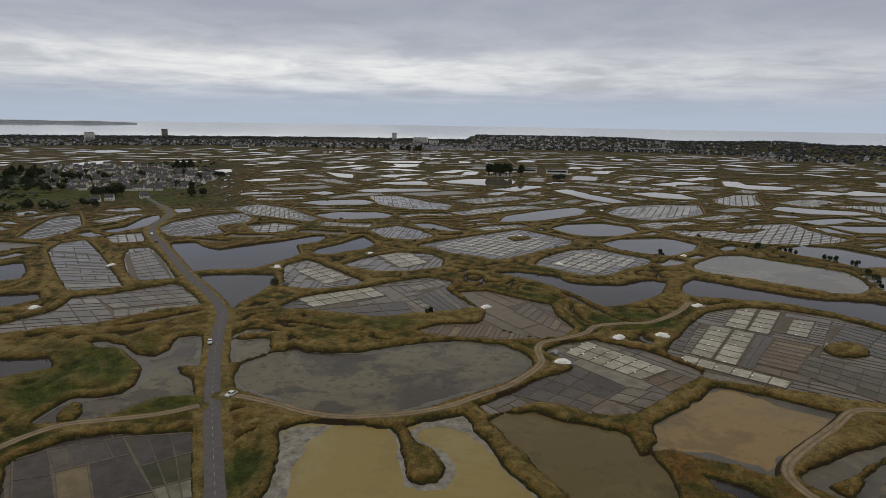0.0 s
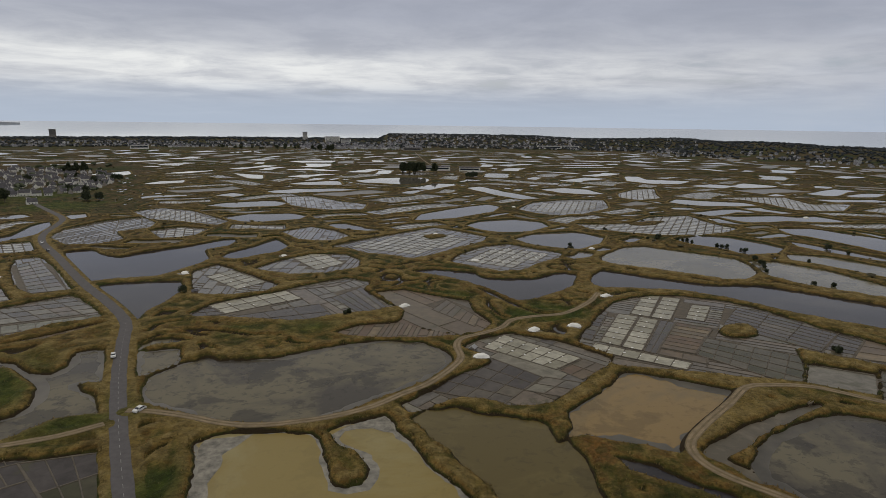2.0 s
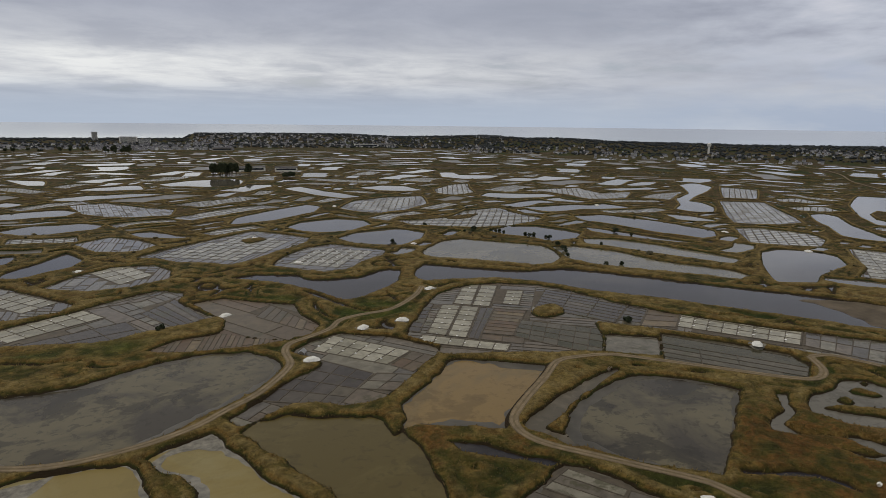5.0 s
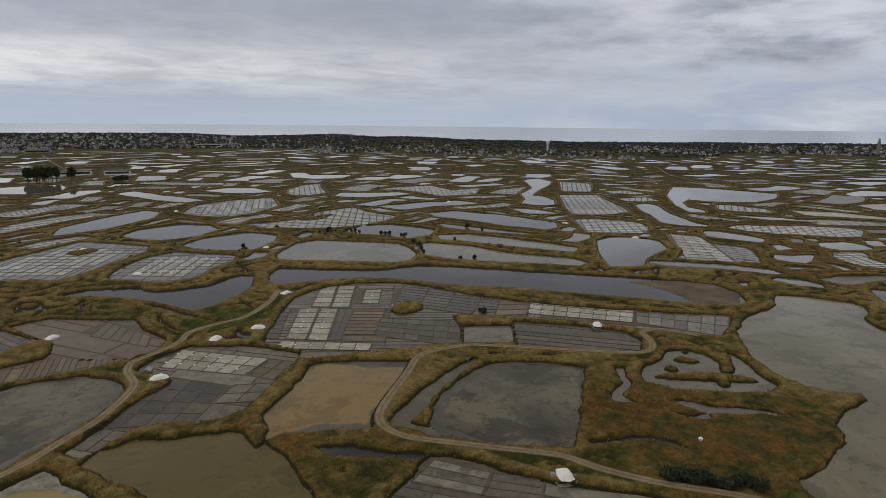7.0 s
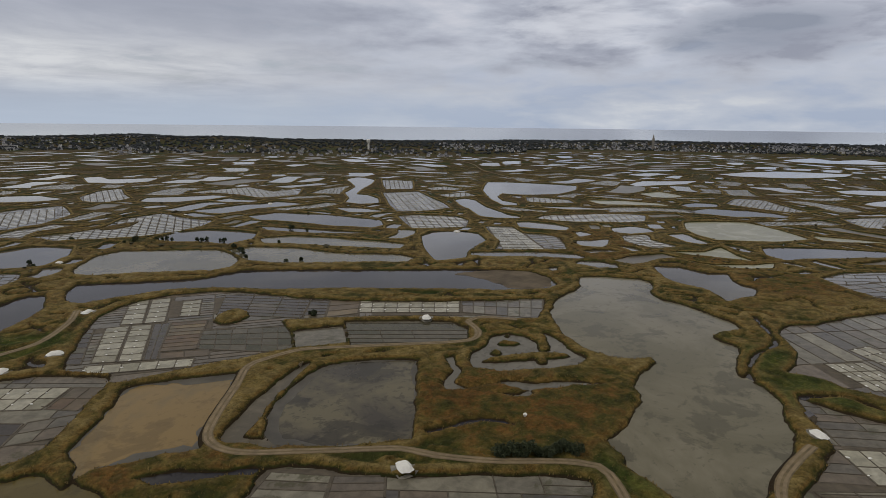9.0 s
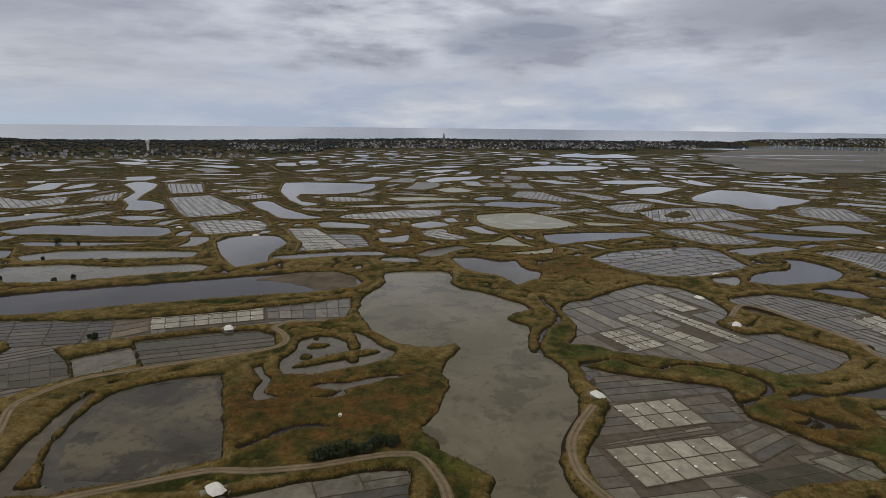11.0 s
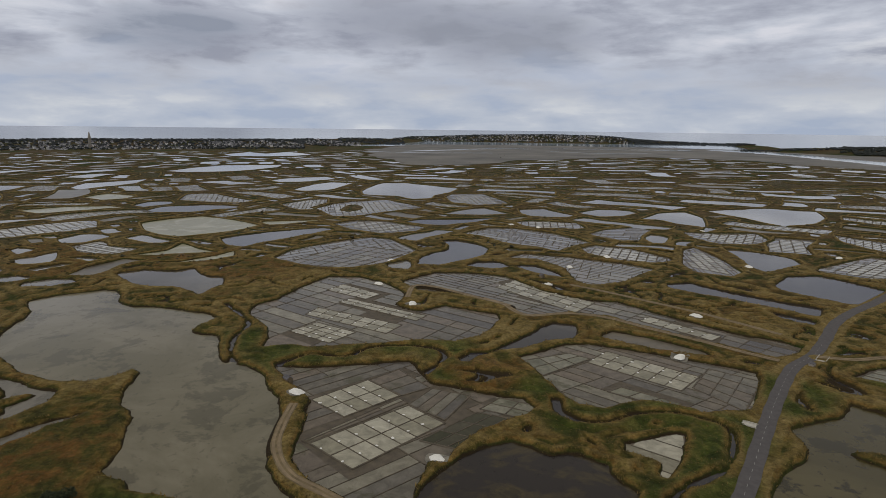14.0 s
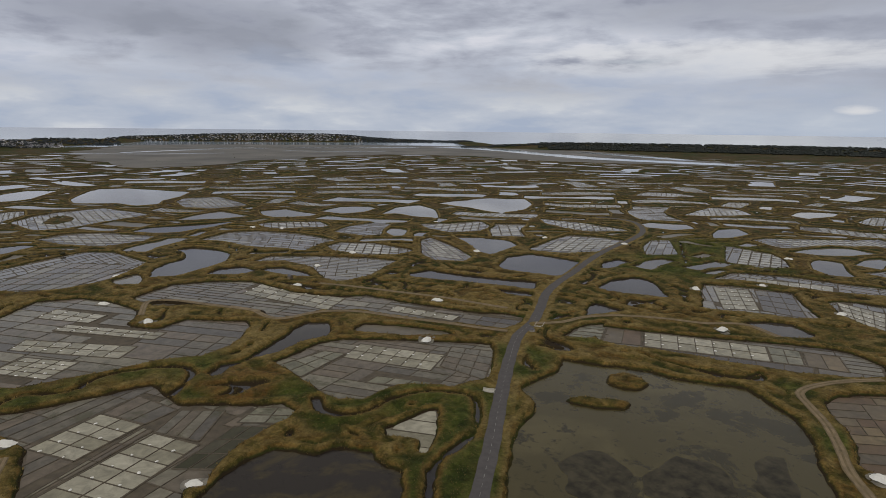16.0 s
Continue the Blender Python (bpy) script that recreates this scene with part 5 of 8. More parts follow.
salt_field("pan", [(-79.6, 291.2), (-72.5, 308.4), (-59.8, 317.7), (-43.4, 327.8), (-26.3, 343.3), (-7.6, 354.8), (5.4, 345.3), (2.2, 327.1), (13.3, 301.4), (18.5, 294.1), (4.8, 287.9), (-11.1, 282.7), (-31.5, 275.6), (-47.9, 281.4), (-64.7, 285.7), (-75.8, 286.8)], (-72.6, 296.4), (7.36, 5.78), (6.39, -12.63), [[(-72.8, 309.4), (-54.8, 323.6), (-35.1, 336.6), (-27.5, 319.8), (-40.2, 303.3), (-60.7, 292.4)]])
salt_field("pan", [(352.3, -54.8), (372.3, -79.9), (366.4, -101.2), (353.7, -120.8), (315.2, -132.9), (293.1, -149.4), (289.3, -161.2), (269.6, -170.6), (250.9, -179.4), (231.7, -190.1), (216.9, -203.2), (208.4, -207.4), (203.1, -197.9), (200.6, -186.8), (209.8, -179.3), (226.3, -168.7), (245.9, -155.7), (263.3, -146.7), (275.8, -128), (272.6, -117.5), (275.8, -104.4), (296.9, -97.8), (311.6, -88.1), (323.1, -74.1), (328.9, -61.5)], (347.9, -105.5), (-7.36, -5.23), (-4.99, 7.41), [[(337.4, -88.2), (350.4, -106.3), (291, -148.4), (278.7, -132.5)], [(260.3, -156.4), (259, -167.4), (231.1, -182.5), (225.4, -174.7)]])
salt_field("pan", [(-202.9, 251.8), (-195.4, 256.4), (-188, 269.5), (-182.6, 278.9), (-186.6, 300), (-170.8, 309.8), (-149.7, 331), (-140.2, 323.4), (-122.5, 297.8), (-118.7, 290.3), (-136.3, 280.8), (-148, 266.1), (-156.4, 257.4), (-167.9, 254.9), (-186.8, 244.2), (-193.5, 239.3)], (-181.6, 277.2), (7.10, 1.95), (7.46, -9.10), [[(-195.4, 256.4), (-169.6, 271.1), (-159.8, 263.5), (-186.8, 244.2)]])
salt_field("pan", [(-92.1, 345.2), (-99.3, 380), (-88.9, 396.9), (-70.1, 374.5), (-45.2, 342.1), (-49.7, 329.7), (-66.8, 322.8), (-86, 327.2)], (-92.2, 351.8), (6.99, -3.10), (0.03, -12.12), [[(-82.9, 369.2), (-77.6, 377), (-57.7, 341.2), (-67.1, 340.6)]])
salt_field("pan", [(195.3, -344.4), (183.7, -356.4), (169.4, -363), (154.8, -368), (139.6, -348.6), (122.2, -328.8), (131.1, -316.7), (150, -307), (166.2, -296.5)], (166.2, -296.5), (-7.03, -4.04), (-6.01, 7.72), [[(188.5, -342.4), (174.1, -358.5), (147.3, -319.5), (163.5, -305.7)]])
salt_field("pan", [(133.6, -366.8), (126.7, -376.3), (108.8, -381.9), (89, -382.1), (76.7, -338.4), (92.2, -331.7), (105.8, -335.5), (121.2, -347)], (128.2, -364.6), (-7.83, -1.65), (-5.57, 12.24), [[(123.9, -361.2), (106.7, -375.6), (95.5, -341.8), (104, -337.8)]])
salt_field("pan", [(-64.5, 382.5), (-53, 403), (-33, 424), (-9, 422), (0, 403), (-1.2, 379.3), (-21.4, 367.7), (-41.6, 366.3)], (-61.5, 385.9), (8.13, -1.61), (-3.10, -14.52), [[(-46, 409), (-33, 424), (-8.4, 389.7), (-18.3, 373.7)]])
salt_field("pan", [(407, -139), (420, -157), (401, -187), (372, -216.2), (357, -225.4), (339.6, -201.6), (327.5, -186.4), (324.3, -165.4), (336.2, -160.1), (368, -167.3), (397.6, -160)], (416.1, -159.2), (-7.60, -6.76), (-11.53, 6.66), [])
salt_field("pan", [(59.8, 391.2), (71, 417), (91, 441), (113, 449), (126, 434), (143, 414), (133.9, 396.1), (115.3, 382.4), (99.9, 364.1), (86.1, 363.3), (71.6, 376.7)], (64.6, 399.6), (6.57, -5.41), (-7.98, -11.32), [])
salt_field("pan", [(-206.1, 387.9), (-220, 423), (-208, 428), (-186.3, 397.9), (-152.3, 340.8), (-166.9, 333.4), (-180.9, 345.2)], (-200.3, 380.2), (10.47, 3.25), (6.29, -10.92), [])
salt_field("pan", [(198.7, -359.5), (202.2, -389.7), (197.8, -396.1), (175, -411), (144, -421), (124, -428), (111, -419), (119, -407), (139.2, -392.4), (161.8, -383.1), (185.6, -373.4)], (194.9, -383.6), (-8.56, -1.93), (-6.51, 14.92), [[(201.8, -396.1), (147, -413), (138.6, -391), (186.9, -368.9)]])
salt_field("pan", [(-269, 410), (-277, 439), (-267, 451), (-236, 412), (-206.9, 371.8), (-171.9, 321), (-188.5, 313.9), (-197.5, 313.2), (-229.7, 355.1)], (-260.1, 401.0), (15.19, 3.02), (9.31, -14.43), [])
salt_field("pan", [(434, 23), (461, 12), (489, -18), (508, -50), (498, -67), (466, -75), (446, -80), (415, -61), (399.2, -44.2), (393, -25.9), (398.2, -8.1), (413, 7)], (424.1, 15.0), (5.03, -7.90), (-13.36, -1.78), [])
salt_field("pan", [(-22, 449), (-2, 472), (30, 499), (65, 529), (82, 512), (103, 481), (94, 458), (70, 436), (52, 416), (36, 403), (21, 414), (6, 422), (-6, 440)], (-18.3, 455.4), (8.92, -5.73), (-7.82, -11.77), [])
salt_field("pan", [(414, -285), (421, -299), (392.6, -295.4), (369, -288.6), (338.5, -277.9), (327, -261.1), (342.1, -248.2), (366.6, -253.2)], (384.3, -265.2), (-9.19, -4.32), (-10.51, 4.15), [])
salt_field("pan", [(434, -209), (443, -226), (424, -246), (390.1, -256.2), (378.7, -253.8), (373.3, -235.6), (386.6, -215.3), (411, -205)], (410.5, -204.9), (-6.21, -5.12), (-10.03, 6.85), [])
salt_field("pan", [(472, 289), (486, 270), (462, 246), (468, 228), (461, 210), (421, 186), (410, 195), (394.7, 213.9), (385.3, 227), (416, 241), (443, 266)], (390.3, 227.6), (4.89, -7.27), (-11.19, -8.13), [])
salt_field("pan", [(-63, 517), (-41, 539), (-21, 521), (-6, 489), (-19, 471), (-45, 476)], (-57.6, 509.7), (8.55, -6.77), (-1.18, -14.52), [])
salt_field("pan", [(338.2, -336.1), (354.6, -377.8), (366, -411), (347, -425), (321, -431), (307, -428), (299.4, -395.9), (298.8, -368.4), (308.6, -342), (327.8, -331.9)], (333.7, -334.7), (-6.06, -5.33), (-5.90, 11.02), [])
salt_field("pan", [(258, -481), (244, -482), (219, -478), (204, -464), (187, -438), (199, -421), (223, -419)], (222.5, -418.6), (-7.14, -2.89), (-7.47, 16.16), [[(240, -479), (216, -476), (194, -428), (211, -420)]])
salt_field("pan", [(513, -132), (540, -166), (533, -189), (503, -213), (477, -222), (452, -226), (444, -207), (424, -184), (441, -178), (453, -160), (487, -149)], (509.3, -138.1), (-8.60, -5.99), (-12.96, 6.83), [])
salt_field("pan", [(293, -419), (308, -451), (300, -464), (274, -434), (257, -412), (270.6, -392.3)], (271.8, -390.5), (-13.14, -19.98), (-8.94, 15.23), [])
salt_field("pan", [(-262, 470), (-241, 484), (-221, 448), (-238, 438)], (-244.2, 441.6), (6.18, 1.57), (7.84, -14.09), [])
salt_field("pan", [(-171, 528), (-151, 545), (-123, 532), (-129, 498), (-150, 491)], (-160.1, 508.9), (8.71, 2.84), (3.48, -15.66), [])
salt_field("pan", [(491, -242), (512, -267), (522, -303), (504, -311), (480, -288), (453, -269), (456, -254)], (484.3, -241.8), (-1.64, -10.43), (-12.54, 8.20), [])
salt_field("pan", [(-236, 503), (-240, 540), (-225, 582), (-200, 602), (-178, 568), (-174, 537), (-193, 520), (-177, 489), (-191, 468), (-208, 467)], (-225.5, 490.2), (7.41, 15.43), (5.93, -20.36), [])
salt_field("pan", [(585, -25), (604, -48), (595, -73), (572, -93), (551, -107), (529, -94), (523, -65), (542, -43)], (576.3, -30.2), (-4.52, -8.19), (-17.54, -0.52), [])
salt_field("pan", [(490, -334), (478, -366), (473, -397), (439, -383), (420, -353), (429, -328), (457, -324)], (480.0, -330.6), (-8.44, -6.16), (-11.82, 10.66), [])
salt_field("pan", [(471, 392), (492, 382), (507, 346), (492, 321), (459, 302), (437, 314), (421, 334)], (421.2, 334.4), (6.33, -5.46), (-20.54, -20.15), [])
salt_field("pan", [(199, 542), (224, 537), (255, 544), (291, 579), (334, 586), (331, 536), (339, 507), (311, 484), (281, 474), (248, 475), (223, 489), (201, 508)], (200.0, 530.3), (10.25, -4.06), (-15.88, -24.89), [])
salt_field("pan", [(570, -202), (578, -222), (555, -259), (521, -254), (528, -213), (548, -200)], (547.8, -199.7), (-2.83, -7.90), (-15.34, 5.67), [])
salt_field("pan", [(-321, 458), (-340, 509), (-353, 554), (-342, 572), (-304, 511), (-297, 479), (-301, 442)], (-316.5, 458.5), (6.01, 10.41), (8.76, -20.36), [])
salt_field("pan", [(454, -464), (427, -470), (399, -480), (359, -480), (346, -471), (365, -440), (387, -434), (423, -441)], (438.0, -452.3), (-10.67, -2.45), (-12.92, 13.34), [])
salt_field("pan", [(-221, 641), (-202, 665), (-167, 646), (-117, 574), (-122, 550), (-158, 570), (-191, 592)], (-215.6, 632.8), (15.93, -11.55), (5.58, -21.62), [])
salt_field("pan", [(543, 276), (571, 279), (594, 260), (619, 239), (638, 209), (636, 196), (596, 184), (574, 200), (552, 225), (540, 253)], (547.9, 267.5), (5.26, -8.68), (-26.54, -15.70), [])
salt_field("pan", [(171, 642), (205, 700), (258, 722), (297, 718), (273, 643), (227, 600), (201, 590), (179, 605)], (177.6, 643.3), (11.32, -1.41), (-10.35, -24.17), [])
salt_field("pan", [(-92, 754), (-59, 770), (-16, 710), (9, 688), (3, 639), (-38, 642), (-70, 674)], (-82.0, 727.7), (10.61, -7.91), (2.99, -26.09), [])
salt_field("pan", [(700, -11), (740, -31), (763, -59), (772, -100), (729, -120), (689, -132), (670, -105), (651, -74), (630, -49), (633, -27), (678, -17)], (701.5, -17.0), (-0.91, -10.96), (-28.31, 0.26), [])
salt_field("pan", [(623, 544), (665, 518), (627, 471), (589, 422), (555, 387), (518, 387), (495, 412), (531, 454), (579, 501)], (552.3, 468.9), (10.15, -6.49), (-21.48, -22.12), [])
salt_field("pan", [(744, 29), (786, -4), (791, -26), (744, -24), (709, -4), (687, -14), (687, 8)], (723.6, 21.5), (8.32, -7.91), (-48.86, 3.09), [])
salt_field("pan", [(704, 371), (714, 347), (714, 318), (680, 293), (664, 323), (660, 345)], (660.2, 345.0), (3.28, -8.69), (-24.77, -13.54), [])
salt_field("pan", [(382, -608), (399, -669), (407, -718), (380, -723), (344, -689), (352, -659), (366, -626)], (382.2, -624.2), (-3.89, -8.88), (-14.93, 22.08), [])
salt_field("pan", [(252, -723), (260, -791), (228, -803), (210, -743), (231, -708)], (249.0, -728.5), (-6.60, -6.67), (-7.60, 25.45), [])
salt_field("pan", [(792, -181), (832, -201), (824, -242), (743, -245), (714, -242), (700, -201), (727, -177)], (752.0, -176.0), (-5.01, -8.64), (-33.62, 3.81), [])
salt_field("pan", [(651, 476), (697, 462), (674, 423), (637, 445)], (649.3, 470.5), (5.29, -8.55), (-20.51, -14.07), [])
salt_field("pan", [(796, 151), (868, 153), (875, 122), (811, 83), (778, 58), (762, 78), (772, 114)], (796.9, 147.5), (-3.31, -10.33), (-51.42, -3.69), [])
salt_field("pan", [(444, 731), (497, 742), (552, 735), (540, 669), (588, 665), (526, 605), (478, 614), (481, 666), (476, 711)], (449.0, 711.1), (11.80, -10.73), (-23.20, -35.46), [])
salt_field("pan", [(547, 607), (605, 637), (659, 640), (618, 611), (572, 576)], (553.3, 603.1), (13.27, -0.27), (-19.61, -18.30), [])
salt_field("pan", [(344, 782), (395, 838), (427, 847), (394, 774), (377, 726), (343, 712), (328, 737)], (333.2, 749.0), (9.47, -3.32), (-19.98, -43.65), [])
salt_field("pan", [(710, 538), (747, 533), (738, 489), (706, 485), (691, 510)], (707.2, 531.7), (3.49, -8.45), (-25.06, -17.22), [])
salt_field("pan", [(772, 675), (786, 624), (681, 540), (653, 565)], (652.5, 564.9), (7.05, -6.33), (-54.10, -47.30), [])
salt_field("pan", [(542, -743), (569, -806), (537, -832), (488, -813), (500, -776)], (542.8, -756.8), (-8.43, -8.07), (-18.74, 28.74), [])

# ---- roads and tracks ----
ROAD = [(-48.3, 118.1), (-54.2, 134.4), (-62.7, 156.1), (-73.9, 185.7), (-86.2, 221.4), (-95.9, 253), (-102.6, 276.2), (-111.6, 293.7), (-127.6, 318.6), (-145.4, 343.9), (-165.2, 375), (-196, 425), (-229, 477), (-245, 516), (-255, 562), (-267, 596), (-302, 647), (-340, 701), (-372, 755)]
ROAD2 = [(104.4, -92.3), (120.6, -109.9), (148.2, -138.6), (170.7, -163), (188.8, -184.6), (198, -202.2), (214.3, -224.1), (232, -246.2), (246.1, -270.1), (260.4, -300.7), (280.8, -341), (300.1, -386.5), (317, -437), (339, -482), (375, -519), (402, -526), (422, -516)]
T1 = [(-72.5, 188.7), (-65.6, 187.5), (-53.3, 182.9), (-41.3, 176.9), (-30.5, 174.5), (-17, 175.8), (-6.8, 178.5), (3.7, 183.5), (12.9, 191.1), (22.9, 198.8), (33.4, 212.1), (38.3, 221.8), (38.7, 234.6), (42.2, 243), (51.2, 247.9), (62.2, 255.2), (69.4, 265.1), (80.7, 269.3), (94.2, 271.4), (104.4, 278.3), (117.5, 291.8), (127.4, 306.6)]
T2 = [(228.4, 148.6), (220, 137.3), (209.7, 133), (199.6, 139.3), (184.1, 155.1), (168.2, 171), (156.3, 181.6), (141.5, 184.8), (132.6, 183.9), (119.8, 173.1), (104.6, 161.1), (94, 151.4), (90.8, 144.7), (91.3, 138), (94.7, 131.4), (101, 123.9), (108.2, 115.3), (115.4, 107), (121, 99.7), (123.7, 90.3), (127.4, 82.2), (131.8, 74.3), (139, 64.7), (143.8, 57.2), (145.5, 51.6), (143.5, 47.7), (133.6, 39.4), (125.8, 35.6), (116.9, 31.4)]
T3 = [(192.9, 5.8), (180.1, 8.7), (167, 10.4), (155.9, 8.7), (147.6, 5.1), (141.6, -0.3), (134.9, -6)]
T4 = [(195.1, -183.6), (206, -176.2), (222.9, -166.2), (242, -153.3), (258.3, -143.9), (267.7, -133.3), (271.2, -122.8), (270.3, -107.9), (276.4, -101.8), (292.5, -99.2), (305.4, -92)]
T5 = [(72.5, -261.8), (81.1, -246.4), (85.4, -232.1), (85, -222.9), (79.4, -216.3), (69.1, -205.4), (60.3, -192.6), (53.2, -180.9), (46.5, -173.2), (42.8, -169.2)]
T6 = [(196, -202.1), (190.2, -215), (189.4, -230), (181.5, -246), (165.7, -260.5), (150.1, -270.1), (137.8, -284.3), (119, -279.6)]
T7 = [(314.5, -52), (337.4, -59.8), (333.4, -71.2), (314.1, -84.5), (296.8, -96.5), (288.8, -102)]
T8 = [(324.3, -150.8), (306.6, -163.5), (282, -178.4), (258.9, -192.4), (240.3, -200.7), (222.7, -208.4)]
T9 = [(-121, 151.2), (-116.6, 159.8), (-110.3, 166.7), (-98.1, 170.3), (-85.9, 174.2), (-75.9, 180.3)]
T10 = [(228.4, 148.6), (237.7, 146.1), (244.9, 131.2)]
MAIN = smooth_line(list(reversed(ROAD)) + [(-20, 48), (35, -18)] + ROAD2, 4.0)
T11 = [(175, 1909), (160, 1557), (156, 1369), (158, 1207)]
T12 = [(1634, 1186), (1373, 972), (1278, 855), (1189, 763), (1068, 666), (981, 572), (931, 514)]
TRACKS = [smooth_line(t, 3.0) for t in (T1, T2, T3, T4, T5, T6, T7, T8, T9, T10)] + [smooth_line(t, 25.0) for t in (T11, T12)]


def line_distance(pts, line, reach):
    best = np.full(len(pts), 1e9)
    for a, b in zip(line[:-1], line[1:]):
        near = (np.abs(pts[:, 0] - a[0]) < reach) & (np.abs(pts[:, 1] - a[1]) < reach)
        if not near.any():
            continue
        ab, q = b - a, pts[near] - a
        t = np.clip((q @ ab) / max(ab @ ab, 1e-9), 0, 1)
        r = q - t[:, None] * ab
        best[near] = np.minimum(best[near], np.hypot(r[:, 0], r[:, 1]))
    return best


# ---- far ponds of the marsh, laid out in strips ----
def basin_grid(points, lists):
    """The least signed distance to any basin: minus inside, plus outside."""
    d = np.full(len(points), 60.0)
    for p in lists:
        lo, hi = p.min(0) - 14, p.max(0) + 14
        box = np.nonzero((points[:, 0] > lo[0]) & (points[:, 0] < hi[0]) & (points[:, 1] > lo[1]) & (points[:, 1] < hi[1]))[0]
        if not len(box):
            continue
        q = points[box]
        e = edge_distance(q, p)
        e[inside(q, p)] *= -1
        d[box] = np.minimum(d[box], e)
    return d


def far_marsh():
    """Fill what lies free between the ponds already laid out, largest basins first."""
    cell = 5.0
    xs, ys = np.arange(-1500, 2350, cell), np.arange(-2300, 2300, cell)
    gx, gy = np.meshgrid(xs, ys, indexing="ij")
    pts = np.stack([gx.ravel(), gy.ravel()], 1)
    free = basin_grid(pts, BASINS)
    rr = np.hypot(*pts.T)
    bear = np.degrees(np.arctan2(pts[:, 0], pts[:, 1]))
    free[line_distance(pts, MAIN, 30) < 7] = 0
    for t in TRACKS:
        free[line_distance(pts, t, 20) < 4] = 0
    free[inside(pts, np.array(MUDFLAT, float))] = 0
    free[(bear < -18.5) & (rr > 690) & (rr < 1380)] = 0
    free[(rr > np.interp(bear, [-40, 0, 30, 36, 58, 64, 100, 170], [2200, 2050, 2200, 1780, 1780, 2250, 2300, 2500]))] = 0
    free = free.reshape(gx.shape)

    def room(q):
        i = np.clip(((q[:, 0] + 1500) / cell).round().astype(int), 0, len(xs) - 1)
        j = np.clip(((q[:, 1] + 2300) / cell).round().astype(int), 0, len(ys) - 1)
        return free[i, j].min()

    looks = ("silver", "mud", "grey", "silver", "mud", "silver", "olive", "grey")
    for long, wide, tries in ((105, 42, 4000), (78, 30, 6000), (56, 22, 9000), (42, 15, 10000), (28, 11, 11000), (19, 8, 9000)):
        for _ in range(tries):
            r, a = 430 * (2250 / 430) ** rng.random(), rng.uniform(-41, 167)
            x, y = r * math.sin(radians(a)), r * math.cos(radians(a))
            if long < 30 and r > 1350:
                continue
            if room(np.array([[x, y]])) < wide * 0.42:
                continue
            turn = radians(35 + 70 * float(ripple(x, y, 0.0022, 9)) + (90 if rng.random() < 0.25 else 0))
            lg, wd = long * rng.uniform(0.8, 1.2), wide * rng.uniform(0.8, 1.25)
            k = 1 - 2 * np.arange(6) / 5
            ex = np.concatenate([k, -k]) * lg * 0.5 * rng.uniform(0.93, 1.07, 12)
            ey = np.concatenate([np.full(6, 0.5), np.full(6, -0.5)]) * wd * rng.uniform(0.8, 1.15, 12) + wd * 0.18 * np.sin(ex / lg * 4 + rng.uniform(0, 6))
            q = np.stack([x + ex * math.cos(turn) - ey * math.sin(turn), y + ex * math.sin(turn) + ey * math.cos(turn)], 1)
            if room(np.vstack([q, q * 0.5 + np.array((x, y)) * 0.5])) < (2.4 if r < 900 else 3.2):
                continue
            box = np.nonzero((np.abs(gx - x) < lg * 0.5 + 40) & (np.abs(gy - y) < lg * 0.5 + 40))
            free[box] = np.minimum(free[box], basin_grid(np.stack([gx[box], gy[box]], 1), [q]))
            corners = [tuple(w) for w in q]
            if long > 45 and r < 1350 and rng.random() < 0.62:
                u = np.array((math.cos(turn), math.sin(turn)))
                salty = [[tuple(w) for w in q * 0.7 + np.array((x, y)) * 0.3]] if rng.random() < 0.75 else []
                salt_field("pan", corners, (x, y), u * rng.uniform(8, 11), np.array((-u[1], u[0])) * rng.uniform(6, 9), salty)
            else:
                pond(looks[int(rng.integers(0, 8))], corners)


MUDFLAT = [(r * math.sin(radians(a)), r * math.cos(radians(a))) for a, r in (
    (95, 2350), (97, 1800), (100, 1500), (105, 1540), (110, 1750), (116, 2000), (122, 2150), (128, 2100), (135, 1900), (142, 1800),
    (150, 1850), (151, 2000), (143, 2500), (137, 3000), (128, 3200), (118, 3260), (108, 3260), (100, 3150), (97, 2600))]


far_marsh()

# ---- ground: one sheet to the horizon, carved by the basins ----


LUSH_A = [(-50, 148, 12), (-85, 182, 14), (-133, 217, 18), (-117, 208, 14), (90, 277, 14), (47, 303, 10), (-20, 264, 10), (-465, 692, 70), (-421, 722, 60), (-550, 774, 90), (-383, 785, 50), (-300, 679, 40), (-55, 266, 8), (-130, 187, 12), (115, 256, 12), (89, 274, 10), (254, 34, 10), (283, 55, 14), (243, 11, 14)]
LUSH_B = [(241, -22, 10), (227, -53, 12), (232, 0, 10), (147, 37, 10), (242, -406, 45), (261, -453, 40), (227, -363, 30), (165, -83, 10), (129, -102, 12), (116, -85, 12), (168, -165, 10), (186, -83, 8), (158, -159, 8), (171, -209, 8), (89, -227, 7), (65, -194, 7), (106, -99, 6), (166, -96, 8), (140, -119, 10)]
LUSH_C = [(163, -118, 8), (152, -126, 8), (238, -33, 9), (222, -50, 8), (205, -45, 8), (212, -43, 8), (190, -78, 8), (180, -82, 8), (250, 32, 9), (268, 32, 9), (236, 28, 8), (234, -13, 8)]
LUSH = LUSH_A + LUSH_B + LUSH_C
RUSSET = [(457, 159, 30), (468, 120, 32), (400, 40, 30), (408, 162, 22), (447, 78, 32), (491, 193, 30), (60, 150, 22), (92, 130, 14), (110, -70, 16), (205, -60, 14), (215, -150, 12)]
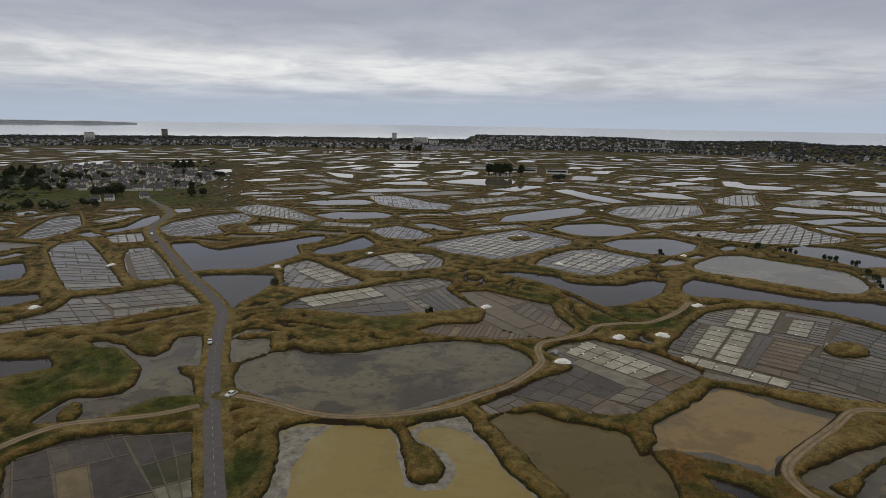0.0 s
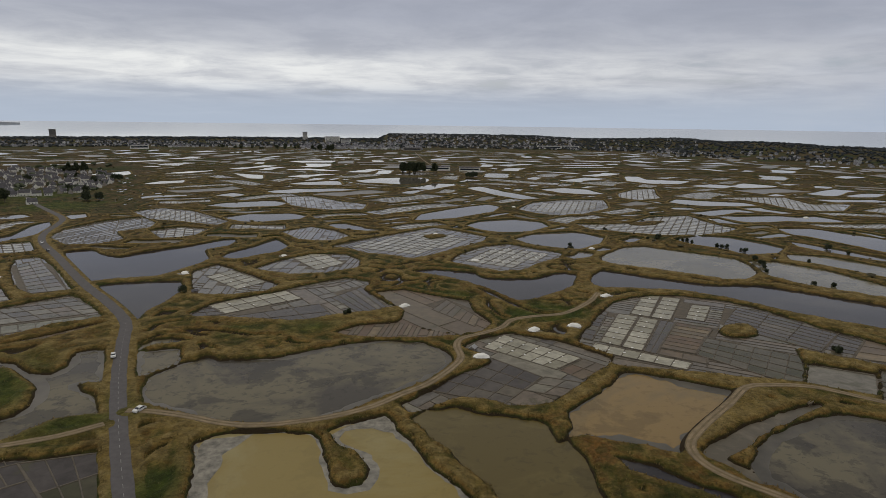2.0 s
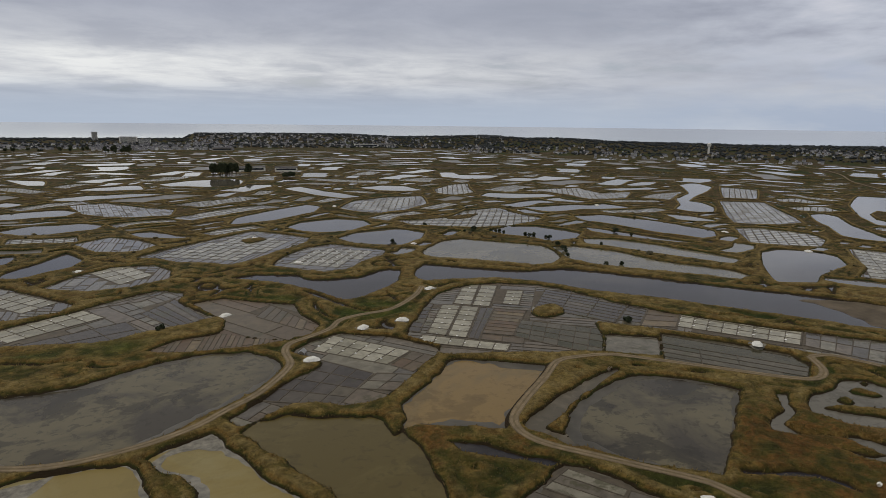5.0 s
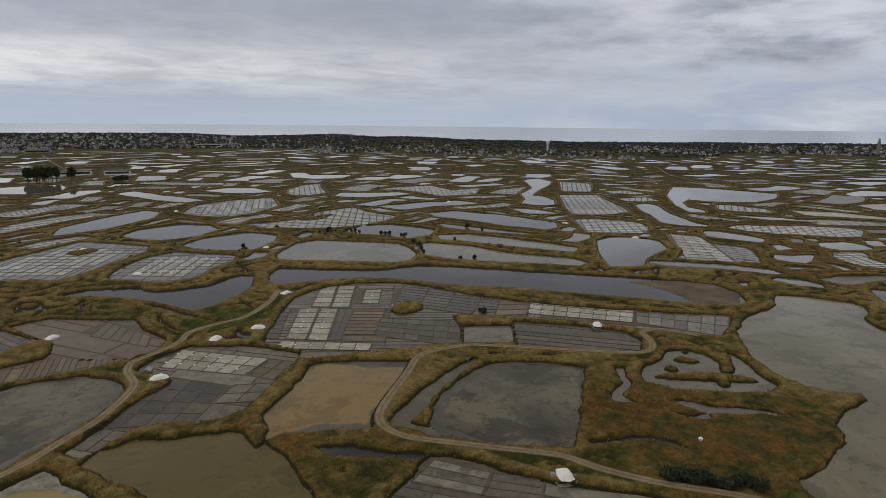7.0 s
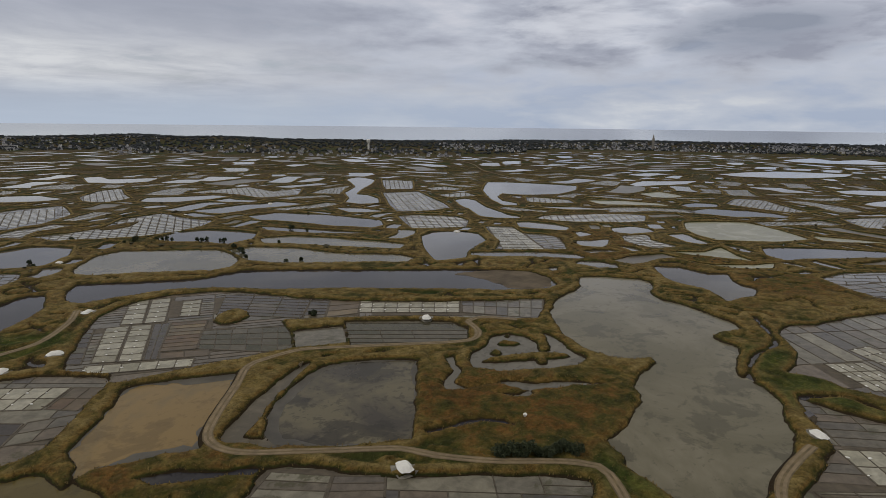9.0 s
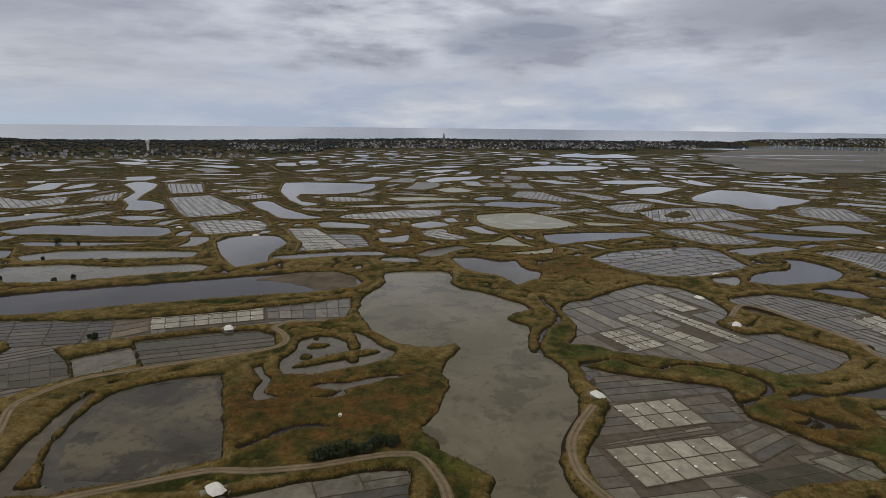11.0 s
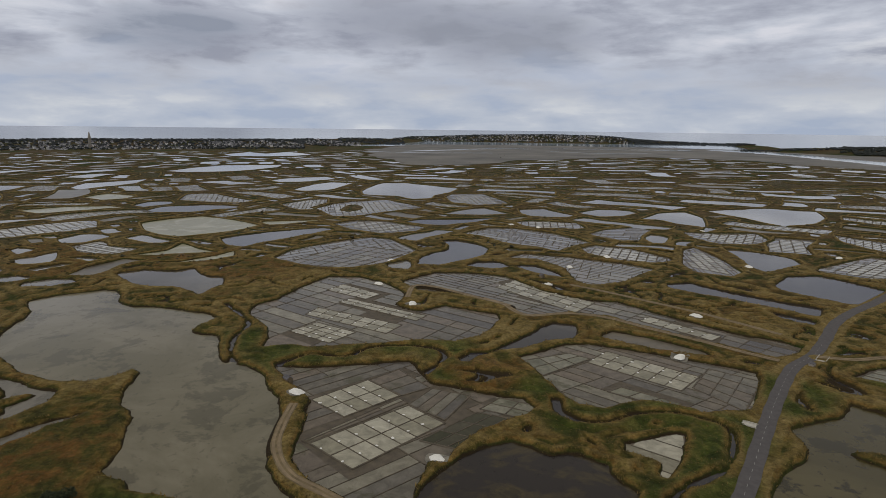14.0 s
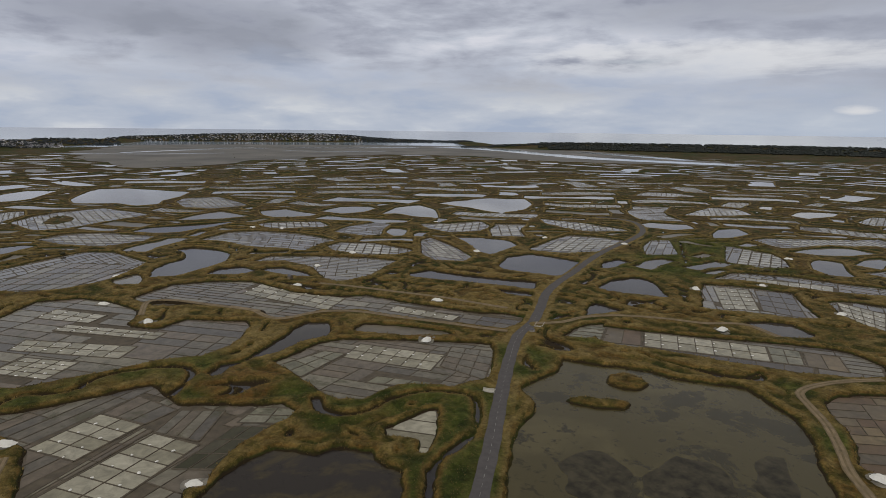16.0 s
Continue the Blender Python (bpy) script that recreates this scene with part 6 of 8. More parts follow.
MEADOW = [(165, 106, 22), (159, 82, 22), (176, 75, 22), (190, 72, 14), (158, 113, 14)]


def relief(r):
    """Height of the banks above the water, as far as the ground sheet itself carries it."""
    return np.interp(r, [0, 250, 420, 620, 1150, 1300], [1.6, 1.6, 1.5, 0.55, 0.28, 0.12])


def far_haze(r):
    """Share of brown haze tone painted over the grass colour, growing with distance."""
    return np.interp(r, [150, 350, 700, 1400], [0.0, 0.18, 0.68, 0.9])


def far_rise(x, y):
    """Ridges under the far towns, shaped to fit the camera's view of the skyline."""
    r, b = np.hypot(x, y), np.degrees(np.arctan2(x, y))
    tall = np.interp(b, [-60, -46, -40, -28, -10, -1, 2.0, 2.7, 10, 16, 20, 25, 28, 32, 35, 40, 50, 56, 60, 66, 71, 78, 90, 98, 102, 105.5, 112, 117, 120, 126, 137, 151, 165, 185, 210],
                     [0, 0, 12, 9, 10, 8, 9, 30, 31, 30, 20, 25, 31, 21, 24, 13, 8, 11, 14, 15, 22, 19, 21, 23, 30, 40, 48, 44, 26, 13, 23, 25, 26, 24, 0])
    start = np.interp(b, [-40, 0, 28, 36, 56, 62, 88, 101, 127, 131, 136], [2300, 2200, 2300, 1950, 1850, 2400, 2450, 3480, 3480, 2950, 2800])
    end = np.interp(b, [88, 100, 128, 131], [3330, 4000, 4000, 3330])
    k = np.clip((r - start) / np.where(b > 99, 330, 650), 0, 1)
    return tall * k * k * (3 - 2 * k) * np.clip((end - r) / 160, 0, 1)


def ground_sheet():
    radii = [0.0, 12.0, 25.0, 40.0, 55.0, 70.0, 82.0, 92.0]
    while radii[-1] < 1300:
        radii.append(radii[-1] * 1.0072)
    while radii[-1] < 4000:
        radii.append(radii[-1] * 1.016)
    angles = list(np.arange(-46, 172, 0.2)) + list(np.arange(172, 314, 3.0))
    r, a = np.meshgrid(radii[1:], np.radians(angles), indexing="ij")
    pts = np.stack([(r * np.sin(a)).ravel(), (r * np.cos(a)).ravel()], 1)
    rr = r.ravel()
    d = basin_grid(pts, [b for b in BASINS if math.hypot(*b.mean(0)) < 1200])
    isle = basin_grid(pts, [smooth_outline(i, 3.0) for i in ISLANDS])
    d = np.maximum(d, -isle)
    x, y = pts.T
    d = d + np.where(rr < 800, (ripple(x, y, 0.16) + 0.6 * ripple(x, y, 0.45, 1)) * 0.75, 0.0)
    hum = ripple(x, y, 0.05, 2) + 0.7 * ripple(x, y, 0.25, 3) + 0.6 * ripple(x, y, 0.6, 4)
    # winding creeks between low banks, in the broad grass between the basins
    bend = ripple(x, y, 0.030, 21) + 0.55 * ripple(x, y, 0.075, 22)
    twist = ripple(x, y, 0.024, 23) + 0.55 * ripple(x, y, 0.060, 24)
    creek = np.minimum((np.abs(bend) - 0.035) * 17, (np.abs(twist) - 0.030) * 19) + np.maximum(0, 7.5 - d) * 1.2 + np.maximum(0, 5 - line_distance(pts, MAIN, 30)) * 3
    for t in TRACKS:
        creek += np.maximum(0, 5 - line_distance(pts, t, 20)) * 3
    for gx, gy, gr in LUSH:
        creek += 5 * np.clip(1.4 - np.hypot(x - gx, y - gy) / gr, 0, 1)
    mead = np.zeros(len(pts))
    for gx, gy, gr in MEADOW:
        mead = np.maximum(mead, np.clip(1.6 - np.hypot(x - gx, y - gy) / gr, 0, 1))
    creek += 8 * mead
    russet = 0.85 * mead
    for gx, gy, gr in RUSSET:
        russet = np.maximum(russet, 0.75 * np.clip(1.5 - np.hypot(x - gx, y - gy) / gr + 0.5 * ripple(x, y, 0.06, 36), 0, 1))
    creek = np.where((rr > 100) & (rr < 1150), creek, 60)
    d = np.where(d > 0, np.minimum(d, creek), d)
    amp = relief(rr)
    away = np.maximum(0, d - 3.0 + 1.3 * ripple(x, y, 0.04, 31))
    dip = (0.5 - 0.5 * np.cos(away * 2 * np.pi / 8.5)) * np.clip(0.75 + 0.6 * ripple(x, y, 0.02, 32), 0.2, 1.1)
    dip *= 1 - 0.85 * mead
    fold = np.maximum(0, 1 - np.abs(ripple(x, y, 0.028, 11)) * 5) + 0.7 * np.maximum(0, 1 - np.abs(ripple(x, y, 0.05, 12)) * 5)
    h = np.where(d > 0, amp * (1 - np.exp(-d / 0.9)) * (1 - 0.72 * dip) + 0.45 * amp * dip * fold, np.maximum(d * 0.6, -0.7))
    h += np.where((d > 0.3) & (rr < 900), hum * amp * 0.16 * np.clip(d / 2.5, 0, 1), 0)
    h = np.where(rr > 1250, 0.1, h) + far_rise(x, y)
    lie = np.where(rr > 1250, 0.45 + 0.25 * ripple(x, y, 0.02, 33), np.clip(h / np.maximum(amp, 0.05), 0, 1.3) * np.interp(rr, [450, 700], [1.0, 0.75]))
    lie = lie * (1 - mead) + (0.62 + 0.2 * ripple(x, y, 0.05, 34)) * mead
    road = line_distance(pts, MAIN, 40)
    lie = np.where((road < 5.4 + 0.8 * ripple(x, y, 0.12, 35)) & (rr < 700), 1.15, lie)
    k = np.clip(1 - (road - 3.6) / 3.0, 0, 1)
    h = h * (1 - k) + 1.0 * k
    for t in TRACKS:
        near = line_distance(pts, t, 25)
        k = np.clip(1 - (near - 1.8) / 1.6, 0, 1)
        h = h * (1 - k) + np.maximum(amp * 0.85, 0.3) * k
    verts = np.vstack([[0, 0, 1.0], np.column_stack([pts, h])])
    n = len(angles)
    faces = [(0, 1 + (j + 1) % n, 1 + j) for j in range(n)]
    i, j = np.meshgrid(np.arange(len(radii) - 2), np.arange(n), indexing="ij")
    i, j = i.ravel(), j.ravel()
    j2 = (j + 1) % n
    quads = np.stack([1 + i * n + j, 1 + i * n + j2, 1 + (i + 1) * n + j2, 1 + (i + 1) * n + j], 1)
    ob = mesh_object("ground", verts, faces + quads.tolist(), GRASS, smooth=True)
    far_d = np.where(rr > 1200, 4.5 + 3.0 * np.abs(ripple(x, y, 0.01, 8)), np.clip(d, -1, 8) + np.interp(rr, [500, 1200], [0, 2.5]))
    lush = np.zeros(len(pts))
    for gx, gy, gr in LUSH:
        lush = np.maximum(lush, np.clip(1.6 - np.hypot(x - gx, y - gy) / gr + 0.7 * ripple(x, y, 0.05, 13), 0, 1) * 0.9)
    lush *= np.clip((d - 1.0) / 2.0, 0, 1)
    far_d = np.where(road < 9, 6.0, far_d)
    for name, first, value in (("shore", 5.0, far_d), ("crest", 0.5, lie), ("lush", 0.0, lush), ("meadow", 0.0, russet * np.clip(d - 1.0, 0, 1)), ("outer", 0.0, far_haze(rr))):
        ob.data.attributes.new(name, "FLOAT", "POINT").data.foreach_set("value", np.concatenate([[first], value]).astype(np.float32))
    tagged(ob, "salt marsh ground with ochre reed banks and green grass", "ground", kind="structure")
    return pts, h, d, rr, road


GPTS, GH, GD, GR, GROAD = ground_sheet()


def far_banks():
    """Grassy levees round the basins farther off, each with a rounded crest."""
    rings, faces, n = [], [], 0
    offs = (-0.8, 0.4, 1.2, 2.2, 3.2, 4.8)
    for p in BASINS:
        far = math.hypot(*p.mean(0))
        if far < 440 or far > 2300:
            continue
        k = len(p)
        rings += [grown(p, o) for o in offs]
        for m in range(len(offs) - 1):
            a0, b0 = n + m * k, n + (m + 1) * k
            faces += [(a0 + i, a0 + (i + 1) % k, b0 + (i + 1) % k, b0 + i) for i in range(k)]
        n += k * len(offs)
    pts = np.vstack(rings)
    x, y = pts.T
    rr = np.hypot(x, y)
    d = basin_grid(pts, [p for p in BASINS if math.hypot(*p.mean(0)) > 380])
    tall = np.interp(rr, [420, 700, 1300, 2200], [1.45, 1.3, 0.95, 0.75]) * np.clip(0.85 + 0.5 * ripple(x, y, 0.05, 41), 0.35, 1.3)
    h = np.interp(d, [-1, 0.0, 0.7, 1.5, 2.4, 3.4, 5.0], [-0.4, 0.0, 0.75, 1.0, 0.95, 0.45, 0.0]) * tall + np.interp(rr, [1190, 1210], [0.0, 0.36])
    h += 0.15 * ripple(x, y, 0.3, 42) * (d > 0.5)
    h[d < -0.3] = -0.4
    road = line_distance(pts, MAIN, 30)
    h = np.where(road < 7, np.minimum(h, 0.7), h)
    h[road < 4.5] = -0.4
    for t in TRACKS:
        h[line_distance(pts, t, 12) < 2.6] = -0.4
    h += far_rise(x, y)
    ob = mesh_object("grassy_banks", np.column_stack([pts, h]), faces, GRASS, smooth=True)
    green = np.zeros(len(pts))
    for gx, gy, gr in LUSH:
        green = np.maximum(green, np.clip(1.6 - np.hypot(x - gx, y - gy) / gr, 0, 1) * 0.8)
    for name, value in (("shore", np.clip(d, -1, 8) + np.interp(rr, [500, 1200], [0.6, 2.5])), ("crest", np.clip((h - np.interp(rr, [1190, 1210], [0.0, 0.36]) - far_rise(x, y)) / tall, 0, 1.2) * 1.12), ("lush", green), ("outer", far_haze(rr))):
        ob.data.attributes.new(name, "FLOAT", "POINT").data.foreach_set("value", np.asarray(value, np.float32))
    tagged(ob, "grassy levees of brown and olive grass between ponds", "levee", kind="stuff")


far_banks()
ring = [(1240 * math.sin(a), 1240 * math.cos(a), -0.12) for a in np.linspace(0, 2 * math.pi, 97)[:-1]]
tagged(mesh_object("creek_water", ring, [tuple(range(95, -1, -1))], WATER["dark"]), "dark standing water of the winding creeks", "creek", kind="structure")


def ribbon(name, line, wide, z, mat, crown=0.0):
    d = np.gradient(line, axis=0)
    d /= np.hypot(d[:, 0], d[:, 1])[:, None]
    s = np.stack([-d[:, 1], d[:, 0]], 1)
    v, f = [], []
    for i, (p, q) in enumerate(zip(line, s)):
        w = wide * 0.5 * (1 + 0.05 * math.sin(i * 1.7))
        level = z if np.isscalar(z) else float(z[i])
        for k, h in ((-1.0, -0.25), (-0.97, 0.0), (0.0, crown), (0.97, 0.0), (1.0, -0.25)):
            v.append((*(p + q * w * k), level + h))
        if i:
            b = i * 5
            f += [(b - 5 + m, b - 4 + m, b + 1 + m, b + m) for m in range(4)]
    return mesh_object(name, v, f, mat)


tagged(ribbon("road", MAIN, 5.2, 1.06, ASPHALT, 0.06), "narrow grey asphalt road with worn edges", "road", kind="structure")


def road_marks():
    length = np.concatenate([[0], np.cumsum(np.hypot(*np.diff(MAIN, axis=0).T))])
    for at in np.arange(380, 1500, 4.3):
        if at + 3 > length[-1]:
            break
        a, b = [np.array([np.interp(s, length, MAIN[:, 0]), np.interp(s, length, MAIN[:, 1])]) for s in (at, at + 1.8)]
        if math.hypot(*a) > 300:
            continue
        d = (b - a) / np.hypot(*(b - a))
        s = np.array([-d[1], d[0]]) * 0.06
        v = [(*(a + s), 1.132), (*(a - s), 1.132), (*(b - s), 1.132), (*(b + s), 1.132)]
        tagged(mesh_object("road_marking", v, [(0, 1, 2, 3)], PAINT), "worn white dash of the road's centre line", "road marking", "centre line dashes", "structure")


road_marks()


def shifted(line, by):
    d = np.gradient(line, axis=0)
    d /= np.hypot(d[:, 0], d[:, 1])[:, None]
    return line + np.stack([-d[:, 1], d[:, 0]], 1) * by


for line in TRACKS:
    z = np.maximum(0.85 * relief(np.hypot(*line.T)), np.interp(np.hypot(*line.T), [500, 700], [0.3, 0.95])) + 0.06
    base = tagged(ribbon("dirt_track", line, 3.2, z, DIRT), "rutted pale earth track along a bank", "track", kind="structure")
    for side in (-0.75, 0.75):
        ribbon("wheel_rut", shifted(line, side), 0.85, z + 0.03, RUT).parent = base

# the heap at (75.4, 250) is added in place of white debris
PILE_A = [(95.3, 253.4), (129.1, 299.8), (46.2, 221), (75.4, 250), (169, 424), (63, 495), (76.8, 395.5)]
PILE_B = [(113.8, 93), (220.9, 166.7), (433, 294), (440, 376), (340, 555), (452, 565)]
PILE_C = [(201.7, 5.1), (150.8, -34.2), (301.1, -52.6), (413, -57), (329.1, -138.7), (350.5, -40.8), (207.5, -147.2), (372.9, -172.2)]
PILE_D = [(254.7, -186.8), (394.5, -210.4), (347.3, -290.3), (363.4, -378.8), (306, -412), (189.6, -327.2), (171.7, -368.9), (201, -465), (139.4, -267.7), (118.1, -342.7), (45.9, -183.6), (530, -210), (490, -354), (550, -190)]
PILE_E = [(-192.7, 278.9), (-202.8, 367.5), (-50, 417), (-101.8, 369.3), (22, 296.1), (169, 655)]
PILES = PILE_A + PILE_B + PILE_C + PILE_D + PILE_E


def ground_height(x, y):
    k = np.argmin((GPTS[:, 0] - x) ** 2 + (GPTS[:, 1] - y) ** 2)
    return float(GH[k])


def salt_pile(x, y, size, seed):
    """A long heap with sloping sides and a blunt, uneven top, on a trodden apron of pale earth."""
    rnd = random.Random(seed)
    bm = bmesh.new()
    bmesh.ops.create_grid(bm, x_segments=16, y_segments=12, size=1.0)
    for vert in bm.verts:
        u, v = vert.co.x, vert.co.y
        n = noise.noise(Vector((u * 2.2, v * 2.2, seed * 3.1)))
        k = min(1.0, 1.0 / max((abs(u) ** 4 + abs(v) ** 4) ** 0.25, 1e-6) * max(abs(u), abs(v)))
        edge = 1 - max(abs(u), abs(v))
        vert.co.x, vert.co.y = u * k * (1.75 + 0.2 * n), v * k * (1.15 + 0.2 * n)
        vert.co.z = min(0.78 + 0.12 * n, edge * 1.75) + 0.05 * n * (edge > 0) - 0.06
    me = bpy.data.meshes.new("salt_pile")
    bm.to_mesh(me)
    bm.free()
    me.shade_smooth()
    me.materials.append(SALT)
    ob = new("salt_pile", me)
    z, turn = max(ground_height(x, y), 0.05), rnd.uniform(0, 180)
    ob.matrix_world = pose(x, y, z, 0, 0, turn) @ Matrix.Diagonal((size, size, size * 0.72, 1))
    tagged(ob, "heap of harvested white salt on a bank", "salt pile", "salt piles")
    if math.hypot(x, y) < 420:
        ring = [(x + (3.6 + 1.5 * noise.noise(Vector((math.cos(a), math.sin(a), seed * 1.7)))) * math.cos(a), y + (3.4 + 1.5 * noise.noise(Vector((math.cos(a) + 5, math.sin(a), seed * 1.7)))) * math.sin(a)) for a in np.linspace(0, 2 * math.pi, 25)[:-1]]
        verts = [(x, y, z + 0.06)] + [(a, b, max(ground_height(a, b), 0.03) + 0.05) for a, b in ring]
        apron = mesh_object("trodden_earth", verts, [(0, k + 1, (k + 1) % 24 + 1) for k in range(24)], PALEMUD, smooth=True)
        tagged(apron, "pale trodden earth round a salt heap", "bare earth", kind="structure")


for n, (x, y) in enumerate(PILES):
    salt_pile(x, y, 1.75, n)

# ---- sea, drawn up to the far horizon ----


def sea():
    radii = [2900, 3300, 3500, 3700, 3900, 4100, 4300, 4500, 4700, 4880]
    angles = np.radians(np.arange(-60, 185, 1.0))
    v, f = [], []
    for i, r in enumerate(radii):
        z = 0.5 if r < 3300 else 0.5 + 66 * ((r - 3300) / 1580) ** 1.25
        v += [(r * math.sin(a), r * math.cos(a), z) for a in angles]
        if i:
            b, n = i * len(angles), len(angles)
            f += [(b - n + j, b - n + j + 1, b + j + 1, b + j) for j in range(n - 1)]
    tagged(mesh_object("sea", v, f, SEAWATER, smooth=True), "calm pale grey sea reaching the horizon", "sea", kind="structure")


sea()

# ---- small white heaps raked up beside the salt cells ----


def heap_mesh():
    bm = bmesh.new()
    bmesh.ops.create_icosphere(bm, subdivisions=2, radius=1.0)
    for vert in bm.verts:
        n = noise.noise(vert.co * 1.7)
        vert.co.z = max(vert.co.z, -0.05) * 0.6 + n * 0.06
        vert.co.x *= 1 + n * 0.2
    me = bpy.data.meshes.new("salt_mound")
    bm.to_mesh(me)
    bm.free()
    me.shade_smooth()
    me.materials.append(SALT)
    return me


heap = heap_mesh()
for n, ((x, y), far) in enumerate(HEAPS):
    rnd = random.Random(n)
    ob = new("salt_mound", heap)
    k = rnd.uniform(0.32, 0.55)
    ob.matrix_world = pose(x, y, 0.10, 0, 0, rnd.uniform(0, 360)) @ Matrix.Diagonal((k * 1.4, k, k, 1))
    tagged(ob, "little mound of fresh white salt on a clay ridge", "salt mound", "salt mounds")

# ---- houses ----


def box_bm(bm, x0, x1, y0, y1, z0, z1):
    vs = [bm.verts.new((x, y, z)) for z in (z0, z1) for x, y in ((x0, y0), (x1, y0), (x1, y1), (x0, y1))]
    for f in ((3, 2, 1, 0), (4, 5, 6, 7), (0, 1, 5, 4), (1, 2, 6, 5), (2, 3, 7, 6), (3, 0, 4, 7)):
        bm.faces.new([vs[i] for i in f])


def gable_walls(long, wide, eaves, ridge):
    bm = bmesh.new()
    a, b = long / 2, wide / 2
    base = [bm.verts.new(c) for c in ((-a, -b, -1.0), (a, -b, -1.0), (a, b, -1.0), (-a, b, -1.0))]
    top = [bm.verts.new(c) for c in ((-a, -b, eaves), (a, -b, eaves), (a, b, eaves), (-a, b, eaves))]
    peak = [bm.verts.new((-a, 0, ridge)), bm.verts.new((a, 0, ridge))]
    bm.faces.new((base[0], base[1], top[1], top[0]))
    bm.faces.new((base[2], base[3], top[3], top[2]))
    bm.faces.new((base[1], base[2], top[2], peak[1], top[1]))
    bm.faces.new((base[3], base[0], top[0], peak[0], top[3]))
    return bm


def gable_roof(long, wide, eaves, ridge, over=0.35, thick=0.22):
    bm = bmesh.new()
    a, b = long / 2 + over * 0.5, wide / 2 + over
    drop = (ridge - eaves) / (wide / 2) * over
    for s in (-1, 1):
        lo, hi = (s * b, eaves - drop), (0, ridge)
        vs = [bm.verts.new((x, y, z + t)) for t in (0.02, thick) for x, (y, z) in ((-a, lo), (a, lo), (a, hi), (-a, hi))]
        for f in ((3, 2, 1, 0), (4, 5, 6, 7), (0, 1, 5, 4), (1, 2, 6, 5), (2, 3, 7, 6), (3, 0, 4, 7)):
            bm.faces.new([vs[i] for i in f])
    bmesh.ops.recalc_face_normals(bm, faces=bm.faces)
    return bm


def house(long, wide, eaves, ridge, walls, roof, label):
    """A Breton cottage: gabled walls, slate roof, end chimneys, windows and a door on the long side."""
    h = empty("house", 0, 0)
    part("wall", gable_walls(long, wide, eaves, ridge), walls, h)
    part("roof", gable_roof(long, wide, eaves, ridge), roof, h)
    for s in (-1, 1):
        bm = bmesh.new()
        box_bm(bm, s * (long / 2 - 0.6), s * (long / 2 - 0.05), -0.35, 0.35, ridge - 0.7, ridge + 0.7)
        bmesh.ops.recalc_face_normals(bm, faces=bm.faces)
        part("chimney", bm, walls, h)
    for s in (-1, 1):
        for k in ((-0.3, 0.0, 0.3) if s < 0 else (0.1,)):
            bm = bmesh.new()
            tall = 2.1 if k == 0 and s < 0 else 1.9
            box_bm(bm, k * long - 0.5, k * long + 0.5, s * (wide / 2) - 0.05, s * (wide / 2) + 0.05, 0.1 if tall > 2 else 0.9, 2.2)
            part("door" if tall > 2 else "window", bm, GLASS, h)
    return tagged(h, label, "house", "village houses")


KINDS = [
    house(11, 7, 3.4, 7.6, WHITEWALL, SLATE, "white rendered cottage with a steep slate roof"),
    house(14, 7.5, 5.2, 9.6, WHITEWALL, SLATE, "long two-storey white house with a slate roof"),
    house(9, 6.5, 3.0, 6.8, GREYWALL, SLATE, "small grey stone cottage with a slate roof"),
    house(12, 7, 3.2, 7.2, GREYWALL, SLATE, "grey stone house with a steep slate roof"),
]


def bearing_point(bearing, r):
    return r * math.sin(radians(bearing)), r * math.cos(radians(bearing))


def village():
    rnd = random.Random(12)
    placed = []
    tries = 0
    while len(placed) < 235 and tries < 12000:
        tries += 1
        b, r = -20.4 - 12.4 * rnd.random() ** 1.25, 845 * (1360 / 845) ** rnd.random()
        # the village is a broad lens: its near edge runs from the lone houses to the church end
        near_edge = np.interp(b, [-34, -31, -28, -24, -22, -20.4], [980, 890, 850, 850, 875, 965])
        far_edge = np.interp(b, [-33, -30, -26, -20.4], [1360, 1370, 1320, 1150])
        if r < near_edge or r > far_edge:
            continue
        x, y = bearing_point(b, r)
        if any((x - u) ** 2 + (y - v) ** 2 < (8.2 + (r - 850) * 0.012) ** 2 for u, v in placed):
            continue
        placed.append((x, y))
        k = rnd.choices((0, 1, 2, 3), (8, 2, 1, 1))[0]
        turn = rnd.choice((20, 20, 110, 35, 65)) + rnd.uniform(-12, 12)
        m = pose(x, y, 0.4, 0, 0, turn) @ Matrix.Scale(rnd.uniform(0.66, 0.86), 4)
        if tries and not KINDS[k].get("used"):
            KINDS[k]["used"] = 1
            KINDS[k].matrix_world = m
        else:
            copy_thing(KINDS[k], m).matrix_world = m
    for b, r, k, turn in ((-28.6, 768, 1, 10), (-29.6, 758, 0, 15), (-26.0, 775, 0, 40)):
        copy_thing(KINDS[k], pose(*bearing_point(b, r), 0.4, 0, 0, turn))
    for k in KINDS:
        if not k.get("used"):
            k.matrix_world = pose(*bearing_point(-33, 1000 + 30 * KINDS.index(k)), 0.4)


village()

# ---- the far towns, thousands of roofs too small to count ----


